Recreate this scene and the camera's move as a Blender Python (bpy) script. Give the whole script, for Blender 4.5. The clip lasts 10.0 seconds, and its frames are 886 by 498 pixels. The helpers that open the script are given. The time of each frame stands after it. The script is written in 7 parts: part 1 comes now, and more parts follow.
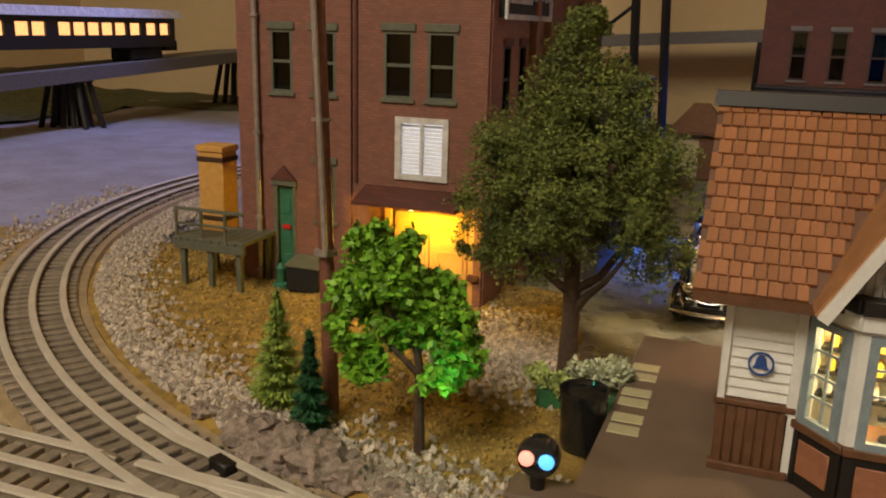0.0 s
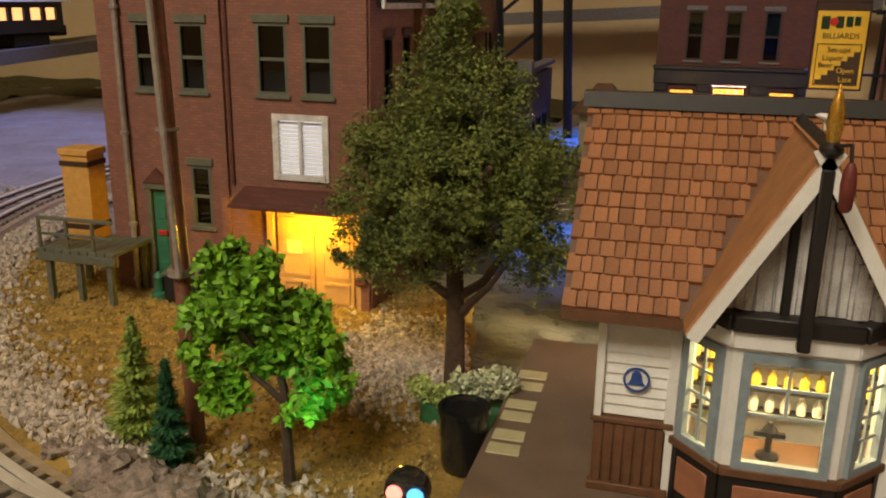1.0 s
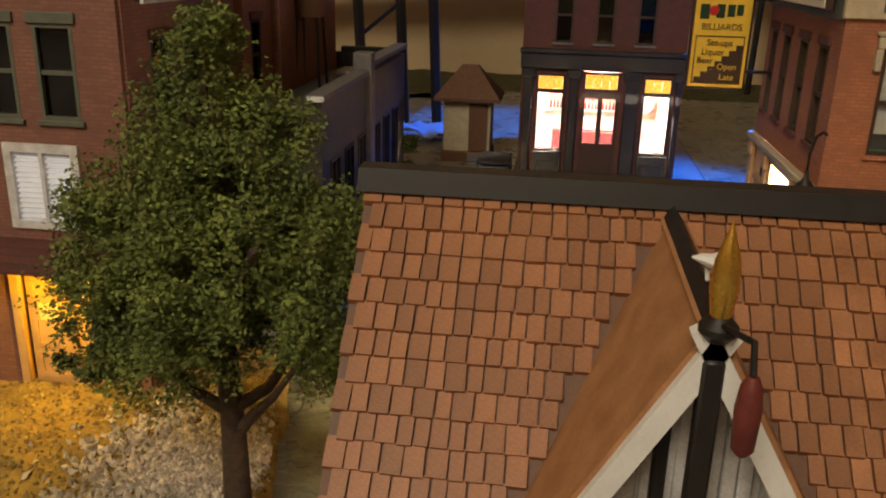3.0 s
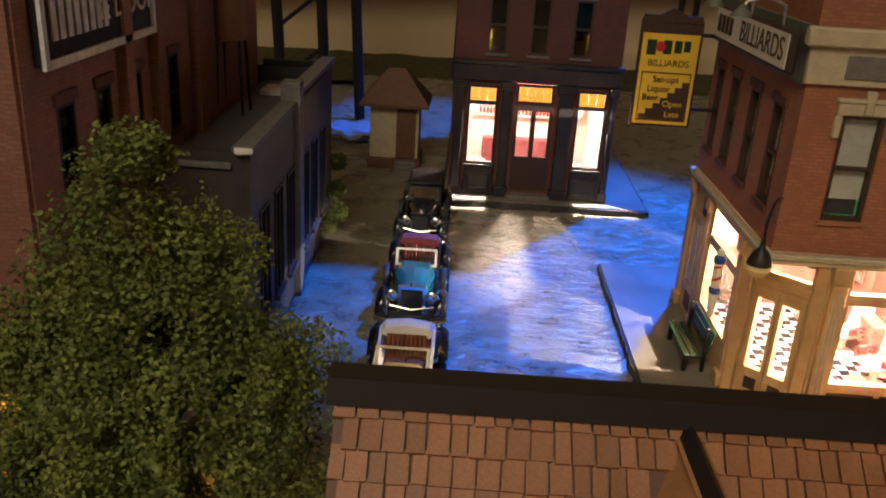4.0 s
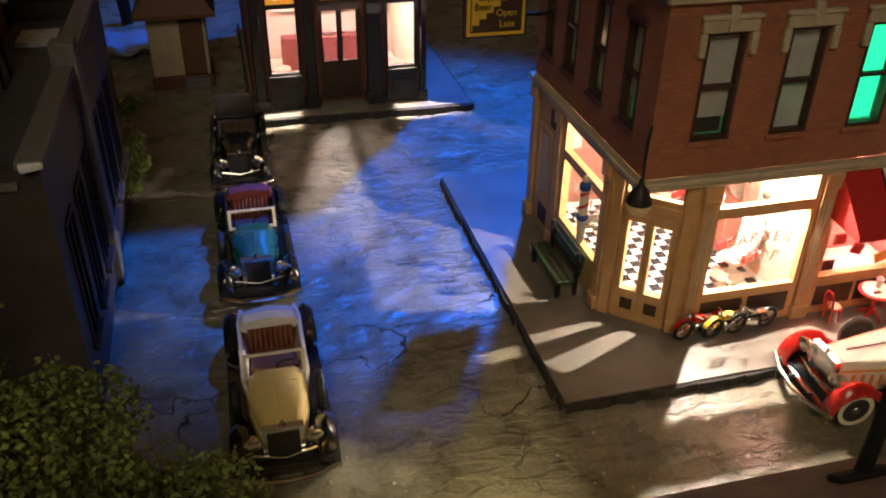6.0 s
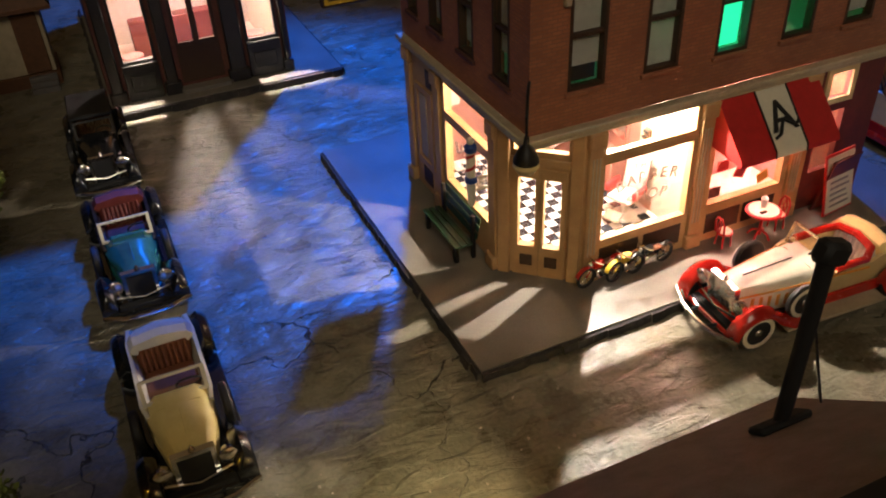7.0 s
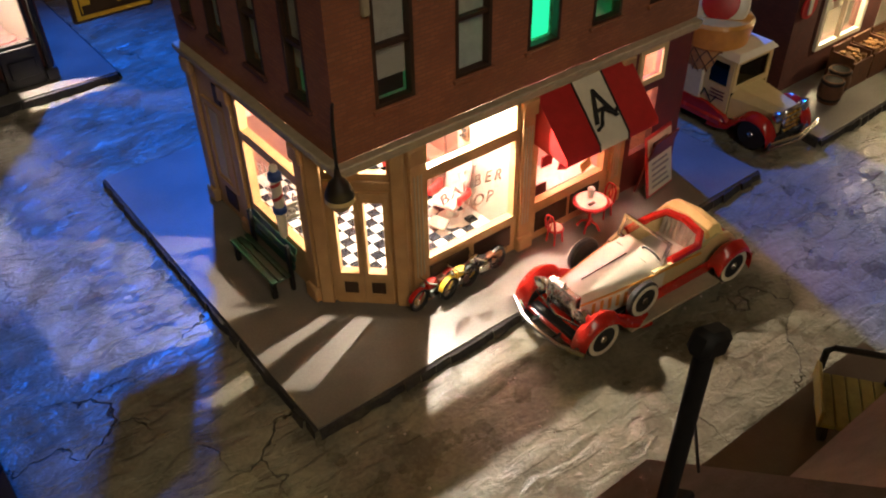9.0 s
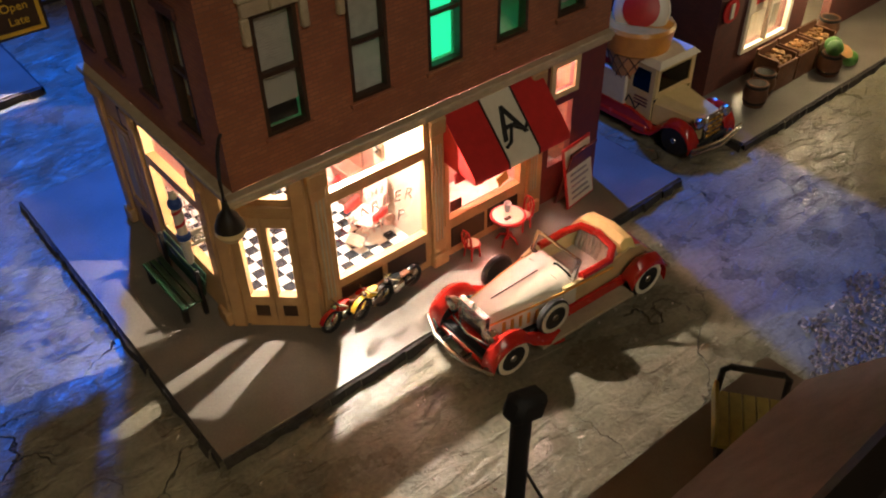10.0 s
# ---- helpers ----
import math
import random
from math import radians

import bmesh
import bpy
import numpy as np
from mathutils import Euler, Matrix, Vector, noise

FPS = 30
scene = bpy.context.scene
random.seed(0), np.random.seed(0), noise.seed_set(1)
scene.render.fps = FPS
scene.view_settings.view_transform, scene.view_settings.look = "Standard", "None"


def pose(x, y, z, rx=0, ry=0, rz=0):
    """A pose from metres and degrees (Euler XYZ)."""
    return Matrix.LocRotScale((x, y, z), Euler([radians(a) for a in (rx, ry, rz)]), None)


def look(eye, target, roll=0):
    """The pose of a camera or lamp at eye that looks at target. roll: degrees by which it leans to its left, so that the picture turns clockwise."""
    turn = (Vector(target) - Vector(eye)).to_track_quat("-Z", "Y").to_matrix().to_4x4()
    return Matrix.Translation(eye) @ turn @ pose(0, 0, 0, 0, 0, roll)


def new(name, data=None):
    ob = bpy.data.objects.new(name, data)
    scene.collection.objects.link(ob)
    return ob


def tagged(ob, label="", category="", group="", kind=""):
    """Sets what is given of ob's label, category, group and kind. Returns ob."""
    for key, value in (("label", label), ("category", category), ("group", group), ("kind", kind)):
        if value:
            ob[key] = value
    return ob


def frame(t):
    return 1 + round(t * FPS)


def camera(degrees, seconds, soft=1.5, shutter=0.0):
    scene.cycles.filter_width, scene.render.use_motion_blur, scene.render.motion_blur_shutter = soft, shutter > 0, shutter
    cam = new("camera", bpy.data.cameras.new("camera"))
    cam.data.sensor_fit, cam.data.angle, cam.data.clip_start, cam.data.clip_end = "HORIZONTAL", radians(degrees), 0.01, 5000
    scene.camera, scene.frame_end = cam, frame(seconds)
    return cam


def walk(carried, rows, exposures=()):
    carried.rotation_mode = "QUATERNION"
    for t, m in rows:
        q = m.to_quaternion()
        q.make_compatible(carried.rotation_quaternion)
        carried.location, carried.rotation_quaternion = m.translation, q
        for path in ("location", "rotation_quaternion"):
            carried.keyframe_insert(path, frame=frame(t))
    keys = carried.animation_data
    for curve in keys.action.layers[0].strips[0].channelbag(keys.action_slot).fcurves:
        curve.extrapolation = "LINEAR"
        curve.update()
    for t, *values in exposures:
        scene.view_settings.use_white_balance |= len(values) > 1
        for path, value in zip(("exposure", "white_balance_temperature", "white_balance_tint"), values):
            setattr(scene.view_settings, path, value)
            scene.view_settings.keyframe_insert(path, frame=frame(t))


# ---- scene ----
cam = camera(55.1, 10.0, soft=2.0)
CM = 0.01
# time, eye, target (centimetres), lean
PATH = [
    (0.0, (1.032, 6.279, 16.736), (-5.569, 24.453, 11.624), 1.55),
    (0.5, (1.945, 8.003, 16.853), (-3.738, 26.389, 11.406), 0.73),
    (1.0, (2.372, 9.251, 17.556), (-2.532, 27.810, 11.942), 0.81),
    (1.5, (3.985, 10.984, 18.278), (-0.556, 29.539, 12.353), 0.55),
    (2.0, (4.051, 14.126, 17.975), (0.468, 32.836, 11.884), 0.92),
    (2.2, (4.575, 15.495, 18.081), (1.382, 34.246, 11.899), 1.23),
    (3.3, (3.167, 21.661, 20.244), (1.224, 40.390, 13.503), 1.86),
    (3.5, (2.734, 22.409, 21.176), (1.282, 41.118, 14.258), 2.37),
    (4.0, (1.802, 24.370, 22.908), (1.475, 42.961, 15.541), 3.43),
    (4.5, (0.950, 26.726, 24.648), (1.962, 44.934, 16.435), 2.60),
    (5.0, (-0.652, 28.201, 24.951), (1.963, 45.645, 15.525), 2.12),
    (5.2, (-1.450, 28.732, 25.007), (1.808, 45.933, 15.336), 1.75),
    (6.5, (-0.092, 32.323, 26.605), (4.834, 48.258, 15.568), -0.64),
    (7.0, (0.092, 32.928, 26.586), (6.418, 47.966, 15.017), -2.94),
    (7.5, (0.639, 34.071, 26.311), (8.364, 48.227, 14.481), -1.91),
    (8.0, (1.523, 35.922, 26.015), (10.095, 49.341, 13.913), -1.93),
    (8.5, (1.944, 37.072, 26.117), (11.286, 49.833, 13.874), -0.82),
    (9.0, (2.823, 37.286, 26.807), (12.299, 49.688, 14.301), -1.14),
    (9.5, (3.412, 37.515, 26.499), (13.046, 49.701, 13.900), -1.01),
    (10.0, (5.896, 36.190, 27.756), (15.635, 48.138, 15.012), -1.36),
]


def cm(p):
    return [c * CM for c in p]


EXPOSURES = [(0.0, 0.85), (1.0, 0.92), (2.2, 0.8), (3.5, 0.5), (4.5, -0.15), (5.2, -0.5), (6.5, -0.8), (8.0, -0.92), (10.0, -1.05)]
walk(cam, [(t, look(cm(e), cm(g), r)) for t, e, g, r in PATH], EXPOSURES)

# ---- light ----
world = bpy.data.worlds.new("world")
scene.world = world
world.use_nodes = True
world.node_tree.nodes["Background"].inputs[0].default_value = (1.0, 0.80, 0.58, 1)
world.node_tree.nodes["Background"].inputs[1].default_value = 0.008


def lamp(name, kind, watts, colour, place, target=None, size=1.0, spot=60, blend=0.3):
    data = bpy.data.lights.new(name, kind)
    data.energy, data.color = watts, colour
    if kind == "AREA":
        data.size = size * CM
    else:
        data.shadow_soft_size = size * CM
    if kind == "SPOT":
        data.spot_size, data.spot_blend = radians(spot), blend
    ob = new(name, data)
    ob.matrix_world = look(cm(place), cm(target)) if target else pose(*cm(place))
    return ob


BLUE = (0.0, 0.15, 1.0)
# the dim ceiling lamps of the room
lamp("room_lamp", "AREA", 16.0, (0.98, 0.86, 0.66), (-35, -95, 150), (-10, 60, 0), 70)
# the blue night lamp high by the room's far wall
lamp("night_lamp", "SPOT", 345.0, BLUE, (60, 165, 130), (10, 85, 0), 3.5, 14.8, 0.45)
lamp("night_lamp_east", "SPOT", 260.0, BLUE, (61, 165, 130), (41, 54, 0), 3.5, 8.5, 0.5)
# north fill added: the night lamp's blue for the ground beyond the saloon
lamp("night_lamp_north", "SPOT", 120.0, BLUE, (60, 141, 95), (-2, 121, 0), 3, 17, 0.6)
lamp("night_lamp_west", "SPOT", 30.0, (0.25, 0.32, 1.0), (-70, 165, 110), (-85, 85, 0), 5, 40, 0.6)
# inside the buildings
lamp("shop_lamp", "POINT", 3.3, (1.0, 0.86, 0.72), (22.5, 63.9, 9.8), None, 0.06)
lamp("end_bay_lamp", "POINT", 0.35, (1.0, 0.86, 0.8), (34.6, 63.2, 7.6), None, 0.1)
lamp("cafe_lamp", "POINT", 1.1, (1.0, 0.55, 0.46), (30.0, 62.8, 8.4), None, 0.3)
lamp("saloon_lamp", "SPOT", 5.0, (1.0, 0.86, 0.76), (4.3, 95.5, 10.6), (2.3, 92.6, 0.5), 0.08, 50, 0.2)
lamp("saloon_lamp", "SPOT", 5.0, (1.0, 0.86, 0.76), (11.0, 95.5, 10.6), (13.4, 92.6, 0.5), 0.08, 50, 0.2)
lamp("saloon_bar_lamp", "POINT", 0.9, (1.0, 0.80, 0.70), (7.4, 99.5, 9.6), None, 0.2)
lamp("upstairs_lamp", "POINT", 0.05, (0.03, 1.0, 0.40), (27.0, 64.5, 14.0), None, 0.4)
# fill light added at the depot's back to warm the street
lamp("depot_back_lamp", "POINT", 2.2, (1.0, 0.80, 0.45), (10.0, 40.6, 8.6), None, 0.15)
lamp("depot_lamp", "POINT", 0.09, (1.0, 0.78, 0.36), (6.3, 34.9, 8.3), None, 0.4)
lamp("dock_lamp", "POINT", 0.10, (1.0, 0.64, 0.03), (-16.2, 50.15, 5.95), None, 0.3)
lamp("grocer_lamp", "POINT", 1.2, (1.0, 0.8, 0.5), (56.0, 64.5, 7.0), None, 0.5)
# floating fill added outside, to warm the truck and produce
lamp("grocer_front_lamp", "POINT", 0.5, (1.0, 0.75, 0.45), (60.0, 58.8, 8.0), None, 0.5)
lamp("tree_lamp", "POINT", 0.0025, (0.02, 1.0, 0.5), (-8.1, 32.5, 4.4), None, 0.2)


# ---- materials ----
def mat(name, a, b=None, rough=0.6, metal=0.0, scale=250, bump=0.15, fine=1400, spread=0.0, emit=0, coat=0.0, dist=0.0004):
    """Two mottled colours at a coarse and a fine scale, with relief; spread varies it from piece to piece."""
    m = bpy.data.materials.new(name)
    m.use_nodes = True
    nt = m.node_tree
    bs = nt.nodes["Principled BSDF"]
    b = b or tuple(c * 0.75 for c in a)
    co = nt.nodes.new("ShaderNodeTexCoord")
    n1 = nt.nodes.new("ShaderNodeTexNoise")
    n1.inputs["Scale"].default_value, n1.inputs["Detail"].default_value = scale, 6
    n2 = nt.nodes.new("ShaderNodeTexNoise")
    n2.inputs["Scale"].default_value, n2.inputs["Detail"].default_value = fine, 3
    add = nt.nodes.new("ShaderNodeMath")
    add.operation = "MULTIPLY_ADD"
    add.inputs[1].default_value = 0.5
    nt.links.new(co.outputs["Object"], n1.inputs["Vector"])
    nt.links.new(co.outputs["Object"], n2.inputs["Vector"])
    nt.links.new(n2.outputs["Fac"], add.inputs[0])
    nt.links.new(n1.outputs["Fac"], add.inputs[2])
    ramp = nt.nodes.new("ShaderNodeValToRGB")
    ramp.color_ramp.elements[0].position, ramp.color_ramp.elements[1].position = 0.55, 0.95
    ramp.color_ramp.elements[0].color, ramp.color_ramp.elements[1].color = (*b, 1), (*a, 1)
    nt.links.new(add.outputs[0], ramp.inputs[0])
    out = ramp.outputs[0]
    if spread:
        info = nt.nodes.new("ShaderNodeObjectInfo")
        geo = nt.nodes.new("ShaderNodeNewGeometry")
        mix = nt.nodes.new("ShaderNodeMath")
        mix.operation = "ADD"
        nt.links.new(info.outputs["Random"], mix.inputs[0])
        nt.links.new(geo.outputs["Random Per Island"], mix.inputs[1])
        fr = nt.nodes.new("ShaderNodeMath")
        fr.operation = "FRACT"
        nt.links.new(mix.outputs[0], fr.inputs[0])
        mr = nt.nodes.new("ShaderNodeMapRange")
        mr.inputs["To Min"].default_value, mr.inputs["To Max"].default_value = 1 - spread, 1 + spread
        nt.links.new(fr.outputs[0], mr.inputs["Value"])
        hsv = nt.nodes.new("ShaderNodeHueSaturation")
        nt.links.new(mr.outputs[0], hsv.inputs["Value"])
        nt.links.new(out, hsv.inputs["Color"])
        out = hsv.outputs[0]
    nt.links.new(out, bs.inputs["Base Color"])
    rr = nt.nodes.new("ShaderNodeMapRange")
    rr.inputs["To Min"].default_value, rr.inputs["To Max"].default_value = max(rough - 0.12, 0.03), min(rough + 0.1, 1)
    nt.links.new(n1.outputs["Fac"], rr.inputs["Value"])
    nt.links.new(rr.outputs[0], bs.inputs["Roughness"])
    bs.inputs["Metallic"].default_value = metal
    bs.inputs["Coat Weight"].default_value = coat
    bs.inputs["Coat Roughness"].default_value = 0.08
    if bump:
        bp = nt.nodes.new("ShaderNodeBump")
        bp.inputs["Strength"].default_value, bp.inputs["Distance"].default_value = bump, dist
        nt.links.new(add.outputs[0], bp.inputs["Height"])
        nt.links.new(bp.outputs[0], bs.inputs["Normal"])
    if emit:
        nt.links.new(out, bs.inputs["Emission Color"])
        bs.inputs["Emission Strength"].default_value = emit
    return m


def brick_mat(name, a, b, joint):
    """Fine model brickwork, laid along the wall whichever way it faces."""
    m = mat(name, a, b, 0.75, scale=120, bump=0.0)
    nt = m.node_tree
    bs = nt.nodes["Principled BSDF"]
    co = nt.nodes.new("ShaderNodeTexCoord")
    sep = nt.nodes.new("ShaderNodeSeparateXYZ")
    nt.links.new(co.outputs["Object"], sep.inputs[0])
    along = nt.nodes.new("ShaderNodeMath")
    along.operation = "ADD"
    nt.links.new(sep.outputs[0], along.inputs[0])
    nt.links.new(sep.outputs[1], along.inputs[1])
    com = nt.nodes.new("ShaderNodeCombineXYZ")
    nt.links.new(along.outputs[0], com.inputs[0])
    nt.links.new(sep.outputs[2], com.inputs[1])
    br = nt.nodes.new("ShaderNodeTexBrick")
    br.inputs["Scale"].default_value = 100
    br.inputs["Brick Width"].default_value, br.inputs["Row Height"].default_value = 0.46, 0.17
    br.inputs["Mortar Size"].default_value, br.inputs["Mortar Smooth"].default_value = 0.025, 0.3
    nt.links.new(com.outputs[0], br.inputs["Vector"])
    base = bs.inputs["Base Color"].links[0].from_socket
    dark = nt.nodes.new("ShaderNodeHueSaturation")
    dark.inputs["Value"].default_value = 0.8
    nt.links.new(base, dark.inputs["Color"])
    nt.links.new(base, br.inputs["Color1"])
    nt.links.new(dark.outputs[0], br.inputs["Color2"])
    br.inputs["Mortar"].default_value = (*joint, 1)
    nt.links.new(br.outputs["Color"], bs.inputs["Base Color"])
    bp = nt.nodes.new("ShaderNodeBump")
    bp.invert = True
    bp.inputs["Strength"].default_value, bp.inputs["Distance"].default_value = 0.5, 0.0003
    nt.links.new(br.outputs["Fac"], bp.inputs["Height"])
    nt.links.new(bp.outputs[0], bs.inputs["Normal"])
    return m


def street_mat():
    """Painted plaster with brush ridges and long crooked cracks, half glossy."""
    m = mat("road", (0.27, 0.25, 0.18), (0.13, 0.12, 0.085), 0.3, scale=45, bump=0.8, fine=500, dist=0.001)
    nt = m.node_tree
    bs = nt.nodes["Principled BSDF"]
    co = nt.nodes.new("ShaderNodeTexCoord")
    warp = nt.nodes.new("ShaderNodeTexNoise")
    warp.inputs["Scale"].default_value, warp.inputs["Detail"].default_value = 35, 5
    mixv = nt.nodes.new("ShaderNodeVectorMath")
    mixv.operation = "MULTIPLY_ADD"
    mixv.inputs[1].default_value = (0.05, 0.05, 0.0)
    nt.links.new(co.outputs["Object"], warp.inputs["Vector"])
    nt.links.new(warp.outputs["Color"], mixv.inputs[0])
    nt.links.new(co.outputs["Object"], mixv.inputs[2])
    vor = nt.nodes.new("ShaderNodeTexVoronoi")
    vor.feature = "DISTANCE_TO_EDGE"
    vor.inputs["Scale"].default_value = 7.5
    nt.links.new(mixv.outputs[0], vor.inputs["Vector"])
    line = nt.nodes.new("ShaderNodeMapRange")
    line.inputs["From Max"].default_value = 0.0027
    nt.links.new(vor.outputs["Distance"], line.inputs["Value"])
    patchy = nt.nodes.new("ShaderNodeTexNoise")
    patchy.inputs["Scale"].default_value = 14
    nt.links.new(co.outputs["Object"], patchy.inputs["Vector"])
    gate = nt.nodes.new("ShaderNodeMapRange")
    gate.inputs["From Min"].default_value, gate.inputs["From Max"].default_value = 0.49, 0.56
    nt.links.new(patchy.outputs["Fac"], gate.inputs["Value"])
    crack = nt.nodes.new("ShaderNodeMath")
    crack.operation = "MAXIMUM"
    nt.links.new(line.outputs[0], crack.inputs[0])
    nt.links.new(gate.outputs[0], crack.inputs[1])
    dark = nt.nodes.new("ShaderNodeMix")
    dark.data_type = "RGBA"
    dark.inputs["A"].default_value = (0.075, 0.068, 0.055, 1)
    nt.links.new(crack.outputs[0], dark.inputs["Factor"])
    nt.links.new(bs.inputs["Base Color"].links[0].from_socket, dark.inputs["B"])
    nt.links.new(dark.outputs["Result"], bs.inputs["Base Color"])
    stroke = nt.nodes.new("ShaderNodeTexNoise")
    stroke.inputs["Scale"].default_value, stroke.inputs["Detail"].default_value, stroke.inputs["Distortion"].default_value = 1.0, 7, 0.6
    stretch = nt.nodes.new("ShaderNodeMapping")
    stretch.inputs["Rotation"].default_value = (0, 0, 0.5)
    stretch.inputs["Scale"].default_value = (60, 150, 60)
    nt.links.new(co.outputs["Object"], stretch.inputs["Vector"])
    nt.links.new(stretch.outputs[0], stroke.inputs["Vector"])
    hsum = nt.nodes.new("ShaderNodeMath")
    hsum.operation = "MULTIPLY_ADD"
    hsum.inputs[1].default_value = 0.2
    flake = nt.nodes.new("ShaderNodeMapRange")
    flake.interpolation_type = "SMOOTHSTEP"
    flake.inputs["From Min"].default_value, flake.inputs["From Max"].default_value = 0.42, 0.6
    nt.links.new(stroke.outputs["Fac"], flake.inputs["Value"])
    nt.links.new(flake.outputs[0], hsum.inputs[0])
    nt.links.new(crack.outputs[0], hsum.inputs[2])
    bp = nt.nodes.new("ShaderNodeBump")
    bp.inputs["Strength"].default_value, bp.inputs["Distance"].default_value = 0.9, 0.003
    old = bs.inputs["Normal"].links[0].from_socket
    nt.links.new(hsum.outputs[0], bp.inputs["Height"])
    nt.links.new(old, bp.inputs["Normal"])
    nt.links.new(bp.outputs[0], bs.inputs["Normal"])
    return m


def glass_mat(name, tint=(1, 1, 1), rough=0.02):
    m = bpy.data.materials.new(name)
    m.use_nodes = True
    nt = m.node_tree
    nt.nodes.remove(nt.nodes["Principled BSDF"])
    tr, gl, mx = (nt.nodes.new("ShaderNode" + k) for k in ("BsdfTransparent", "BsdfGlossy", "MixShader"))
    tr.inputs[0].default_value = (*tint, 1)
    gl.inputs["Roughness"].default_value = rough
    mx.inputs[0].default_value = 0.07
    nt.links.new(tr.outputs[0], mx.inputs[1])
    nt.links.new(gl.outputs[0], mx.inputs[2])
    nt.links.new(mx.outputs[0], nt.nodes["Material Output"].inputs[0])
    return m


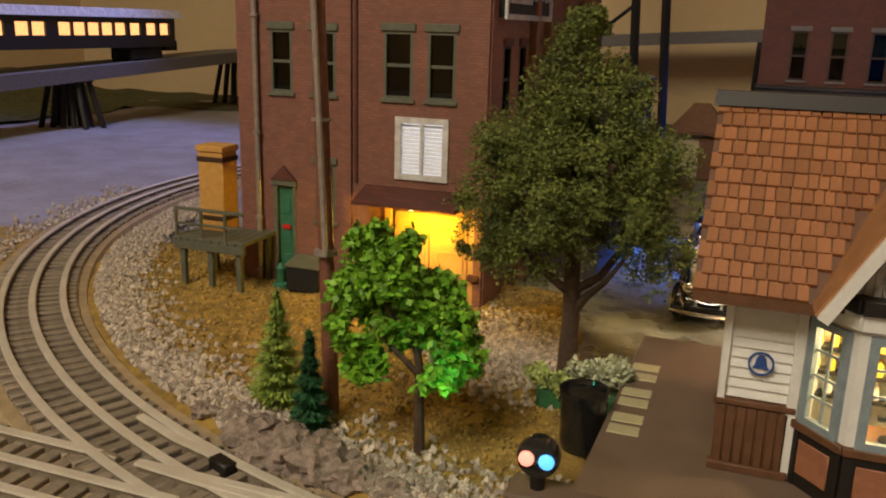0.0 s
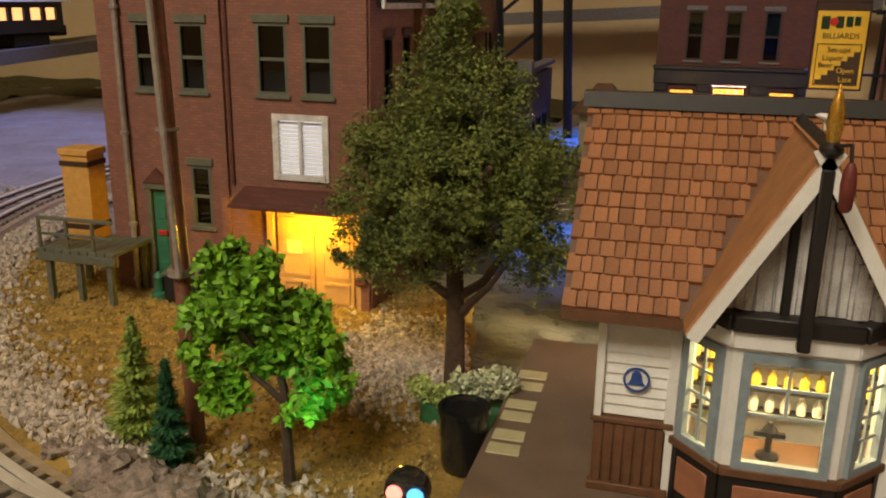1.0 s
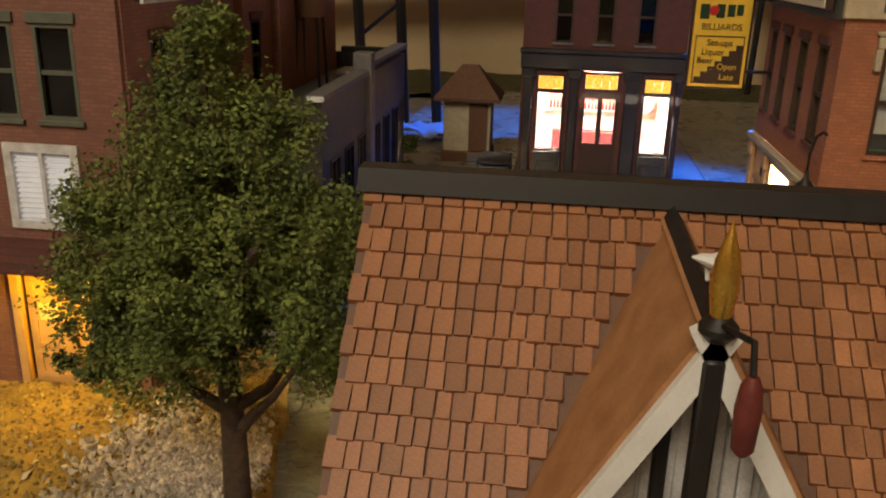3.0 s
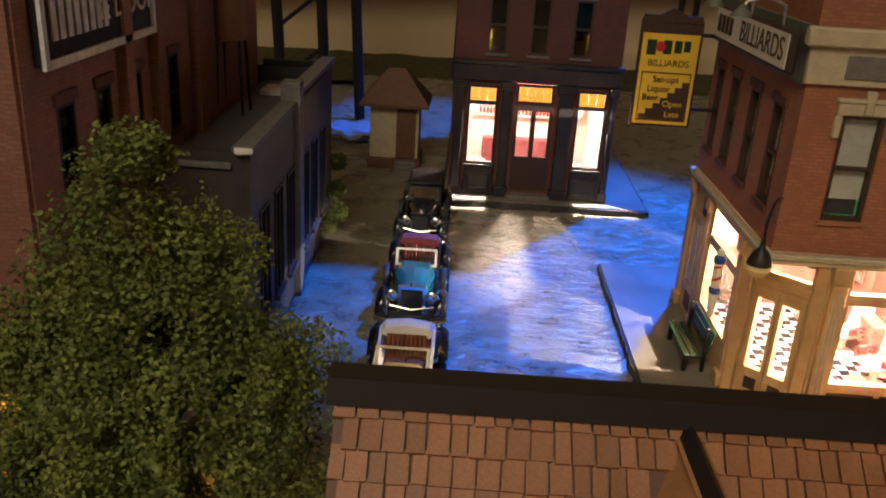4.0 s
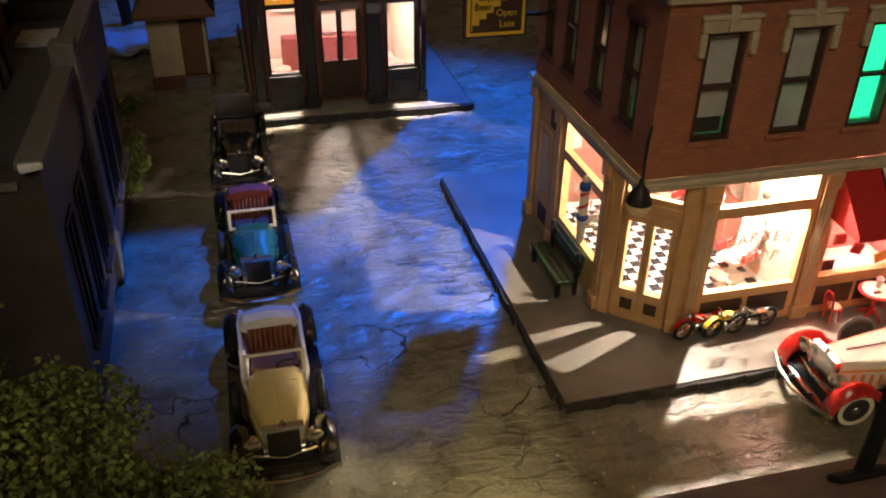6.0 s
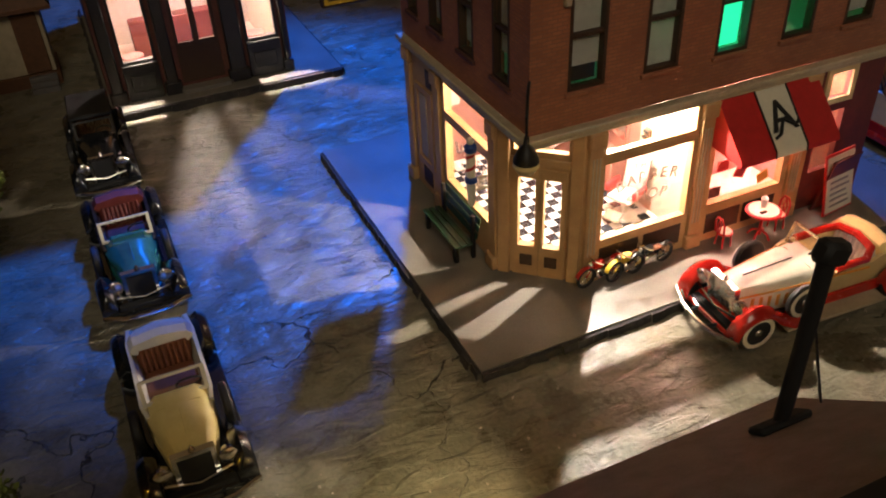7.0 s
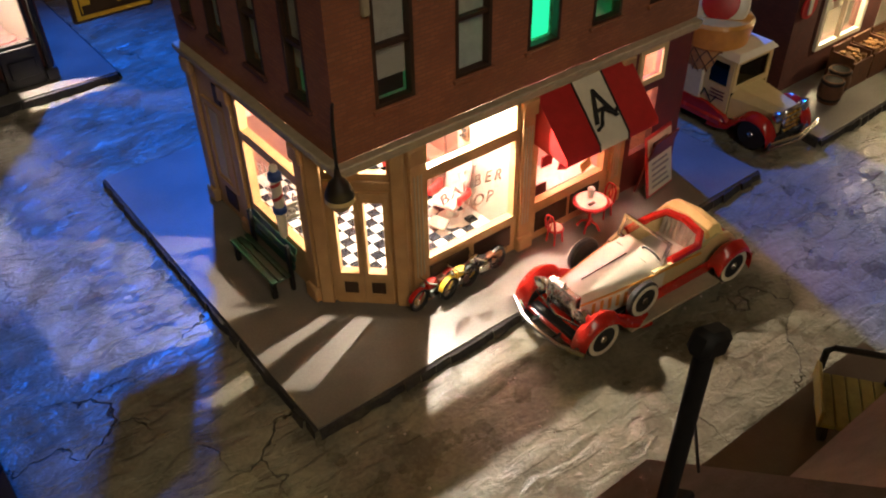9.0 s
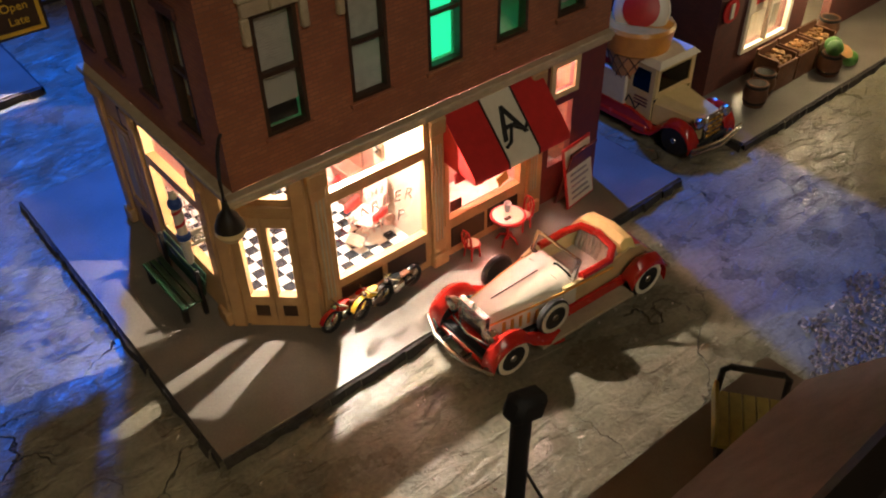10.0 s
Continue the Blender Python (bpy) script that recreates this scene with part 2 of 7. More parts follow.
M = {
    "road": street_mat(),
    "terracotta": mat("terracotta", (0.36, 0.15, 0.08), (0.28, 0.11, 0.06), 0.6),
    "letterpink": mat("letterpink", (0.72, 0.52, 0.45), (0.62, 0.44, 0.38), 0.5, bump=0.05),
    "gableboard": mat("gableboard", (0.44, 0.22, 0.10), (0.30, 0.14, 0.06), 0.5, scale=160, bump=0.4),
    "gritbrown": mat("gritbrown", (0.30, 0.24, 0.18), (0.16, 0.125, 0.095), 0.9, spread=0.5),
    "shopwall": mat("shopwall", (0.50, 0.41, 0.33), (0.43, 0.35, 0.28), 0.6, scale=90, bump=0.05),
    "silk": mat("silk", (0.74, 0.62, 0.55), (0.66, 0.54, 0.48), 0.6, bump=0.05),
    "walk": mat("walk", (0.205, 0.188, 0.155), (0.145, 0.13, 0.105), 0.42, scale=40, bump=0.25, fine=900),
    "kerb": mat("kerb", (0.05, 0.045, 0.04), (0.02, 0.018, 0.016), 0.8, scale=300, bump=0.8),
    "soil": mat("soil", (0.42, 0.27, 0.06), (0.19, 0.12, 0.03), 0.95, scale=110, bump=1.0, fine=800, dist=0.0012),
    "turf": mat("turf", (0.42, 0.29, 0.09), (0.22, 0.15, 0.04), 0.95, spread=0.45),
    "stone": mat("stone", (0.56, 0.48, 0.40), (0.33, 0.28, 0.23), 0.9, spread=0.4),
    "rock": mat("rock", (0.38, 0.30, 0.25), (0.15, 0.115, 0.095), 0.9, bump=1.0),
    "farground": mat("farground", (0.30, 0.28, 0.27), (0.20, 0.18, 0.16), 0.9, scale=18, bump=0.6, fine=200, dist=0.002),
    "moss": mat("moss", (0.12, 0.11, 0.03), (0.05, 0.05, 0.015), 0.95, scale=90, bump=1.0, dist=0.003),
    "plaster": mat("plaster", (0.62, 0.47, 0.27), (0.56, 0.42, 0.24), 0.9, scale=6, bump=0.1, fine=60),
    "dark": mat("dark", (0.010, 0.010, 0.010), None, 0.75),
    "blackgloss": mat("blackgloss", (0.012, 0.013, 0.015), None, 0.18, coat=0.6, bump=0.03),
    "iron": mat("iron", (0.02, 0.018, 0.016), None, 0.5, 0.4),
    "chrome": mat("chrome", (0.72, 0.70, 0.66), (0.6, 0.58, 0.55), 0.22, 1.0, bump=0.05),
    "railtop": mat("railtop", (0.86, 0.83, 0.76), (0.74, 0.70, 0.62), 0.34, 0.45, scale=90, bump=0.1),
    "railside": mat("railside", (0.30, 0.25, 0.19), (0.18, 0.145, 0.10), 0.5, 0.3),
    "tie": mat("tie", (0.30, 0.25, 0.19), (0.19, 0.15, 0.11), 0.75, scale=220, bump=0.5, spread=0.25),
    "roadbed": mat("roadbed", (0.42, 0.32, 0.19), (0.29, 0.21, 0.12), 0.9, scale=130, bump=0.7),
    "brickbrown": brick_mat("brickbrown", (0.30, 0.125, 0.085), (0.22, 0.09, 0.065), (0.17, 0.085, 0.065)),
    "brickred": brick_mat("brickred", (0.40, 0.15, 0.07), (0.31, 0.11, 0.054), (0.24, 0.10, 0.058)),
    "brickdark": brick_mat("brickdark", (0.15, 0.045, 0.03), (0.09, 0.03, 0.022), (0.08, 0.03, 0.022)),
    "tan": mat("tan", (0.56, 0.34, 0.15), (0.46, 0.27, 0.115), 0.5, scale=120, bump=0.15),
    "cornice": mat("cornice", (0.50, 0.42, 0.28), (0.4, 0.33, 0.22), 0.5),
    "greygreen": mat("greygreen", (0.13, 0.135, 0.10), (0.09, 0.095, 0.07), 0.6),
    "green": mat("green", (0.045, 0.19, 0.10), (0.03, 0.14, 0.075), 0.5),
    "darkgreen": mat("darkgreen", (0.012, 0.045, 0.022), None, 0.35),
    "white": mat("white", (0.78, 0.77, 0.74), (0.68, 0.67, 0.64), 0.5, scale=130, bump=0.1),
    "greywhite": mat("greywhite", (0.74, 0.73, 0.72), (0.46, 0.44, 0.43), 0.7, scale=170, bump=0.4),
    "bluegrey": mat("bluegrey", (0.26, 0.32, 0.36), (0.2, 0.25, 0.29), 0.5),
    "brown": mat("brown", (0.15, 0.065, 0.03), (0.10, 0.045, 0.02), 0.6, bump=0.3),
    "platform": mat("platform", (0.17, 0.12, 0.085), (0.13, 0.09, 0.065), 0.55, scale=60, bump=0.15),
    "dash": mat("dash", (0.50, 0.46, 0.28), (0.42, 0.38, 0.22), 0.6),
    "shingle": mat("shingle", (0.42, 0.18, 0.075), (0.25, 0.105, 0.045), 0.5, scale=90, bump=0.4, fine=1600, spread=0.22),
    "backroof": mat("backroof", (0.36, 0.25, 0.22), (0.25, 0.175, 0.155), 0.7, scale=150, bump=0.5),
    "ridge": mat("ridge", (0.014, 0.011, 0.010), None, 0.5),
    "gold": mat("gold", (0.80, 0.50, 0.10), (0.65, 0.38, 0.07), 0.28, 0.9),
    "red": mat("red", (0.50, 0.022, 0.014), (0.42, 0.017, 0.012), 0.25, coat=0.4, bump=0.03),
    "redpaint": mat("redpaint", (0.55, 0.025, 0.025), (0.45, 0.02, 0.02), 0.4, bump=0.1),
    "cream": mat("cream", (0.70, 0.56, 0.28), (0.64, 0.5, 0.24), 0.4, coat=0.15, bump=0.03),
    "creamyellow": mat("creamyellow", (0.88, 0.71, 0.29), (0.82, 0.64, 0.24), 0.45, coat=0.0, bump=0.03),
    "ivory": mat("ivory", (0.78, 0.73, 0.58), (0.72, 0.66, 0.52), 0.4, coat=0.15, bump=0.03),
    "orange": mat("orange", (0.78, 0.36, 0.06), (0.68, 0.3, 0.05), 0.35, bump=0.05),
    "cone": mat("cone", (0.74, 0.40, 0.13), (0.62, 0.32, 0.10), 0.5),
    "teal": mat("teal", (0.025, 0.15, 0.12), (0.018, 0.11, 0.09), 0.2, coat=0.6, bump=0.03),
    "maroon": mat("maroon", (0.16, 0.03, 0.022), (0.11, 0.02, 0.016), 0.5),
    "leather": mat("leather", (0.24, 0.085, 0.04), (0.17, 0.06, 0.03), 0.45),
    "seatwhite": mat("seatwhite", (0.62, 0.57, 0.5), None, 0.45),
    "tyre": mat("tyre", (0.014, 0.014, 0.014), None, 0.6),
    "yellow": mat("yellow", (0.78, 0.50, 0.045), (0.7, 0.44, 0.04), 0.45, bump=0.05),
    "signbrown": mat("signbrown", (0.05, 0.022, 0.01), None, 0.6),
    "pine": mat("pine", (0.62, 0.34, 0.09), (0.5, 0.26, 0.06), 0.6),
    "polewood": mat("polewood", (0.22, 0.085, 0.05), (0.13, 0.05, 0.03), 0.6, bump=0.5),
    "pipe": mat("pipe", (0.42, 0.37, 0.34), (0.3, 0.26, 0.24), 0.4, 0.5),
    "bark": mat("bark", (0.09, 0.055, 0.035), (0.045, 0.028, 0.02), 0.9, scale=300, bump=1.0),
    "leafdark": mat("leafdark", (0.21, 0.25, 0.05), (0.06, 0.08, 0.02), 0.85, scale=60, spread=0.38, bump=0),
    "leafbright": mat("leafbright", (0.24, 0.48, 0.03), (0.10, 0.27, 0.015), 0.6, spread=0.45, bump=0),
    "needles": mat("needles", (0.36, 0.46, 0.09), (0.18, 0.28, 0.045), 0.7, spread=0.4, bump=0),
    "needlesdark": mat("needlesdark", (0.03, 0.13, 0.045), (0.015, 0.07, 0.025), 0.7, spread=0.4, bump=0),
    "blossom": mat("blossom", (0.62, 0.62, 0.48), (0.38, 0.42, 0.22), 0.8, spread=0.35, bump=0),
    "blossomyellow": mat("blossomyellow", (0.48, 0.55, 0.20), (0.3, 0.36, 0.1), 0.8, spread=0.35, bump=0),
    "roofblue": mat("roofblue", (0.10, 0.10, 0.115), (0.07, 0.07, 0.08), 0.7, scale=80, bump=0.3),
    "parapet": mat("parapet", (0.17, 0.155, 0.145), (0.115, 0.105, 0.098), 0.7),
    "tilewhite": mat("tilewhite", (0.78, 0.76, 0.72), (0.72, 0.70, 0.66), 0.25, bump=0.03),
    "tileblack": mat("tileblack", (0.02, 0.025, 0.035), None, 0.25, bump=0.03),
    "rosewall": mat("rosewall", (0.26, 0.105, 0.075), (0.19, 0.075, 0.055), 0.6, scale=90, bump=0.05),
    "shutterglow": mat("shutterglow", (0.85, 0.86, 0.95), (0.8, 0.82, 0.92), 0.5, bump=0, emit=0.5),
    "roomwall": mat("roomwall", (0.78, 0.70, 0.56), (0.72, 0.64, 0.5), 0.7, bump=0.05),
    "pink": mat("pink", (0.72, 0.40, 0.36), (0.62, 0.3, 0.28), 0.6, bump=0.05),
    "blind": mat("blind", (0.62, 0.60, 0.52), None, 0.6, bump=0.05),
    "glass": glass_mat("glass"),
    "darkglass": glass_mat("darkglass", (0.16, 0.18, 0.16)),
    "greenglow": mat("greenglow", (0.02, 0.85, 0.38), (0.02, 0.8, 0.35), 0.5, bump=0, emit=2.6),
    "trainglow": mat("trainglow", (1.0, 0.40, 0.12), (1.0, 0.50, 0.2), 0.5, bump=0, emit=0.9),
    "bulb": mat("bulb", (1.0, 0.82, 0.55), (1.0, 0.8, 0.5), 0.5, bump=0, emit=3.0),
    "redlens": mat("redlens", (1.0, 0.30, 0.22), (1.0, 0.25, 0.18), 0.3, bump=0, emit=1.0),
    "bluelens": mat("bluelens", (0.10, 0.42, 1.0), (0.08, 0.38, 1.0), 0.3, bump=0, emit=1.0),
    "stainglow": mat("stainglow", (1.0, 0.50, 0.06), (1.0, 0.30, 0.02), 0.5, scale=400, bump=0, emit=0.8),
    "navy": mat("navy", (0.03, 0.08, 0.30), None, 0.5),
    "bronze": mat("bronze", (0.05, 0.055, 0.06), (0.03, 0.032, 0.035), 0.5, 0.3),
    "castiron": mat("castiron", (0.022, 0.018, 0.016), (0.014, 0.012, 0.011), 0.55),
    "olive": mat("olive", (0.36, 0.28, 0.06), (0.26, 0.2, 0.045), 0.6),
    "slate": mat("slate", (0.05, 0.043, 0.04), (0.03, 0.026, 0.025), 0.55, scale=90, bump=0.4),
    "melon": mat("melon", (0.10, 0.26, 0.05), (0.05, 0.15, 0.03), 0.5, spread=0.3),
    "fruit": mat("fruit", (0.36, 0.17, 0.06), (0.22, 0.14, 0.05), 0.5, spread=0.5),
}


# ---- mesh builder, in centimetres ----
class Build:
    def __init__(self):
        self.v, self.f, self.m = [], [], Matrix.Identity(4)

    def at(self, x=0, y=0, z=0, rx=0, ry=0, rz=0):
        self.m = pose(x, y, z, rx, ry, rz)
        return self

    def add(self, verts, faces):
        n = len(self.v)
        self.v += [tuple(self.m @ Vector(p)) for p in verts]
        self.f += [tuple(i + n for i in f) for f in faces]
        return self

    def box(self, x0, y0, z0, x1, y1, z1, b=0.0):
        if x0 > x1: x0, x1 = x1, x0
        if y0 > y1: y0, y1 = y1, y0
        if z0 > z1: z0, z1 = z1, z0
        if b <= 0:
            v = [(x, y, z) for x in (x0, x1) for y in (y0, y1) for z in (z0, z1)]
            return self.add(v, [(0, 1, 3, 2), (4, 6, 7, 5), (0, 4, 5, 1), (2, 3, 7, 6), (0, 2, 6, 4), (1, 5, 7, 3)])
        b = min(b, (x1 - x0) * 0.45, (y1 - y0) * 0.45, (z1 - z0) * 0.45)
        v, ix = [], {}
        for i, x in enumerate((x0, x1)):
            for j, y in enumerate((y0, y1)):
                for k, z in enumerate((z0, z1)):
                    sx, sy, sz = (b if not i else -b), (b if not j else -b), (b if not k else -b)
                    for a, p in enumerate(((x, y + sy, z + sz), (x + sx, y, z + sz), (x + sx, y + sy, z))):
                        ix[i, j, k, a] = len(v)
                        v.append(p)
        f = []
        for i in (0, 1):
            f.append([ix[i, 0, 0, 0], ix[i, 1, 0, 0], ix[i, 1, 1, 0], ix[i, 0, 1, 0]][:: -1 if not i else 1])
            f.append([ix[0, i, 0, 1], ix[0, i, 1, 1], ix[1, i, 1, 1], ix[1, i, 0, 1]][:: -1 if not i else 1])
            f.append([ix[0, 0, i, 2], ix[1, 0, i, 2], ix[1, 1, i, 2], ix[0, 1, i, 2]][:: -1 if not i else 1])
            for j in (0, 1):
                f.append([ix[i, j, 0, 0], ix[i, j, 0, 1], ix[i, j, 1, 1], ix[i, j, 1, 0]])
                f.append([ix[i, 0, j, 0], ix[i, 0, j, 2], ix[i, 1, j, 2], ix[i, 1, j, 0]])
                f.append([ix[0, i, j, 1], ix[0, i, j, 2], ix[1, i, j, 2], ix[1, i, j, 1]])
                for k in (0, 1):
                    f.append([ix[i, j, k, 0], ix[i, j, k, 1], ix[i, j, k, 2]])
        return self.add(v, f)

    def loft(self, rings, caps=True, closed=True):
        n = len(rings[0])
        v = [p for r in rings for p in r]
        f = []
        for a in range(len(rings) - 1):
            for i in range(n if closed else n - 1):
                j = (i + 1) % n
                f.append((a * n + i, a * n + j, (a + 1) * n + j, (a + 1) * n + i))
        if caps:
            f += [tuple(reversed(range(n))), tuple(range((len(rings) - 1) * n, len(rings) * n))]
        return self.add(v, f)

    def tube(self, pts, r, n=8, caps=True):
        rs = r if isinstance(r, (list, tuple)) else [r] * len(pts)
        pts = [Vector(p) for p in pts]
        rings = []
        for i, p in enumerate(pts):
            d = (pts[min(i + 1, len(pts) - 1)] - pts[max(i - 1, 0)]).normalized()
            s = d.cross(Vector((0, 0, 1)) if abs(d.z) < 0.95 else Vector((1, 0, 0))).normalized()
            u = s.cross(d)
            rings.append([tuple(p + rs[i] * (math.cos(a) * s + math.sin(a) * u)) for a in (2 * math.pi * k / n for k in range(n))])
        return self.loft(rings, caps)

    def lathe(self, prof, n=16, caps=True):
        return self.loft([[(r * math.cos(2 * math.pi * k / n), r * math.sin(2 * math.pi * k / n), z) for k in range(n)] for r, z in prof], caps)

    def prism(self, pts, axis, lo, hi):
        """A flat outline, pushed along x, y or z."""
        def put(p, d):
            return {"x": (d, p[0], p[1]), "y": (p[0], d, p[1]), "z": (p[0], p[1], d)}[axis]
        return self.loft([[put(p, lo) for p in pts], [put(p, hi) for p in pts]])

    def ball(self, x, y, z, r, n=10, sz=1.0):
        rings = []
        for i in range(1, n // 2):
            a = math.pi * i / (n // 2)
            rings.append([(x + r * math.sin(a) * math.cos(2 * math.pi * k / n), y + r * math.sin(a) * math.sin(2 * math.pi * k / n), z - r * sz * math.cos(a)) for k in range(n)])
        return self.loft(rings)

    def mesh(self, name, smooth=40):
        me = bpy.data.meshes.new(name)
        me.from_pydata([(x * CM, y * CM, z * CM) for x, y, z in self.v], [], self.f)
        bm = bmesh.new()
        bm.from_mesh(me)
        if len(bm.faces) < 20000:
            bmesh.ops.recalc_face_normals(bm, faces=bm.faces)
        bm.to_mesh(me)
        bm.free()
        if smooth:
            me.polygons.foreach_set("use_smooth", [True] * len(me.polygons))
            me.set_sharp_from_angle(angle=radians(smooth))
        return me


def part(name, b, material, parent, label="", smooth=40):
    me = b.mesh(name, smooth)
    me.materials.append(M[material])
    ob = new(name, me)
    ob.parent = parent
    if label:
        tagged(ob, label)
    return ob


def thing(name, x, y, z, label, category, group="", rz=0, kind=""):
    ob = new(name)
    ob.empty_display_size = 0.01
    ob.matrix_world = pose(x * CM, y * CM, z * CM, 0, 0, rz)
    return tagged(ob, label, category, group, kind)


def solid(name, b, material, label, category, kind="", smooth=40, x=0, y=0, z=0, rz=0, group=""):
    """A thing that is one mesh."""
    me = b.mesh(name, smooth)
    me.materials.append(M[material])
    ob = new(name, me)
    ob.matrix_world = pose(x * CM, y * CM, z * CM, 0, 0, rz)
    return tagged(ob, label, category, group, kind)


def wall(b, axis, d0, d1, u0, u1, v0, v1, holes):
    """A thick wall standing along x or y, from u0 to u1 and v0 to v1, with rectangular holes (u0, v0, u1, v1): one closed mesh."""
    us = sorted({u0, u1, *[h[0] for h in holes], *[h[2] for h in holes]})
    vs = sorted({v0, v1, *[h[1] for h in holes], *[h[3] for h in holes]})

    def full(i, j):
        if not (0 <= i < len(us) - 1 and 0 <= j < len(vs) - 1):
            return False
        mu, mv = (us[i] + us[i + 1]) / 2, (vs[j] + vs[j + 1]) / 2
        return not any(h[0] < mu < h[2] and h[1] < mv < h[3] for h in holes)

    verts, at, faces = [], {}, []

    def vert(i, j, s):
        if (i, j, s) not in at:
            at[i, j, s] = len(verts)
            d = (d0, d1)[s]
            verts.append((us[i], d, vs[j]) if axis == "x" else (d, us[i], vs[j]))
        return at[i, j, s]

    for i in range(len(us) - 1):
        for j in range(len(vs) - 1):
            if not full(i, j):
                continue
            for s in (0, 1):
                faces.append([vert(i, j, s), vert(i + 1, j, s), vert(i + 1, j + 1, s), vert(i, j + 1, s)])
            for di, dj, p, q in ((-1, 0, (i, j), (i, j + 1)), (1, 0, (i + 1, j), (i + 1, j + 1)), (0, -1, (i, j), (i + 1, j)), (0, 1, (i, j + 1), (i + 1, j + 1))):
                if not full(i + di, j + dj):
                    faces.append([vert(*p, 0), vert(*q, 0), vert(*q, 1), vert(*p, 1)])
    return b.add(verts, faces)


def lettering(name, words, height, material, parent, m, label="", depth=0.02):
    """Words in the built-in font as a thin mesh, centred on m, facing -y of m."""
    cu = bpy.data.curves.new(name, "FONT")
    cu.body, cu.size, cu.extrude, cu.align_x, cu.align_y = words, height * CM, depth * CM, "CENTER", "CENTER"
    tmp = bpy.data.objects.new(name, cu)
    me = bpy.data.meshes.new_from_object(tmp)
    bpy.data.objects.remove(tmp)
    me.transform(Matrix(m) @ pose(0, 0, 0, 90))
    me.materials.append(M[material])
    ob = new(name, me)
    ob.parent = parent
    if label:
        tagged(ob, label)
    return ob

# ---- ground, roads, room ----
def sheet(x0, x1, y0, y1, step, height):
    nx, ny = int((x1 - x0) / step) + 1, int((y1 - y0) / step) + 1
    b = Build()
    b.v = [(x0 + i * step, y0 + j * step, height(x0 + i * step, y0 + j * step)) for j in range(ny) for i in range(nx)]
    b.f = [(j * nx + i, j * nx + i + 1, (j + 1) * nx + i + 1, (j + 1) * nx + i) for j in range(ny - 1) for i in range(nx - 1)]
    return b


def fbm(x, y, s, o=4):
    return noise.fractal(Vector((x / s, y / s, 0.3)), 1.0, 2.0, o)


def road_height(x, y):
    ridged = abs(fbm(x + 40, y, 5.0, 3))
    u, v = 0.8 * x + 0.6 * y, 0.8 * y - 0.6 * x
    comb = 0.09 * abs(noise.noise(Vector((u / 3.2, v / 1.3, 2.0)))) + 0.06 * abs(noise.noise(Vector((u / 1.6, v / 0.8, 7.0))))
    return comb + 0.10 * fbm(x, y, 3.0) - (0.10 * max(0, 0.10 - ridged) / 0.10) - 0.09


ground = solid("ground", Build().box(-150, -120, -6, 190, 170, -1.2), "farground", "wide plaster layout base painted grey-brown", "ground", "structure")
road = solid("road", sheet(-14, 80, 38, 150, 0.36, road_height), "road", "cracked grey plaster street with rough ridges", "road", "structure", smooth=80)
TRACK_C = (0.3, 78.25)
TRACK_R = 52.1


def soil_height(x, y):
    d = math.hypot(x - TRACK_C[0], y - TRACK_C[1])
    h = 0.55 + 0.22 * fbm(x, y, 2.2) + 0.25 * fbm(x, y, 9)
    if d > TRACK_R - 4:
        h = 0.05 + (h - 0.05) * max(0, 1 - (d - TRACK_R + 4) / 2)
    edge = -5.2 - (y - 42) * 0.25 if y > 38 else -4.0
    h -= 1.6 * min(1.0, max(0.0, (x - edge) / 1.5)) + 1.6 * min(1.0, max(0.0, (y - 57) / 2))
    return h


soil = solid("soil", sheet(-62, 0, 18, 64, 0.45, soil_height), "soil", "brown-yellow dirt and scattered turf beside the track", "ground", "structure", smooth=80)
far = solid("far_ground", sheet(-150, -20, 50, 172, 2.0, lambda x, y: -0.5 + 0.4 * fbm(x, y, 12)), "farground", "pale grey bare plaster ground beyond the track", "ground", "structure", smooth=80)
bank = solid("grass_bank", sheet(-150, 130, 146, 170, 2.0, lambda x, y: -0.5 + max(0, (y - 146) / 22) * 0.5 + 0.5 * fbm(x, y, 6)), "moss", "dull olive grass bank along the room wall", "grass", "structure", smooth=80)
bankw = solid("grass_bank_west", sheet(-150, -112, 40, 150, 2.0, lambda x, y: -0.3 + max(0, (-112 - x) / 20) * 3 + 0.9 * fbm(x, y, 6)), "moss", "dull olive grass bank along the side wall", "grass", "structure", smooth=80)
solid("wall_north", Build().box(-150, 170, -6, 140, 175, 240), "plaster", "plain tan painted room wall", "wall", "structure")
solid("wall_west", Build().box(-155, -120, -6, -150, 175, 240), "plaster", "plain tan painted room wall", "wall", "structure")
solid("wall_east", Build().box(190, -120, -6, 195, 175, 240), "plaster", "plain tan painted room wall", "wall", "structure")
solid("wall_south", Build().box(-155, -125, -6, 195, -120, 240), "plaster", "plain tan painted room wall", "wall", "structure")
solid("ceiling", Build().box(-155, -125, 240, 195, 175, 245), "plaster", "plain pale ceiling", "ceiling", "structure")


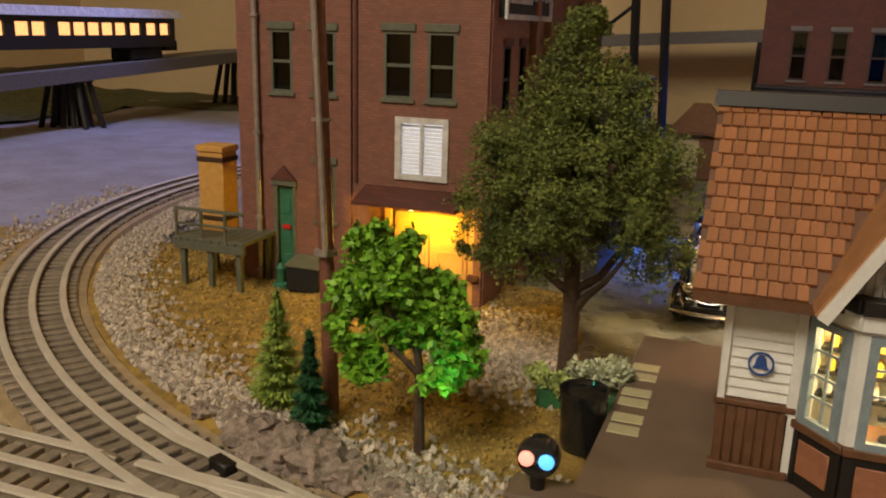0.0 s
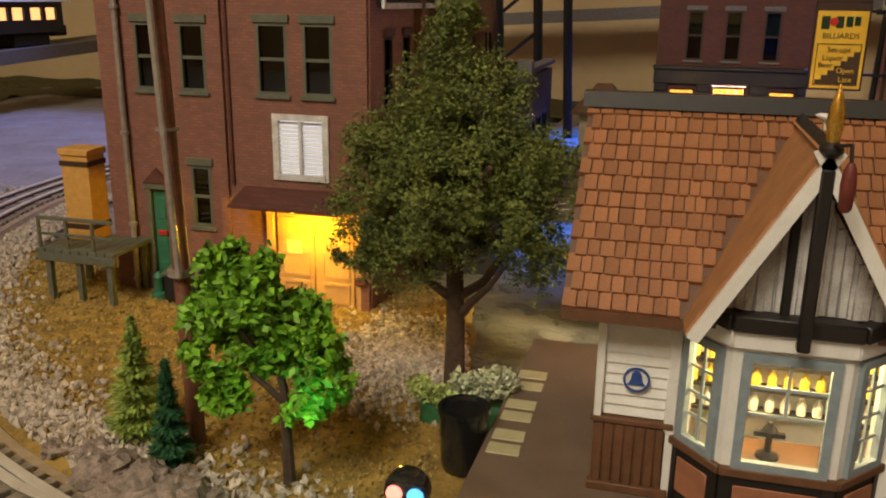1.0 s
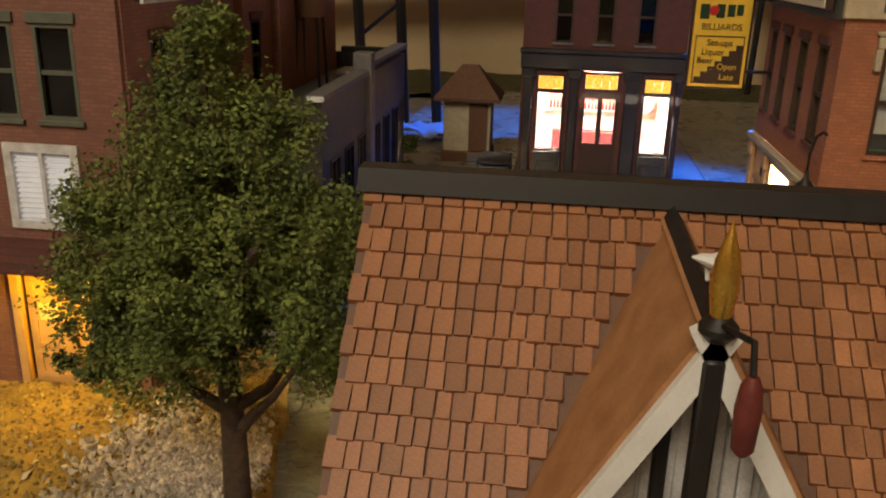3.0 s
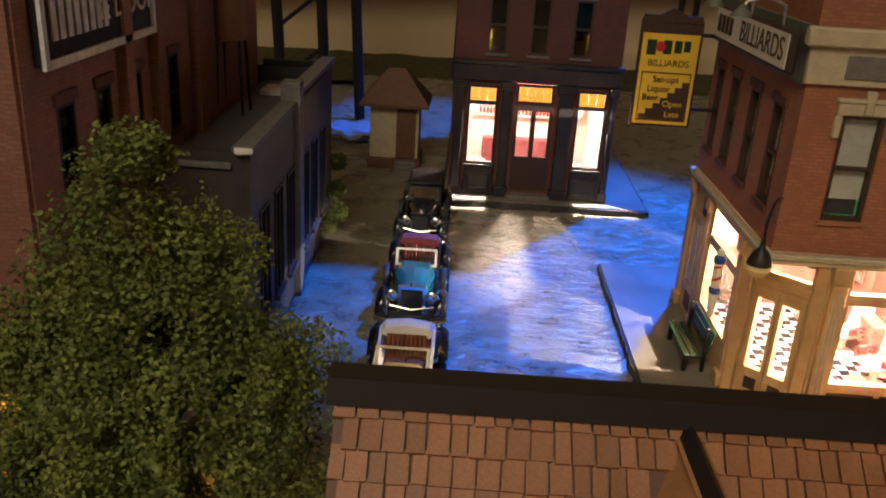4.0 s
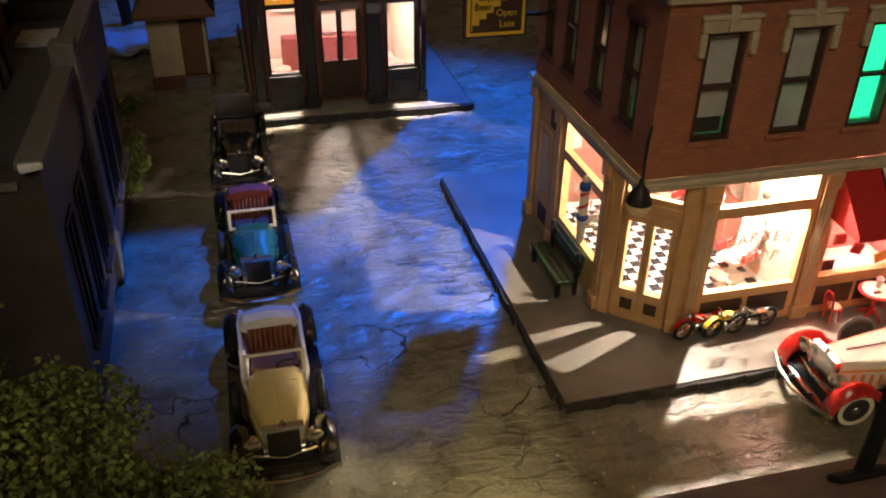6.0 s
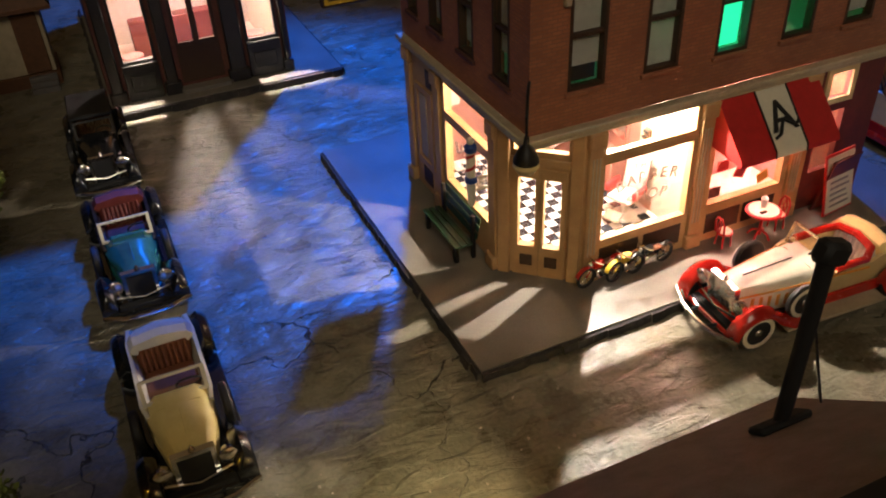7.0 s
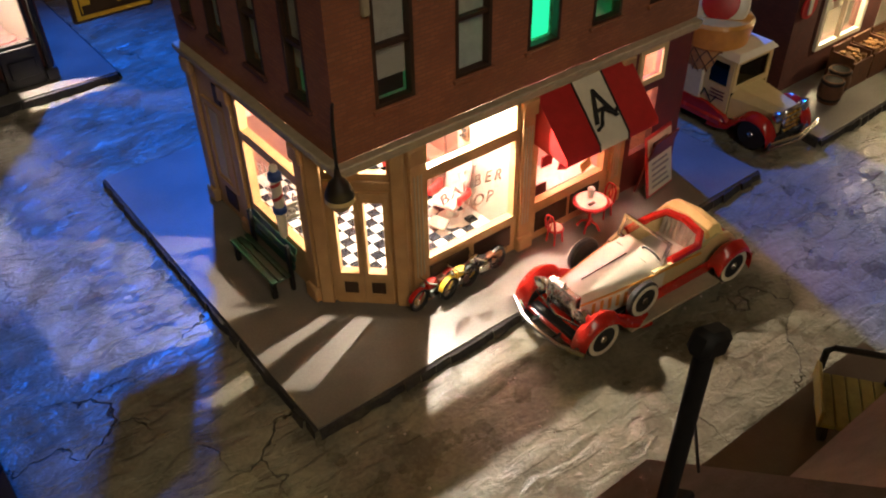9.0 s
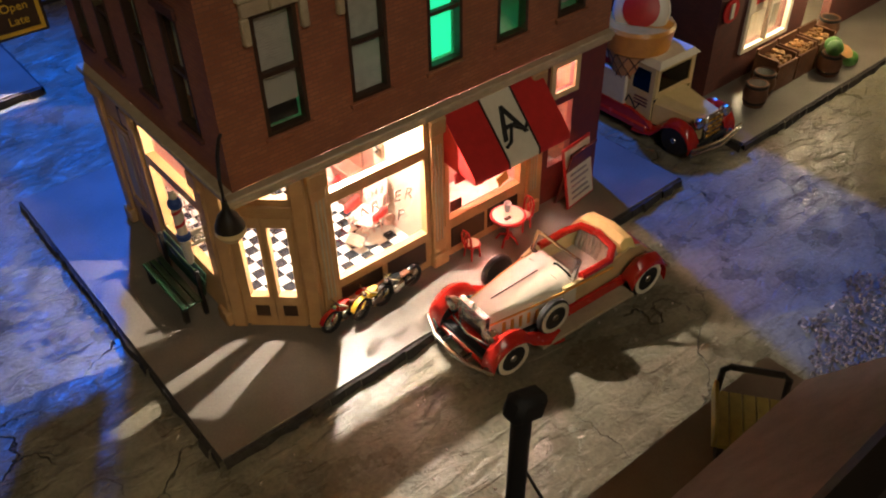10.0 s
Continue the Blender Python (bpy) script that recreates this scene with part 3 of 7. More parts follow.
def pavement(name, pts, z, label):
    ob = thing(name, 0, 0, 0, label, "pavement", kind="structure")
    part("slab", Build().prism(pts, "z", z - 0.12, z), "walk", ob)
    cx, cy = sum(p[0] for p in pts) / len(pts), sum(p[1] for p in pts) / len(pts)
    b = Build()
    n = len(pts)
    rnd = random.Random(3)
    for i in range(n):
        a, c = Vector((*pts[i], 0)), Vector((*pts[(i + 1) % n], 0))
        steps = max(2, int((c - a).length / 0.8))
        d = (c - a).normalized()
        o = Vector((d.y, -d.x, 0))
        for k in range(steps):
            p, q = a + (c - a) * k / steps, a + (c - a) * (k + 1) / steps
            w0, w1 = 0.27 + rnd.uniform(-0.1, 0.12), 0.27 + rnd.uniform(-0.1, 0.12)
            b.add([(p.x, p.y, -0.4), (q.x, q.y, -0.4), (q.x, q.y, z - 0.06), (p.x, p.y, z - 0.06),
                   (p.x + o.x * w0, p.y + o.y * w0, -0.4), (q.x + o.x * w1, q.y + o.y * w1, -0.4), (q.x + o.x * w1 * 0.6, q.y + o.y * w1 * 0.6, z - 0.12), (p.x + o.x * w0 * 0.6, p.y + o.y * w0 * 0.6, z - 0.12)],
                  [(4, 5, 6, 7), (7, 6, 2, 3)])
    part("kerb", b, "kerb", ob, "rough black kerb edge")
    return ob


pavement("pavement_corner", [(12.0, 57.6), (40.7, 57.9), (40.7, 80.3), (12.0, 80.4)], 0.45, "grey-beige plaster pavement round the corner shop")
pavement("pavement_saloon", [(0.4, 92.7), (17.5, 92.6), (17.5, 118), (0.4, 118)], 0.5, "grey plaster pavement before the saloon")
pavement("pavement_grocer", [(46.3, 57.6), (95, 57.6), (95, 90), (46.3, 90)], 0.45, "grey plaster pavement before the grocer's shop")


# ---- window units ----
def sash_window(parent, axis, d, u0, z0, u1, z1, out, frame="greygreen", blind=0.0, glow="", glass="darkglass", hood=True, sill="greygreen"):
    """A two-sash window in a hole of a wall along x or y, whose outer face lies at d; out is -1 or 1."""
    def bx(b, ua, za, ub, zb, da, db, bev=0.0):
        lo, hi = d + out * da, d + out * db
        return b.box(ua, lo, za, ub, hi, zb, bev) if axis == "x" else b.box(lo, ua, za, hi, ub, zb, bev)
    w, mid = 0.16, (z0 + z1) / 2
    win = part("window", bx(bx(bx(bx(bx(Build(), u0, z0, u0 + w, z1, -0.35, 0.02), u1 - w, z0, u1, z1, -0.35, 0.02), u0 + w, z1 - w, u1 - w, z1, -0.35, 0.02), u0 + w, z0, u1 - w, z0 + w, -0.35, 0.02), u0 + w, mid - 0.09, u1 - w, mid + 0.09, -0.3, -0.05), frame, parent)
    for za, zb, dd in ((z0 + w, mid - 0.09, -0.24), (mid + 0.09, z1 - w, -0.16)):
        p = part("pane", bx(Build(), u0 + w, za, u1 - w, zb, dd, dd + 0.03), glass, win)
        p.visible_shadow = False
    if blind:
        b = Build()
        z = z1 - w
        while z > z1 - (z1 - z0) * blind:
            bx(b, u0 + w, z - 0.1, u1 - w, z - 0.02, -0.42, -0.38)
            z -= 0.1
        part("blind", b, "blind", win, "pale slatted window blind")
    # castiron here is a panel added behind the glass to darken the room
    if glow:
        part("shade", bx(Build(), u0 + w, z0 + w, u1 - w, z1 - w, -0.6, -0.55), glow, win, "window shade glowing green from within" if glow == "greenglow" else "dark panel added for the unlit room")
    part("sill", bx(Build(), u0 - 0.15, z0 - 0.22, u1 + 0.15, z0, -0.1, 0.16, 0.03), sill, win)
    if hood:
        part("lintel", bx(Build(), u0 - 0.18, z1, u1 + 0.18, z1 + 0.45, -0.1, 0.14, 0.04), sill, win)
    return win


def shell(parent, x0, x1, y0, y1, z0, z1, material, holes, t=0.6):
    """Four walls of one building as parts; holes keyed by n, s, e, w."""
    part("wall", wall(Build(), "x", y0, y0 + t, x0, x1, z0, z1, holes.get("s", [])), material, parent)
    part("wall", wall(Build(), "x", y1 - t, y1, x0, x1, z0, z1, holes.get("n", [])), material, parent)
    part("wall", wall(Build(), "y", x0, x0 + t, y0 + t, y1 - t, z0, z1, holes.get("w", [])), material, parent)
    part("wall", wall(Build(), "y", x1 - t, x1, y0 + t, y1 - t, z0, z1, holes.get("e", [])), material, parent)


# ---- brick warehouse ----
def warehouse():
    ob = thing("warehouse", 0, 0, 0, "two-storey brown brick warehouse with green-grey sash windows", "building")
    up = [(-27.0, 12.5, -25.5, 16.2), (-24.2, 12.5, -22.6, 16.2), (-19.5, 12.5, -17.7, 16.3), (-16.8, 12.5, -15.1, 16.3)]
    low = (-24.0, 4.7, -22.7, 8.3)
    shut = (-18.55, 8.0, -15.55, 11.35)
    door = (-26.8, 0.4, -25.6, 6.8)
    gate = (-18.9, 0.4, -13.9, 5.9)
    east = [(y, 11.8, y + 1.5, 15.6) for y in (54.2, 57.6, 61.0, 66.0)]
    shell(ob, -29.2, -13.0, 52.0, 84.0, -0.5, 26.0, "brickbrown", {"s": [*up, low, shut, door, gate], "e": east})
    part("roof", Build().box(-28.6, 52.6, 24, -13.6, 83.4, 24.6), "dark", ob)
    for u in up:
        sash_window(ob, "x", 52.0, *u, -1)
    sash_window(ob, "x", 52.0, *low, -1)
    for u in east:
        sash_window(ob, "y", -13.0, *u, 1, frame="dark", sill="brickdark")
    # corner piers and the wall's projecting bays
    for x in (-29.2, -22.0, -13.6):
        part("pilaster", Build().box(x, 51.75, -0.4, x + (0.5 if x > -29 else 1.1), 52.0, 26), "brickbrown", ob)
    for y in (59.8, 63.6, 69.5):
        part("pilaster", Build().box(-13.0, y, 0, -12.5, y + 0.9, 22), "brickbrown", ob)
    for x in (-21.4,):
        part("pilaster", Build().box(x + 0.1, 51.82, 7.4, x + 0.25, 52.0, 26), "brickdark", ob)
    # green side door with a pointed hood
    d = part("door", Build().box(-26.7, 52.15, 0.4, -25.7, 52.35, 6.6, 0.03), "green", ob, "green panelled door with a red bar")
    for z in (1.0, 2.9, 4.9):
        part("panel", Build().box(-26.5, 52.1, z, -25.9, 52.18, z + 1.3, 0.04), "green", d)
    part("red_bar", Build().box(-26.45, 51.98, 3.95, -25.85, 52.1, 4.25, 0.03), "redpaint", d)
    part("door_frame", Build().box(-27.0, 51.9, 0.3, -26.75, 52.3, 7.0, 0.03).box(-25.65, 51.9, 0.3, -25.4, 52.3, 7.0, 0.03).box(-27.1, 51.8, 6.75, -25.3, 52.3, 7.1, 0.03), "greygreen", ob)
    part("pediment", Build().prism([(-27.1, 7.1), (-25.3, 7.1), (-26.2, 8.0)], "y", 51.75, 52.0), "brickdark", ob)
    # white louvred shutters
    sh = part("shutter_frame", wall(Build(), "x", 51.85, 52.3, -18.7, -15.4, 7.85, 11.5, [(-18.35, 8.2, -17.13, 11.15), (-16.97, 8.2, -15.75, 11.15)]), "greywhite", ob, "grey-white shutter frame")
    for x0, x1 in ((-18.35, -17.13), (-16.97, -15.75)):
        # the shutters' brightness is put into the backing panel as a glow
        leaf = part("shutter", Build().box(x0, 52.2, 8.2, x1, 52.26, 11.15), "shutterglow", sh, "white louvred shutter with a glowing backing")
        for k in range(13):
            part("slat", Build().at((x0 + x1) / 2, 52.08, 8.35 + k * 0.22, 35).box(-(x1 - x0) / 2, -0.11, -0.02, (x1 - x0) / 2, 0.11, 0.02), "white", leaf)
    # canopy over the lit gate
    c = part("canopy", Build().prism([(52.0, 7.35), (49.9, 6.65), (49.9, 6.5), (52.0, 6.5)], "x", -20.6, -14.2), "brickdark", ob, "dark sloping sheet canopy")
    part("bulb", Build().ball(-17.2, 50.9, 6.35, 0.14), "bulb", c, "glowing yellow lamp bulb")
    g = part("gate", Build().box(-18.8, 52.2, 0.4, -14.0, 52.4, 5.8), "tan", ob, "yellow-lit double garage gate with sunk panels")
    for x0, x1 in ((-18.7, -16.5), (-16.3, -14.1)):
        lf = part("leaf", Build().box(x0, 52.05, 0.5, x1, 52.2, 5.7, 0.03), "tan", g)
        for z0, z1 in ((0.8, 2.0), (2.3, 3.7), (4.0, 5.4)):
            part("panel", wall(Build(), "x", 51.97, 52.05, x0 + 0.25, x1 - 0.25, z0, z1, [(x0 + 0.42, z0 + 0.17, x1 - 0.42, z1 - 0.17)]), "tan", lf)
    part("notice", Build().box(-18.1, 51.93, 3.6, -17.2, 51.96, 4.4), "cream", g, "small pale notice pinned to the gate")
    for x in (-19.3, -13.9):
        part("jamb", Build().box(x, 51.8, 0, x + 0.45, 52.1, 6.2, 0.04), "tan", ob)
    part("bumper", Build().box(-13.9, 51.5, 2.2, -13.2, 51.8, 2.6, 0.05), "brickdark", ob)
    # rainwater pipe
    part("downpipe", Build().tube([(-27.9, 51.7, 0.2), (-27.9, 51.7, 26)], 0.17), "pipe", ob, "pale grey rainwater pipe")
    for z in (1.2, 4.6, 10, 17):
        part("pipe_clip", Build().at(-27.9, 51.7, z).lathe([(0.17, -0.12), (0.25, -0.1), (0.25, 0.1), (0.17, 0.12)], 10), "pipe", ob)
    # name board on the street side
    s = part("name_board", Build().box(-12.95, 53.0, 17.2, -12.65, 63.4, 20.2, 0.04), "dark", ob, "black name board with pale edge and letters")
    part("edging", wall(Build(), "y", -12.65, -12.5, 52.9, 63.5, 17.1, 20.3, [(53.2, 17.4, 63.2, 20.0)]), "greywhite", s)
    for k in range(8):
        part("bar", Build().box(-12.62, 53.7 + k * 0.62, 18.0, -12.55, 54.1 + k * 0.62, 19.4), "greywhite", s)
    lettering("letters", "& DOORS", 1.5, "greywhite", s, pose(-0.126, 0.6105, 0.187, 0, 0, 90), depth=0.03)
    return ob


warehouse()


# ---- low flat-roofed building beside the street ----
def flat_building():
    ob = thing("flat_roof_building", 0, 0, 0, "low grey building with dark flat roof and stone parapet", "building")
    holes = [(y, 2.6, y + 2.0, 8.6) for y in (63.8, 67.0, 70.2, 74.6, 77.8, 81.0)]
    shell(ob, -13.9, -8.1, 62.3, 86.0, -0.4, 12.0, "slate", {"e": holes})
    part("roof_deck", Build().box(-12.9, 62.9, 10.6, -8.7, 85.4, 10.9), "roofblue", ob, "dark blue-grey flat roof")
    part("coping", Build().box(-8.9, 62.1, 12.0, -7.9, 72.6, 12.35, 0.05).box(-8.9, 73.6, 12.4, -7.9, 86.2, 12.75, 0.05), "parapet", ob, "pale stone coping")
    part("coping", Build().box(-13.9, 62.1, 11.2, -8.95, 62.5, 11.5, 0.04), "parapet", ob)
    part("coping", Build().box(-13.0, 85.5, 12.0, -8.95, 86.2, 12.4, 0.04), "dark", ob)
    for x, y in ((-8.4, 62.3), (-13.4, 62.3)):
        part("pier_cap", Build().at(x, y, 12.0, 0, 0, 20).box(-0.42, -0.42, 0, 0.42, 0.42, 0.3, 0.06), "white", ob, "white pyramid pier cap")
    part("pier", Build().box(-8.9, 72.5, 0, -7.75, 73.7, 13.4, 0.06), "parapet", ob)
    hatch = part("roof_hatch", Build().box(-12.0, 80.3, 10.9, -9.9, 82.6, 11.25, 0.05), "greywhite", ob, "pale roof hatch")
    for y0, z0, y1, z1 in holes:
        w = part("window", wall(Build(), "y", -8.5, -8.0, y0, y1, z0, z1, [(y0 + 0.15, z0 + 0.15, (y0 + y1) / 2 - 0.06, z1 - 0.15), ((y0 + y1) / 2 + 0.06, z0 + 0.15, y1 - 0.15, z1 - 0.15)]), "castiron", ob)
        part("pane", Build().box(-8.3, y0 + 0.15, z0 + 0.15, -8.26, y1 - 0.15, z1 - 0.15), "darkglass", w)
        part("sill", Build().box(-8.1, y0 - 0.15, z0 - 0.3, -7.8, y1 + 0.15, z0, 0.04), "slate", w)
    # water tank on legs
    tank = thing("roof_tank", -12.3, 75.0, 10.9, "dark wooden water tank on thin legs on the roof", "water tank")
    for dx in (-0.8, 0.8):
        for dy in (-0.9, 0.9):
            part("leg", Build().tube([(dx, dy, 0), (dx * 0.8, dy * 0.8, 4.5)], 0.1, 6), "iron", tank)
    part("barrel", Build().lathe([(1.1, 4.4), (1.2, 5.5), (1.15, 7.4), (0.2, 8.2)], 18), "brown", tank)
    return ob


flat_building()


# ---- saloon ----
def saloon():
    ob = thing("saloon", 0, 0, 0, "dark red brick saloon with lit shop windows", "building")
    low = [(2.0, 3.3, 4.3, 9.8), (5.9, 1.0, 9.0, 10.2), (11.0, 3.3, 13.3, 9.8)]
    up = [(3.2, 12.5, 4.7, 17.0), (6.6, 12.5, 8.1, 17.0), (10.0, 12.5, 11.5, 17.0)]
    shell(ob, 0.6, 14.2, 94.5, 116.0, 0.4, 25.0, "brickdark", {"s": [*low, *up]})
    part("roof", Build().box(1.2, 95.1, 23, 13.6, 115.4, 23.5), "dark", ob)
    part("interior", wall(Build(), "x", 106.0, 106.4, 1.2, 13.6, 0.4, 11.4, []).box(1.2, 95.1, 11.0, 13.6, 106, 11.4).box(1.2, 95.1, 0.4, 13.6, 106, 0.6), "silk", ob, "bright pinkish interior")
    part("interior", Build().box(1.2, 95.1, 0.6, 1.25, 106, 11), "roomwall", ob)
    part("interior", Build().box(13.55, 95.1, 0.6, 13.6, 106, 11), "roomwall", ob)
    # black cast shopfront
    part("shopfront", Build().box(0.5, 94.1, 10.3, 14.3, 94.5, 11.6, 0.06).box(0.4, 93.9, 11.6, 14.4, 94.5, 12.0, 0.06), "castiron", ob, "black shopfront entablature")
    for x0, x1 in ((0.6, 1.8), (4.5, 5.7), (9.2, 10.8), (13.4, 14.2)):
        part("column", Build().box(x0 + 0.2, 94.0, 0.5, x1 - 0.2, 94.5, 10.3, 0.08).box(x0, 93.9, 0.5, x1, 94.5, 1.4, 0.06).box(x0, 93.9, 9.6, x1, 94.5, 10.3, 0.06), "castiron", ob)
    for x0, x1 in ((1.9, 4.4), (10.9, 13.4)):
        w = part("shop_window", wall(Build(), "x", 94.3, 94.7, x0, x1, 3.2, 9.9, [(x0 + 0.2, 3.4, x1 - 0.2, 8.3), (x0 + 0.2, 8.6, x1 - 0.2, 9.7)]), "castiron", ob)
        part("pane", Build().box(x0 + 0.2, 94.5, 3.4, x1 - 0.2, 94.53, 8.3), "glass", w).visible_shadow = False
        for k in range(3):
            u = x0 + 0.22 + k * (x1 - x0 - 0.4) / 3
            part("stained_pane", Build().box(u, 94.5, 8.6, u + (x1 - x0 - 0.55) / 3, 94.54, 9.7), "stainglow", w, "amber stained glass light")
        part("bulkhead", Build().box(x0, 94.1, 0.5, x1, 94.4, 3.2, 0.04).box(x0 + 0.4, 94.0, 1.2, x1 - 0.4, 94.1, 2.4, 0.04), "castiron", ob)
    d = part("door", wall(Build(), "x", 94.6, 94.85, 5.9, 9.0, 1.0, 10.1, [(6.15, 4.0, 7.25, 7.9), (7.65, 4.0, 8.75, 7.9), (6.1, 8.7, 8.8, 9.9)]), "signbrown", ob, "dark double door with two tall lit panes")
    part("pane", Build().box(6.1, 94.7, 4.0, 8.8, 94.73, 7.9), "glass", d).visible_shadow = False
    for k in range(4):
        part("stained_pane", Build().box(6.12 + k * 0.68, 94.7, 8.7, 6.74 + k * 0.68, 94.74, 9.9), "stainglow", d, "amber stained glass light")
    part("step", Build().prism([(5.2, 94.5), (9.8, 94.5), (9.2, 93.6), (5.8, 93.6)], "z", 0.5, 0.8), "walk", ob)
    for u in up:
        sash_window(ob, "x", 94.5, *u, -1, frame="signbrown", blind=0.55, sill="parapet", hood=True)
    # furniture seen through the glass
    bar = part("bar_counter", Build().box(3.5, 102.0, 0.6, 11.5, 103.2, 3.6, 0.08), "maroon", ob, "red-brown saloon bar")
    for z in (5.0, 6.4, 7.8):
        part("back_shelf", Build().box(3.0, 105.2, z, 12.0, 106.0, z + 0.15), "white", ob, "bright shelf of bottles")
        b = Build()
        for k in range(26):
            b.at(3.2 + k * 0.34, 105.5, z + 0.15).lathe([(0.1, 0), (0.1, 0.5), (0.04, 0.7), (0.04, 0.9)], 6)
        part("bottle_row", b, "redpaint", ob)
    for x in (3.0, 12.2):
        part("picture_frame", Build().at(x, 97.5, 0).lathe([(0.5, 0.6), (0.12, 0.8), (0.12, 2.4), (0.8, 2.5), (0.8, 2.7)], 14), "pink", ob)
    part("mirror_frame", Build().at(12.2, 105.0, 6.0, 90).lathe([(0.7, 0), (0.9, 0.1), (0.7, 0.2)], 20), "white", ob)
    return ob


saloon()


# ---- corner shop ----
def corner_shop():
    ob = thing("corner_shop", 0, 0, 0, "two-storey brick corner building with tan shopfront and lit barber shop", "building")
    x0, x1, y0, y1, zf, zc = 16.2, 37.2, 61.2, 75.4, 0.45, 9.3
    up_s = [(x, 10.95, x + 1.85, 15.75) for x in (18.05, 21.9, 25.75, 29.6, 33.4)]
    up_w = [(62.9, 10.9, 64.5, 15.6), (66.4, 10.9, 68.0, 15.6), (69.9, 10.9, 71.5, 15.6), (73.0, 10.9, 74.3, 15.6)]
    # third storey out of view, added so its height blocks the blue lamp
    unseen3_s = [(u[0], 22.2, u[2], 27.0) for u in up_s]
    unseen3_w = [(u[0], 22.2, u[2], 27.0) for u in up_w]
    shell(ob, x0, x1, y0, y1, zc, 32.0, "brickred", {"s": up_s + unseen3_s, "w": up_w + unseen3_w})
    for u in unseen3_s:
        sash_window(ob, "x", y0, *u, -1, frame="signbrown", blind=0.8, sill="brickdark", glass="glass")
    for u in unseen3_w:
        sash_window(ob, "y", x0, *u, -1, frame="signbrown", blind=0.8, sill="brickdark", glass="glass")
    part("roof", Build().box(x0 + 0.6, y0 + 0.6, 31, x1 - 0.6, y1 - 0.6, 31.4), "dark", ob)
    part("upper_floor", Build().box(x0 + 0.6, y0 + 0.6, 20, x1 - 0.6, y1 - 0.6, 20.4), "roomwall", ob)
    part("upper_floor", Build().box(x0 + 0.6, y0 + 0.6, 10.3, x1 - 0.6, y1 - 0.6, 10.6), "roomwall", ob)
    for i, u in enumerate(up_s):
        sash_window(ob, "x", y0, *u, -1, frame="signbrown", blind=(0.8, 0.97, 0, 0.5, 0.9)[i], glow=("castiron", "", "greenglow", "", "")[i], sill="brickred", glass="glass", hood=False)
    for i, u in enumerate(up_w):
        sash_window(ob, "y", x0, *u, -1, frame="signbrown", blind=(0.75, 0.9, 0.9, 0.8)[i], sill="brickdark", glass="glass")
    for u in up_s:
        part("window_hood", Build().box(u[0] - 0.35, y0 - 0.22, 15.75, u[2] + 0.35, y0, 16.3, 0.05).box(u[0] - 0.45, y0 - 0.3, 16.3, u[2] + 0.45, y0, 16.5, 0.05)
             .box(u[0] - 0.4, y0 - 0.26, 14.75, u[0] - 0.08, y0, 15.75, 0.06).box(u[2] + 0.08, y0 - 0.26, 14.75, u[2] + 0.4, y0, 15.75, 0.06)
             .box((u[0] + u[2]) / 2 - 0.2, y0 - 0.34, 15.8, (u[0] + u[2]) / 2 + 0.2, y0, 16.85, 0.06), "cornice", ob, "pale stone window hood with bracket ears")
    part("side_frieze", Build().box(x0 - 0.22, y0, 16.9, x0, y1, 19.4, 0.04), "greygreen", ob, "dull green side frieze")
    # string course between the shopfront and the brick
    part("cornice", Build().box(x0 - 0.45, y0 - 0.45, 9.0, x1, y0 + 0.05, 9.3, 0.06), "cornice", ob, "pale tan moulded string course")
    part("cornice", Build().box(x0 - 0.45, y0 + 0.05, 9.0, x0 + 0.05, y1, 9.3, 0.06), "cornice", ob)
    part("cornice_bed", Build().box(x0 - 0.3, y0 - 0.3, 8.75, x1, y0 + 0.05, 9.0, 0.04), "cornice", ob)
    part("cornice_bed", Build().box(x0 - 0.3, y0 + 0.05, 8.75, x0 + 0.05, y1, 9.0, 0.04), "cornice", ob)
    part("frieze", Build().box(x0 - 0.2, y0 - 0.25, 17.0, x1, y0, 18.6, 0.05).box(x0 - 0.5, y0 - 0.6, 18.6, x1, y0, 19.4, 0.1), "cornice", ob, "pale panelled frieze and cornice")
    for k in range(5):
        part("frieze_panel", Build().box(17.6 + k * 4.0, y0 - 0.33, 17.3, 20.8 + k * 4.0, y0 - 0.25, 18.3, 0.05), "parapet", ob)
    part("soffit", Build().prism([(x0 + 0.02, y0 + 0.02), (19.2, y0 + 0.02), (x0 + 0.02, 64.1)], "z", 8.75, 8.98), "tan", ob)
    # tan shopfront, south side: two bays and an end bay
    big = [(20.2, 2.6, 25.3, 6.9), (20.2, 7.35, 25.3, 8.7), (26.6, 2.7, 31.4, 8.4), (33.4, 2.7, 35.0, 6.2), (33.4, 6.9, 35.0, 8.5)]
    part("shopfront", wall(Build(), "x", y0, y0 + 0.35, 19.2, 33.0, zf, 8.8, big[:3]), "tan", ob, "tan moulded shopfront")
    part("shopfront", wall(Build(), "x", y0, y0 + 0.35, 33.0, 37.2, zf, 8.8, big[3:]), "maroon", ob, "dark red end bay")
    part("window_surround", wall(Build(), "x", y0 - 0.12, y0, 33.2, 35.2, 6.7, 8.7, [(33.5, 7.0, 34.9, 8.4)]), "cream", ob)
    for h in big:
        w = part("shop_pane", Build().box(h[0], y0 + 0.16, h[1], h[2], y0 + 0.19, h[3]), "glass", ob)
        w.visible_shadow = False
    part("window_frame", wall(Build(), "x", y0 - 0.1, y0, 20.0, 25.5, 2.4, 8.85, [(20.25, 2.65, 25.25, 6.85), (20.25, 7.4, 25.25, 8.65)]), "tan", ob)
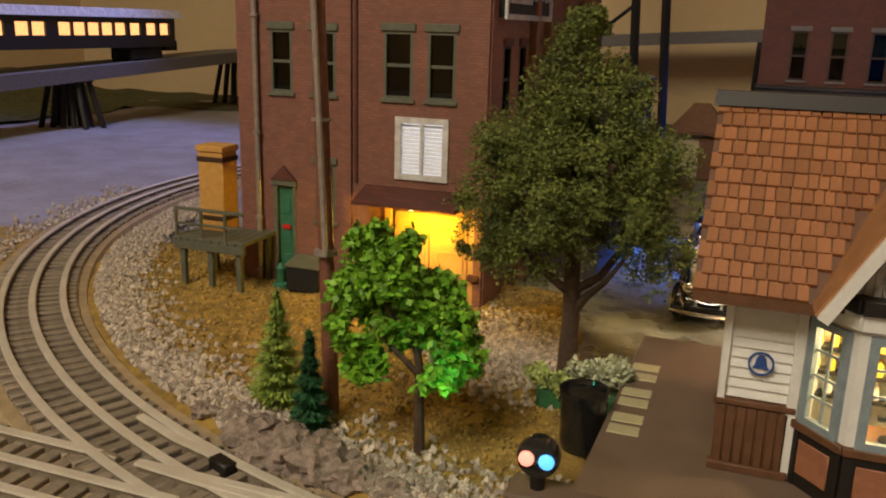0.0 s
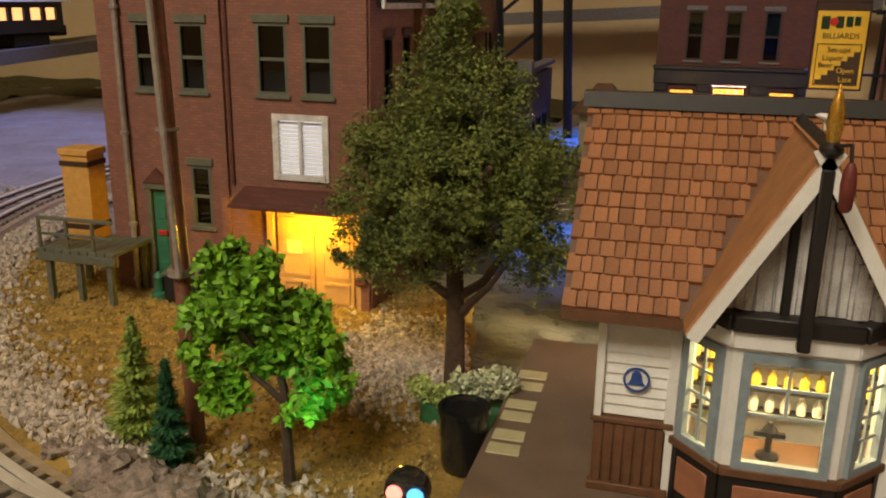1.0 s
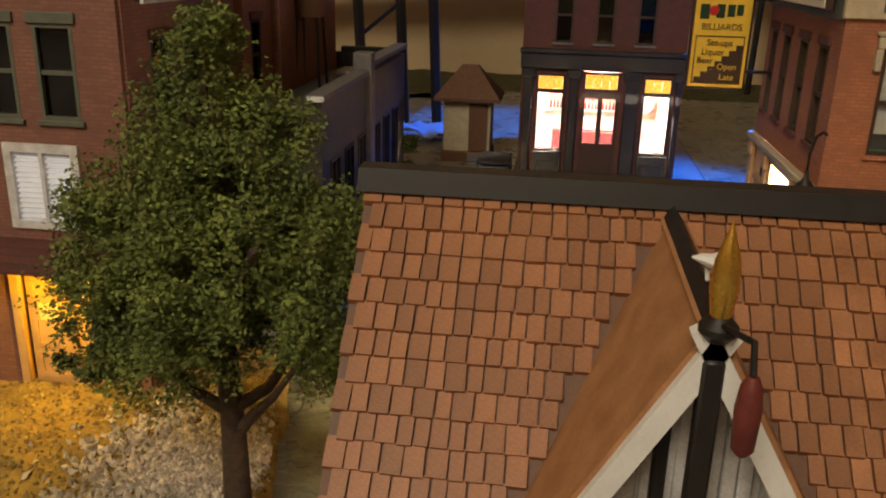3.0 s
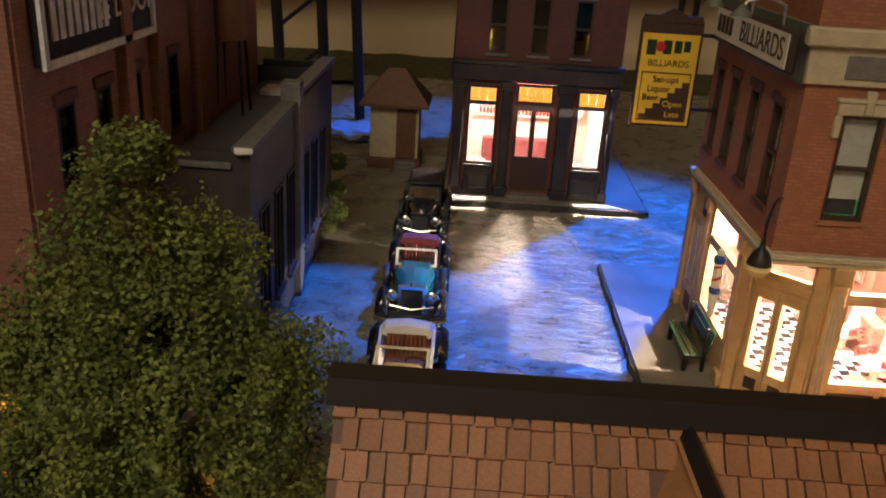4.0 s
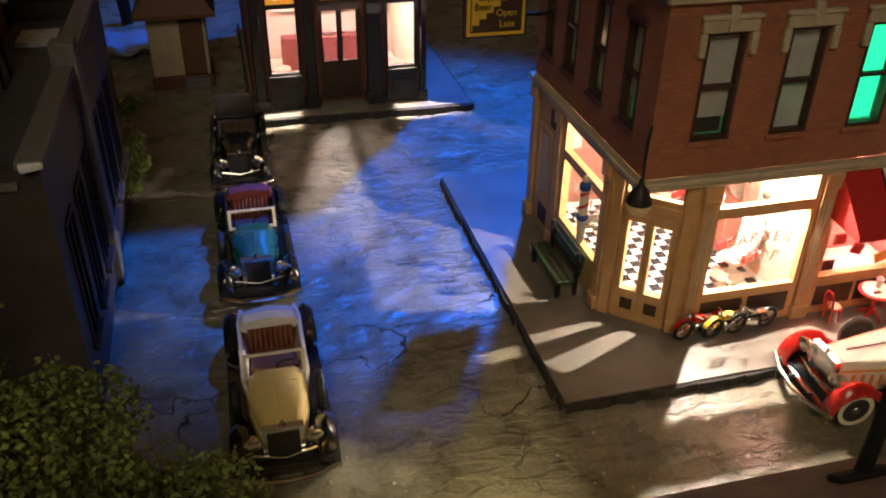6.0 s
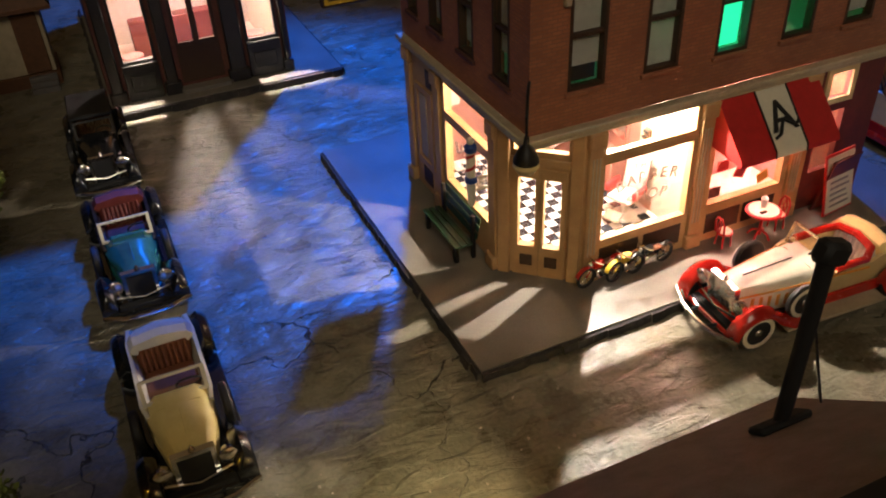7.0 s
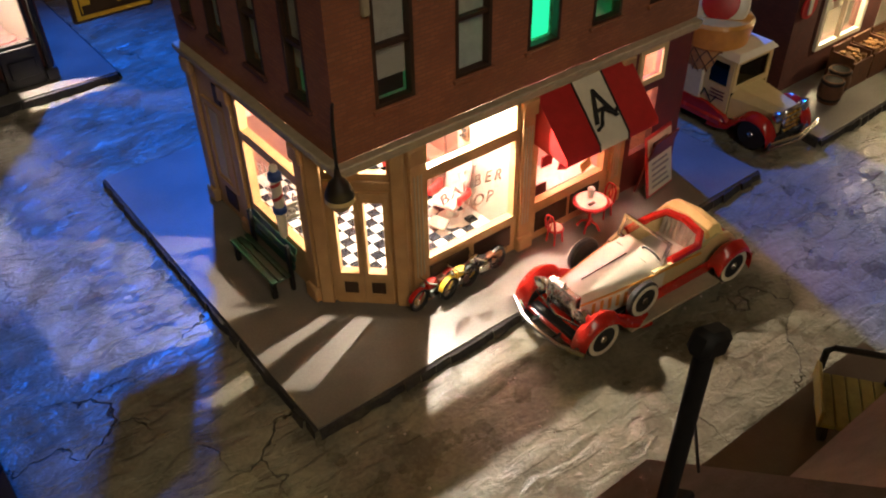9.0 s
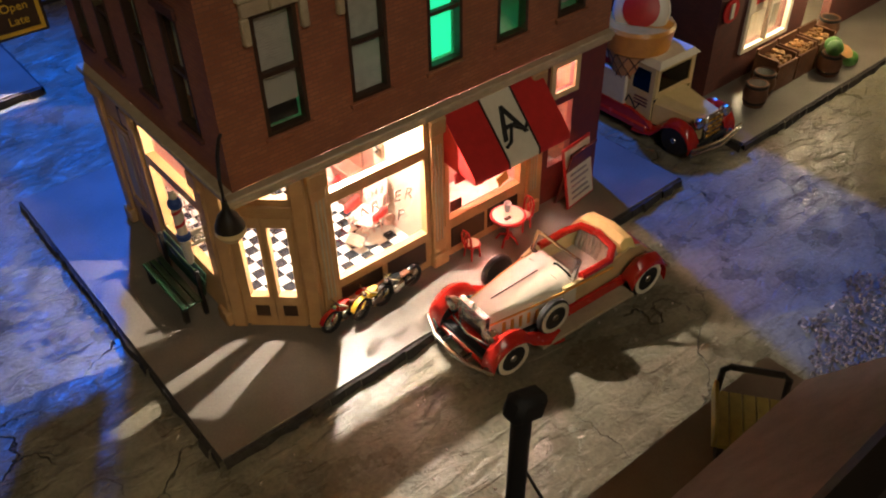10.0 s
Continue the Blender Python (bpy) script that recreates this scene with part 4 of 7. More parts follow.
    part("window_frame", wall(Build(), "x", y0 - 0.1, y0, 26.4, 31.6, 2.5, 8.6, [(26.65, 2.75, 31.35, 8.35)]), "tan", ob)
    for x in (19.3, 25.55, 31.8):
        pil = part("pilaster", Build().box(x, y0 - 0.22, 1.2, x + 0.75, y0, 8.4, 0.04).box(x - 0.1, y0 - 0.4, zf, x + 0.85, y0, 1.25, 0.08).box(x - 0.1, y0 - 0.36, 7.9, x + 0.85, y0, 8.75, 0.08), "tan", ob)
        for k in range(3):
            part("flute", Build().box(x + 0.14 + k * 0.18, y0 - 0.27, 2.0, x + 0.24 + k * 0.18, y0 - 0.22, 7.4, 0.02), "cornice", pil)
    for xa, xb in ((20.3, 22.6), (22.9, 25.2), (26.8, 29.0), (29.2, 31.3)):
        part("stall_panel", Build().box(xa, y0 - 0.05, 0.9, xb, y0, 2.1, 0.03), "signbrown", ob)
    # west side
    wb = [(64.8, 2.7, 69.9, 6.4), (64.8, 6.8, 69.9, 8.5)]
    part("shopfront", wall(Build(), "y", x0, x0 + 0.35, 64.0, y1, zf, 8.8, wb), "tan", ob)
    for h in wb:
        part("shop_pane", Build().box(x0 + 0.16, h[0], h[1], x0 + 0.19, h[2], h[3]), "glass", ob).visible_shadow = False
    part("window_frame", wall(Build(), "y", x0 - 0.1, x0, 64.6, 70.1, 2.5, 8.7, [(64.85, 2.75, 69.85, 6.35), (64.85, 6.85, 69.85, 8.45)]), "tan", ob)
    for y in (70.4, 74.3, 64.0):
        part("pilaster", Build().box(x0 - 0.22, y, 1.2, x0, y + 0.7, 8.4, 0.04).box(x0 - 0.4, y - 0.1, zf, x0, y + 0.8, 1.25, 0.08).box(x0 - 0.36, y - 0.1, 7.9, x0, y + 0.8, 8.75, 0.08), "tan", ob)
    part("end_panel", wall(Build(), "y", x0 - 0.12, x0, 71.6, 73.9, 2.2, 7.0, [(71.9, 2.5, 73.6, 6.7)]), "tan", ob)
    part("end_panel", Build().box(x0 - 0.06, 72.5, 2.7, x0, 73.4, 6.5, 0.02), "cornice", ob, "pale raised panel")
    part("vent_panel", Build().box(x0 - 0.05, 72.1, 0.9, x0, 73.3, 1.9), "signbrown", ob)
    part("vent_panel", Build().box(x0 - 0.05, 71.7, 7.2, x0, 72.4, 8.2), "signbrown", ob)
    # corner entrance, set across the corner
    L = math.hypot(3.0, 2.8)
    ent = Build().at(16.2, 64.0, 0, 0, 0, math.degrees(math.atan2(-2.8, 3.0)))
    holes = [(1.0, 2.2, 1.85, 6.1), (2.25, 2.2, 3.1, 6.1), (0.75, 7.5, 3.35, 8.3)]
    e = part("corner_door", wall(ent, "x", 0.0, 0.35, 0.0, L, zf, 8.8, holes), "tan", ob, "tan double corner door with two tall glass panes")
    E0 = lambda: Build().at(16.2, 64.0, 0, 0, 0, math.degrees(math.atan2(-2.8, 3.0)))
    for h in holes:
        part("pane", E0().box(h[0], 0.16, h[1], h[2], 0.19, h[3]), "glass", e).visible_shadow = False
    part("door_leaf", wall(E0(), "x", -0.1, 0.0, 0.75, 2.03, zf, 6.6, [holes[0], (1.1, 1.0, 1.75, 1.7)]), "tan", e)
    part("door_leaf", wall(E0(), "x", -0.1, 0.0, 2.07, 3.35, zf, 6.6, [holes[1], (2.35, 1.0, 3.0, 1.7)]), "tan", e)
    part("kick_plate", E0().box(1.1, -0.04, 1.0, 1.75, 0, 1.7).box(2.35, -0.04, 1.0, 3.0, 0, 1.7), "signbrown", e, "dark kick plates")
    part("jamb", E0().box(0.0, -0.25, zf, 0.6, 0, 8.7, 0.05).box(L - 0.6, -0.25, zf, L, 0, 8.7, 0.05).box(0.6, -0.12, 6.8, L - 0.6, 0, 7.2, 0.04), "tan", e)
    # interior
    part("interior_wall", Build().box(x0 + 0.4, y1 - 0.4, zf, x1 - 0.4, y1 - 0.1, 9.0), "rosewall", ob, "dusky rose back wall")
    part("interior_wall", Build().box(26.0, y0 + 0.4, zf, 26.25, 66.2, 10.3), "shopwall", ob, "pale cream party wall")
    part("interior_wall", Build().box(26.0, 66.2, zf, 26.25, y1 - 0.4, 10.3), "rosewall", ob, "dusky rose party wall")
    part("interior_wall", Build().box(33.0, y0 + 0.4, zf, 33.25, y1 - 0.4, 10.3), "pink", ob)
    part("east_wall", Build().box(x1 - 0.35, y0 + 0.35, zf, x1, y1, 9.0), "brickred", ob)
    part("north_wall", Build().box(x0 + 0.35, y1 - 0.1, zf, x1 - 0.35, y1, 9.0), "brickred", ob)
    part("cafe_floor", Build().box(26.3, y0 + 0.4, zf, 33.0, y1 - 0.5, 0.9), "silk", ob, "pink cafe floor")
    part("cafe_screen", Build().box(26.4, 64.6, 0.9, 32.9, 64.7, 8.8), "pink", ob)
    part("window_display", Build().box(26.6, y0 + 0.5, 0.9, 31.5, 63.6, 2.6), "seatwhite", ob)
    for k, (x, z) in enumerate(((27.0, 6.2), (27.1, 3.1), (28.6, 3.9), (30.2, 3.2), (27.4, 4.6))):
        part("poster", Build().at(x + 0.3, y0 + 0.28, z, 0, 20 * (k % 3) - 20).box(-0.35, 0, -0.3, 0.35, 0.04, 0.3), ("redpaint", "maroon", "redpaint", "orange", "redpaint")[k], ob)
    return ob


shop = corner_shop()


def arched(word, x, z, size, pitch, bow, turn=None):
    """Window lettering set one character at a time along a shallow arch."""
    n = len(word)
    for k, c in enumerate(word):
        u = (k - (n - 1) / 2) * pitch
        dz = -bow * (2 * u / (n * pitch)) ** 2
        tilt = math.degrees(math.atan2(4 * bow * 2 * u / (n * pitch), n * pitch))
        if turn is None:
            m = pose((x + u) * CM, 0.6133, (z + dz) * CM, 0, tilt, 0)
        else:
            m = pose(0.1633, (x - u) * CM, (z + dz) * CM, 0, 0, -90) @ pose(0, 0, 0, 0, tilt, 0)
        lettering("window_letter", c, size, "letterpink", shop, m, "pale pink window letter", 0.008)


arched("THE", 22.6, 6.15, 0.5, 0.42, 0.05)
arched("BARBER", 22.9, 5.45, 0.85, 0.62, 0.3)
arched("SHOP", 22.95, 4.35, 0.85, 0.66, 0.15)
arched("BARBER", 67.3, 5.3, 0.85, 0.62, 0.3, turn=-90)
arched("SHOP", 67.3, 4.2, 0.85, 0.66, 0.15, turn=-90)


# ---- depot ----
def depot():
    ob = thing("depot", 0, 0, 0, "small white clapboard railway depot with brown shingle roof", "building")
    zf = 2.1
    xe = 24.4
    # main walls, clapboard above and dark boards below
    part("wall", Build().box(1.0, 34.9, 4.7, 3.3, 35.2, 9.6).box(9.4, 34.9, 4.7, xe, 35.2, 9.6), "white", ob)
    part("wall", Build().box(1.0, 35.2, 4.7, 1.3, 41.6, 9.2), "white", ob)
    # unseen rear windows, added to let the fill onto the street
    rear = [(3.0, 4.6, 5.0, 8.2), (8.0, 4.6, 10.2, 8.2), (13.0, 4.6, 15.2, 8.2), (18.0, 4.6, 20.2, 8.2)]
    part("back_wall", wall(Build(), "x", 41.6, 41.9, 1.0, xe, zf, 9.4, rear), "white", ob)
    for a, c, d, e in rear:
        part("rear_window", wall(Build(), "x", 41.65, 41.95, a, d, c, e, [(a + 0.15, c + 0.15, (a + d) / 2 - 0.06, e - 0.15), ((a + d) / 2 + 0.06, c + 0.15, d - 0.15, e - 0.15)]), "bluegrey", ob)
    part("partition", Build().box(1.3, 39.2, zf, xe, 39.3, 9.0), "cream", ob)
    for x0, x1 in ((1.0, 3.2), (9.5, 16.0)):
        for k in range(11):
            z = 4.8 + k * 0.36
            part("clapboard", Build().add([(x0, 34.9, z), (x1, 34.9, z), (x1, 34.76, z), (x0, 34.76, z), (x0, 34.9, z + 0.36), (x1, 34.9, z + 0.36), (x1, 34.86, z + 0.36), (x0, 34.86, z + 0.36)],
                 [(0, 3, 2, 1), (4, 5, 6, 7), (3, 7, 6, 2), (0, 4, 7, 3), (1, 2, 6, 5)]), "white", ob, smooth=0)
    for x, y, z, w in ((0.78, 34.6, 4.7, 0.27), (3.0, 34.62, zf, 0.35), (9.35, 34.62, zf, 0.35)):
        part("corner_board", Build().box(x, y, z, x + w, 35.0, 9.3, 0.03), "white", ob)
    part("wainscot", Build().box(0.8, 34.7, zf, 3.3, 35.2, 4.6).box(9.4, 34.7, zf, xe, 35.2, 4.6).box(0.8, 35.2, zf, 1.3, 41.6, 4.6), "brown", ob, "dark brown boarded wainscot")
    for k in range(7):
        part("board", Build().box(0.85 + k * 0.33, 34.62, zf + 0.2, 1.13 + k * 0.33, 34.7, 4.5, 0.03), "brown", ob)
    part("sill_rail", Build().box(0.7, 34.55, 4.55, 3.3, 34.95, 4.75, 0.03), "brown", ob)
    part("foot_rail", Build().box(0.7, 34.5, zf, 3.3, 34.9, zf + 0.3, 0.04), "brown", ob)
    # bay with three windows
    front = [(3.3, 34.8), (4.7, 33.2), (7.9, 33.2), (9.4, 34.8)]
    for (ax, ay), (bx_, by) in zip(front, front[1:]):
        L = math.hypot(bx_ - ax, by - ay)
        rz = math.degrees(math.atan2(by - ay, bx_ - ax))
        F = lambda: Build().at(ax, ay, 0, 0, 0, rz)
        u0, u1 = 0.42, L - 0.42
        bay = part("bay_wall", wall(F(), "x", 0, 0.25, 0, L, 4.2, 8.9, [(u0, 4.5, u1, 7.9)]), "white", ob)
        part("bay_base", F().box(0, -0.05, zf, L, 0.25, 4.2).box(0.0, -0.1, zf, 0.35, -0.05, 4.2).box(L - 0.35, -0.1, zf, L, -0.05, 4.2), "ridge", ob)
        part("base_panel", F().box(0.4, -0.12, 2.6, L - 0.4, -0.05, 3.8, 0.03), "terracotta", ob, "terracotta panel below the window")
        part("apron", F().box(-0.05, -0.2, 4.1, L + 0.05, 0.02, 4.4, 0.04), "brown", bay)
        fr = part("window_frame", wall(F(), "x", -0.16, 0.06, u0 - 0.15, u1 + 0.15, 4.4, 8.05, [(u0 + 0.12, 4.65, u1 - 0.12, 7.8)]), "bluegrey", bay, "blue-grey window frame")
        b = F()
        n = 2
        for k in range(1, n):
            u = u0 + 0.12 + (u1 - u0 - 0.24) * k / n
            b.box(u - 0.045, -0.02, 6.1 if L > 2.5 else 4.65, u + 0.045, 0.05, 7.8)
        for z in ((6.15, 7.0) if L > 2.5 else (5.4, 6.15, 7.0)):
            b.box(u0 + 0.12, -0.015, z - 0.045, u1 - 0.12, 0.045, z + 0.045)
        part("muntin", b, "bluegrey", fr)
        part("pane", F().box(u0 + 0.1, 0.06, 4.6, u1 - 0.1, 0.08, 7.85), "glass", fr).visible_shadow = False
        part("bay_shelf", F().box(-0.12, -0.4, 8.75, L + 0.12, 0.2, 9.25, 0.05), "ridge", ob, "black moulding over the bay")
        part("bay_frieze", F().box(-0.06, -0.2, 8.2, L + 0.06, 0.05, 8.75, 0.03), "white", ob)
    part("interior", Build().box(1.3, 39.0, zf, 12.0, 39.2, 9.0).box(1.3, 35.3, zf, 12.0, 39, zf + 0.1).box(1.4, 35.2, 8.9, 12, 39, 9.0), "cream", ob, "warm lit office interior")
    # gable over the bay
    apex, zl, xl, xr = 14.2, 8.75, 3.3, 9.4
    xm = 6.35
    part("gable_wall", Build().prism([(3.9, 9.2), (8.8, 9.2), (xm, 13.2)], "y", 33.55, 34.3), "greywhite", ob)
    rnd = random.Random(5)
    for k in range(17):
        x = 4.0 + k * 0.28
        top = 9.2 + (1 - abs(x + 0.14 - xm) / 2.5) * 3.9
        if top > 9.4:
            dy = rnd.uniform(-0.04, 0.03)
            part("gable_board", Build().at(0, 0, 0, 0, rnd.uniform(-0.4, 0.4)).box(x, 33.42 + dy, 9.2, x + 0.25, 33.56, top, 0.03), "greywhite", ob, "weathered grey-white upright board" if k == 0 else "")
    for s in (-1, 1):
        xo = xm + s * 3.1
        def slab(y0, y1, off, th, drop=0.0):
            d = Vector((xo - xm, 0, zl - apex)).normalized()
            nn = Vector((-d.z * s, 0, d.x * s))
            a, c = Vector((xm, 0, apex)) + nn * off, Vector((xo, 0, zl)) + nn * off
            return [(a.x, a.z), (c.x, c.z), (c.x - nn.x * th, c.z - nn.z * th), (a.x - nn.x * th, a.z - nn.z * th)]
        part("gable_roof", Build().prism(slab(0, 0, 0, 0.3), "y", 32.35, 38.4), "gableboard", ob, "brown board gable roof slope")
        part("bargeboard", Build().prism(slab(0, 0, -0.08, 0.36), "y", 32.15, 32.45), "white", ob, "white bargeboard")
    part("king_post", Build().box(xm - 0.17, 32.1, 8.6, xm + 0.17, 32.45, 13.6, 0.05), "ridge", ob, "black king post")
    part("king_post", Build().box(xm - 0.55, 33.2, 9.2, xm - 0.3, 33.45, 12.4, 0.04), "ridge", ob)
    part("gable_ridge", Build().at(xm, 0, 0).prism([(-0.2, apex - 0.12), (0, apex + 0.14), (0.2, apex - 0.12)], "y", 32.3, 38.3), "ridge", ob, "black gable ridge cap")
    fin = part("finial", Build().at(xm, 32.2, 13.9).lathe([(0.16, 0), (0.3, 0.15), (0.3, 0.25), (0.16, 0.4)], 14), "ridge", ob, "black turned finial base")
    part("gilt_tip", Build().at(xm, 32.2, 14.25).lathe([(0.14, 0), (0.17, 0.15), (0.22, 0.5), (0.19, 0.9), (0.07, 1.3), (0.01, 1.5)], 14), "gold", fin, "gilded spear tip")
    # main roof: decking under the shingles, ridge cap, rear slope
    part("roof_deck", Build().prism([(38.4, 14.4), (33.5, 8.75), (33.5, 8.55), (38.4, 14.1)], "x", -0.3, xe), "brown", ob)
    part("rear_slope", Build().prism([(38.4, 14.4), (45.0, 8.8), (45.0, 8.55), (38.4, 14.1)], "x", -0.3, 15.2), "backroof", ob, "dull red-brown rear roof slope")
    part("rear_slope", Build().prism([(38.4, 14.4), (42.4, 8.8), (42.4, 8.55), (38.4, 14.1)], "x", 15.2, xe), "backroof", ob)
    part("ridge_cap", Build().prism([(37.95, 14.25), (38.1, 14.75), (38.7, 14.75), (38.95, 14.25)], "x", -0.45, xe), "ridge", ob, "black ridge cap")
    part("fascia", Build().box(-0.3, 33.4, 8.4, 3.4, 33.52, 8.75).box(9.3, 33.4, 8.4, xe, 33.52, 8.75), "brown", ob)
    part("gable_end", Build().prism([(34.9, 9.2), (43.6, 9.2), (38.4, 13.9)], "x", 1.02, 1.28), "white", ob)
    # bell disc and bronze plaque
    disc = part("bell_sign", Build().at(2.05, 34.7, 6.15, 90).lathe([(0.42, 0), (0.42, 0.06)], 24), "white", ob, "round white sign with blue ring and bell")
    part("ring", Build().at(2.05, 34.62, 6.15, 90).loft([[(r * math.cos(a), r * math.sin(a), z) for a in (2 * math.pi * k / 24 for k in range(24))] for r, z in ((0.42, 0), (0.42, 0.04), (0.35, 0.04), (0.35, 0))], caps=False), "navy", disc)
    part("bell", Build().prism([(1.78, 5.98), (2.32, 5.98), (2.24, 6.1), (2.2, 6.35), (2.1, 6.45), (2.0, 6.45), (1.9, 6.35), (1.86, 6.1)], "y", 34.57, 34.63), "navy", disc)
    pl = part("plaque", Build().prism([(10.0, 5.7), (10.3, 5.4), (11.2, 5.4), (11.5, 5.7), (11.5, 6.9), (11.2, 7.2), (10.75, 7.4), (10.3, 7.2), (10.0, 6.9)], "y", 34.55, 34.75), "bronze", ob, "dark bronze wall plaque with raised lines")
    for k in range(5):
        part("bar", Build().box(10.25, 34.5, 5.75 + k * 0.27, 11.25, 34.56, 5.87 + k * 0.27, 0.02), "bluegrey", pl)
    # stove pipe on the rear slope
    pp = part("stove_pipe", Build().tube([(13.2, 43.1, 10.0), (13.3, 43.1, 15.6)], 0.2, 10), "dark", ob, "black stove pipe with angled cap")
    part("pipe_cap", Build().at(13.3, 43.1, 15.5, 0, 20).box(-0.4, -0.25, -0.1, 0.4, 0.25, 0.5, 0.12), "dark", pp)
    part("flange", Build().at(13.2, 43.1, 10.55, -40).box(-0.8, -0.3, -0.1, 0.8, 0.3, 0.1, 0.06), "dark", pp)
    part("guy_wire", Build().tube([(13.35, 43.1, 14.0), (14.9, 43.4, 10.2)], 0.04, 5), "iron", pp)
    return ob


dep = depot()
plat = thing("platform", 0, 0, 0, "raised brown station platform with pale edge blocks", "platform", kind="structure")
part("deck", Build().prism([(-3.3, 31.2), (31, 31.2), (31, 46.3), (-3.0, 47.0)], "z", 0.0, 2.1), "platform", plat)
for y in (35.85, 36.9, 38.45, 39.5, 41.25, 42.4):
    part("edge_block", Build().box(-3.0, y, 2.05, -1.8, y + 0.78, 2.14, 0.03), "dash", plat)

# ---- track ----
def on_curve(r, deg):
    a = radians(deg)
    return TRACK_C[0] + r * math.cos(a), TRACK_C[1] + r * math.sin(a)


def rail_path(off):
    """The curve and then the straight run-off past the depot."""
    pts = [(*on_curve(TRACK_R + off, 165 + k * 1.5), 0) for k in range(71)]
    return pts


def rail(parent, pts, z=0.95):
    b, t = Build(), Build()
    for i, (w, z0, z1, bb) in enumerate(((0.14, z - 0.5, z - 0.08, b), (0.2, z - 0.1, z, t))):
        rings = []
        for k, p in enumerate(pts):
            q0, q1 = pts[max(k - 1, 0)], pts[min(k + 1, len(pts) - 1)]
            d = Vector((q1[0] - q0[0], q1[1] - q0[1], 0)).normalized()
            n = Vector((-d.y, d.x, 0)) * w
            rings.append([(p[0] - n.x, p[1] - n.y, z0), (p[0] + n.x, p[1] + n.y, z0), (p[0] + n.x * (0.8 if i else 0.5), p[1] + n.y * (0.8 if i else 0.5), z1), (p[0] - n.x * (0.8 if i else 0.5), p[1] - n.y * (0.8 if i else 0.5), z1)])
        bb.loft(rings)
    r = part("rail", b, "railside", parent)
    part("rail_head", t, "railtop", r, "worn bright rail head")


track = thing("railway_track", 0, 0, 0, "curved three-rail toy railway track on dark wooden ties", "railway track")
part("roadbed", Build().loft([[(*on_curve(r, 163 + k * 1.5), z) for r, z in ((48.6, -0.3), (49.2, 0.42), (55.0, 0.42), (55.8, -0.3))] for k in range(74)]), "roadbed", track, "tan cork roadbed")
# shade of the gaps between ties, drawn as a black strip
part("tie_gap_shade", Build().loft([[(*on_curve(r, 163 + k * 1.5), z) for r, z in ((49.9, 0.40), (50.0, 0.46), (54.2, 0.46), (54.3, 0.40))] for k in range(74)]), "kerb", track, "dark strip, the shade between the ties put into its colour")
for off in (-1.62, 0, 1.62):
    rail(track, rail_path(off))
branch = thing("branch_track", 0, 0, 0, "straight three-rail switch track joining the curve", "railway track")
part("roadbed", Build().prism([(24.0, -0.3), (24.4, 0.40), (30.2, 0.40), (30.6, -0.3)], "x", -60, -7), "roadbed", branch)
for y, xa, xb in ((28.95, -60, -20.6), (28.95, -18.8, -9), (27.35, -60, -16), (25.75, -60, -6)):
    rail(branch, [(xa, y, 0), ((xa + xb) / 2, y, 0), (xb, y, 0)], 0.96)
rail(branch, [(-21.3, 32.0, 0), (-18.8, 31.0, 0), (-16.4, 30.35, 0)], 0.98)
rail(branch, [(-18.9, 28.9, 0), (-15.5, 28.6, 0), (-10, 28.3, 0)], 0.97)
fr = part("frog", Build().at(-16.0, 30.1, 0.42, 0, 0, -22).box(-0.6, -0.3, 0, 0.5, 0.3, 0.62, 0.08), "iron", branch, "dark switch frog casting")
part("frog", Build().at(-20.4, 29.1, 0.42, 0, 0, -15).box(-1.0, -0.16, 0, 0.6, 0.16, 0.5, 0.06), "railside", branch)
tie_b = Build().box(-2.35, -0.26, 0.36, 2.35, 0.26, 0.66, 0.05)
tie_me = tie_b.mesh("tie")
tie_me.materials.append(M["tie"])
rnd = random.Random(11)
deg = 165.0
while deg < 268:
    x, y = on_curve(TRACK_R, deg)
    t = new("tie", tie_me)
    t.parent = track
    t.matrix_world = pose(x * CM, y * CM, rnd.uniform(-0.03, 0.03) * CM, 0, 0, deg + rnd.uniform(-1.5, 1.5))
    deg += 0.98
x = -55.0
while x < -8:
    t = new("tie", tie_me)
    t.parent = branch
    t.matrix_world = pose(x * CM, (27.35 + rnd.uniform(-0.1, 0.1)) * CM, rnd.uniform(-0.05, -0.01) * CM, 0, 0, 90 + rnd.uniform(-1.5, 1.5))
    x += 0.9


# ---- loose stones, turf, rocks ----
def stones(name, spots, material, label, category, lo, hi):
    b = Build()
    v, f = b.v, b.f
    oct_f = [(0, 2, 4), (2, 1, 4), (1, 3, 4), (3, 0, 4), (2, 0, 5), (1, 2, 5), (3, 1, 5), (0, 3, 5)]
    r = random.Random(len(spots))
    for x, y, z in spots:
        s = r.uniform(lo, hi)
        rot = pose(0, 0, 0, r.uniform(0, 360), r.uniform(0, 360), r.uniform(0, 360)).to_3x3()
        n = len(v)
        for p in ((1, 0, 0), (-1, 0, 0), (0, 0.8, 0), (0, -0.8, 0), (0, 0, 0.6), (0, 0, -0.6)):
            q = rot @ Vector([c * s * r.uniform(0.75, 1.25) for c in p])
            v.append((x + q.x, y + q.y, z + q.z))
        f += [tuple(i + n for i in k) for k in oct_f]
    ob = solid(name, b, material, label, category, "stuff", smooth=0)
    return ob


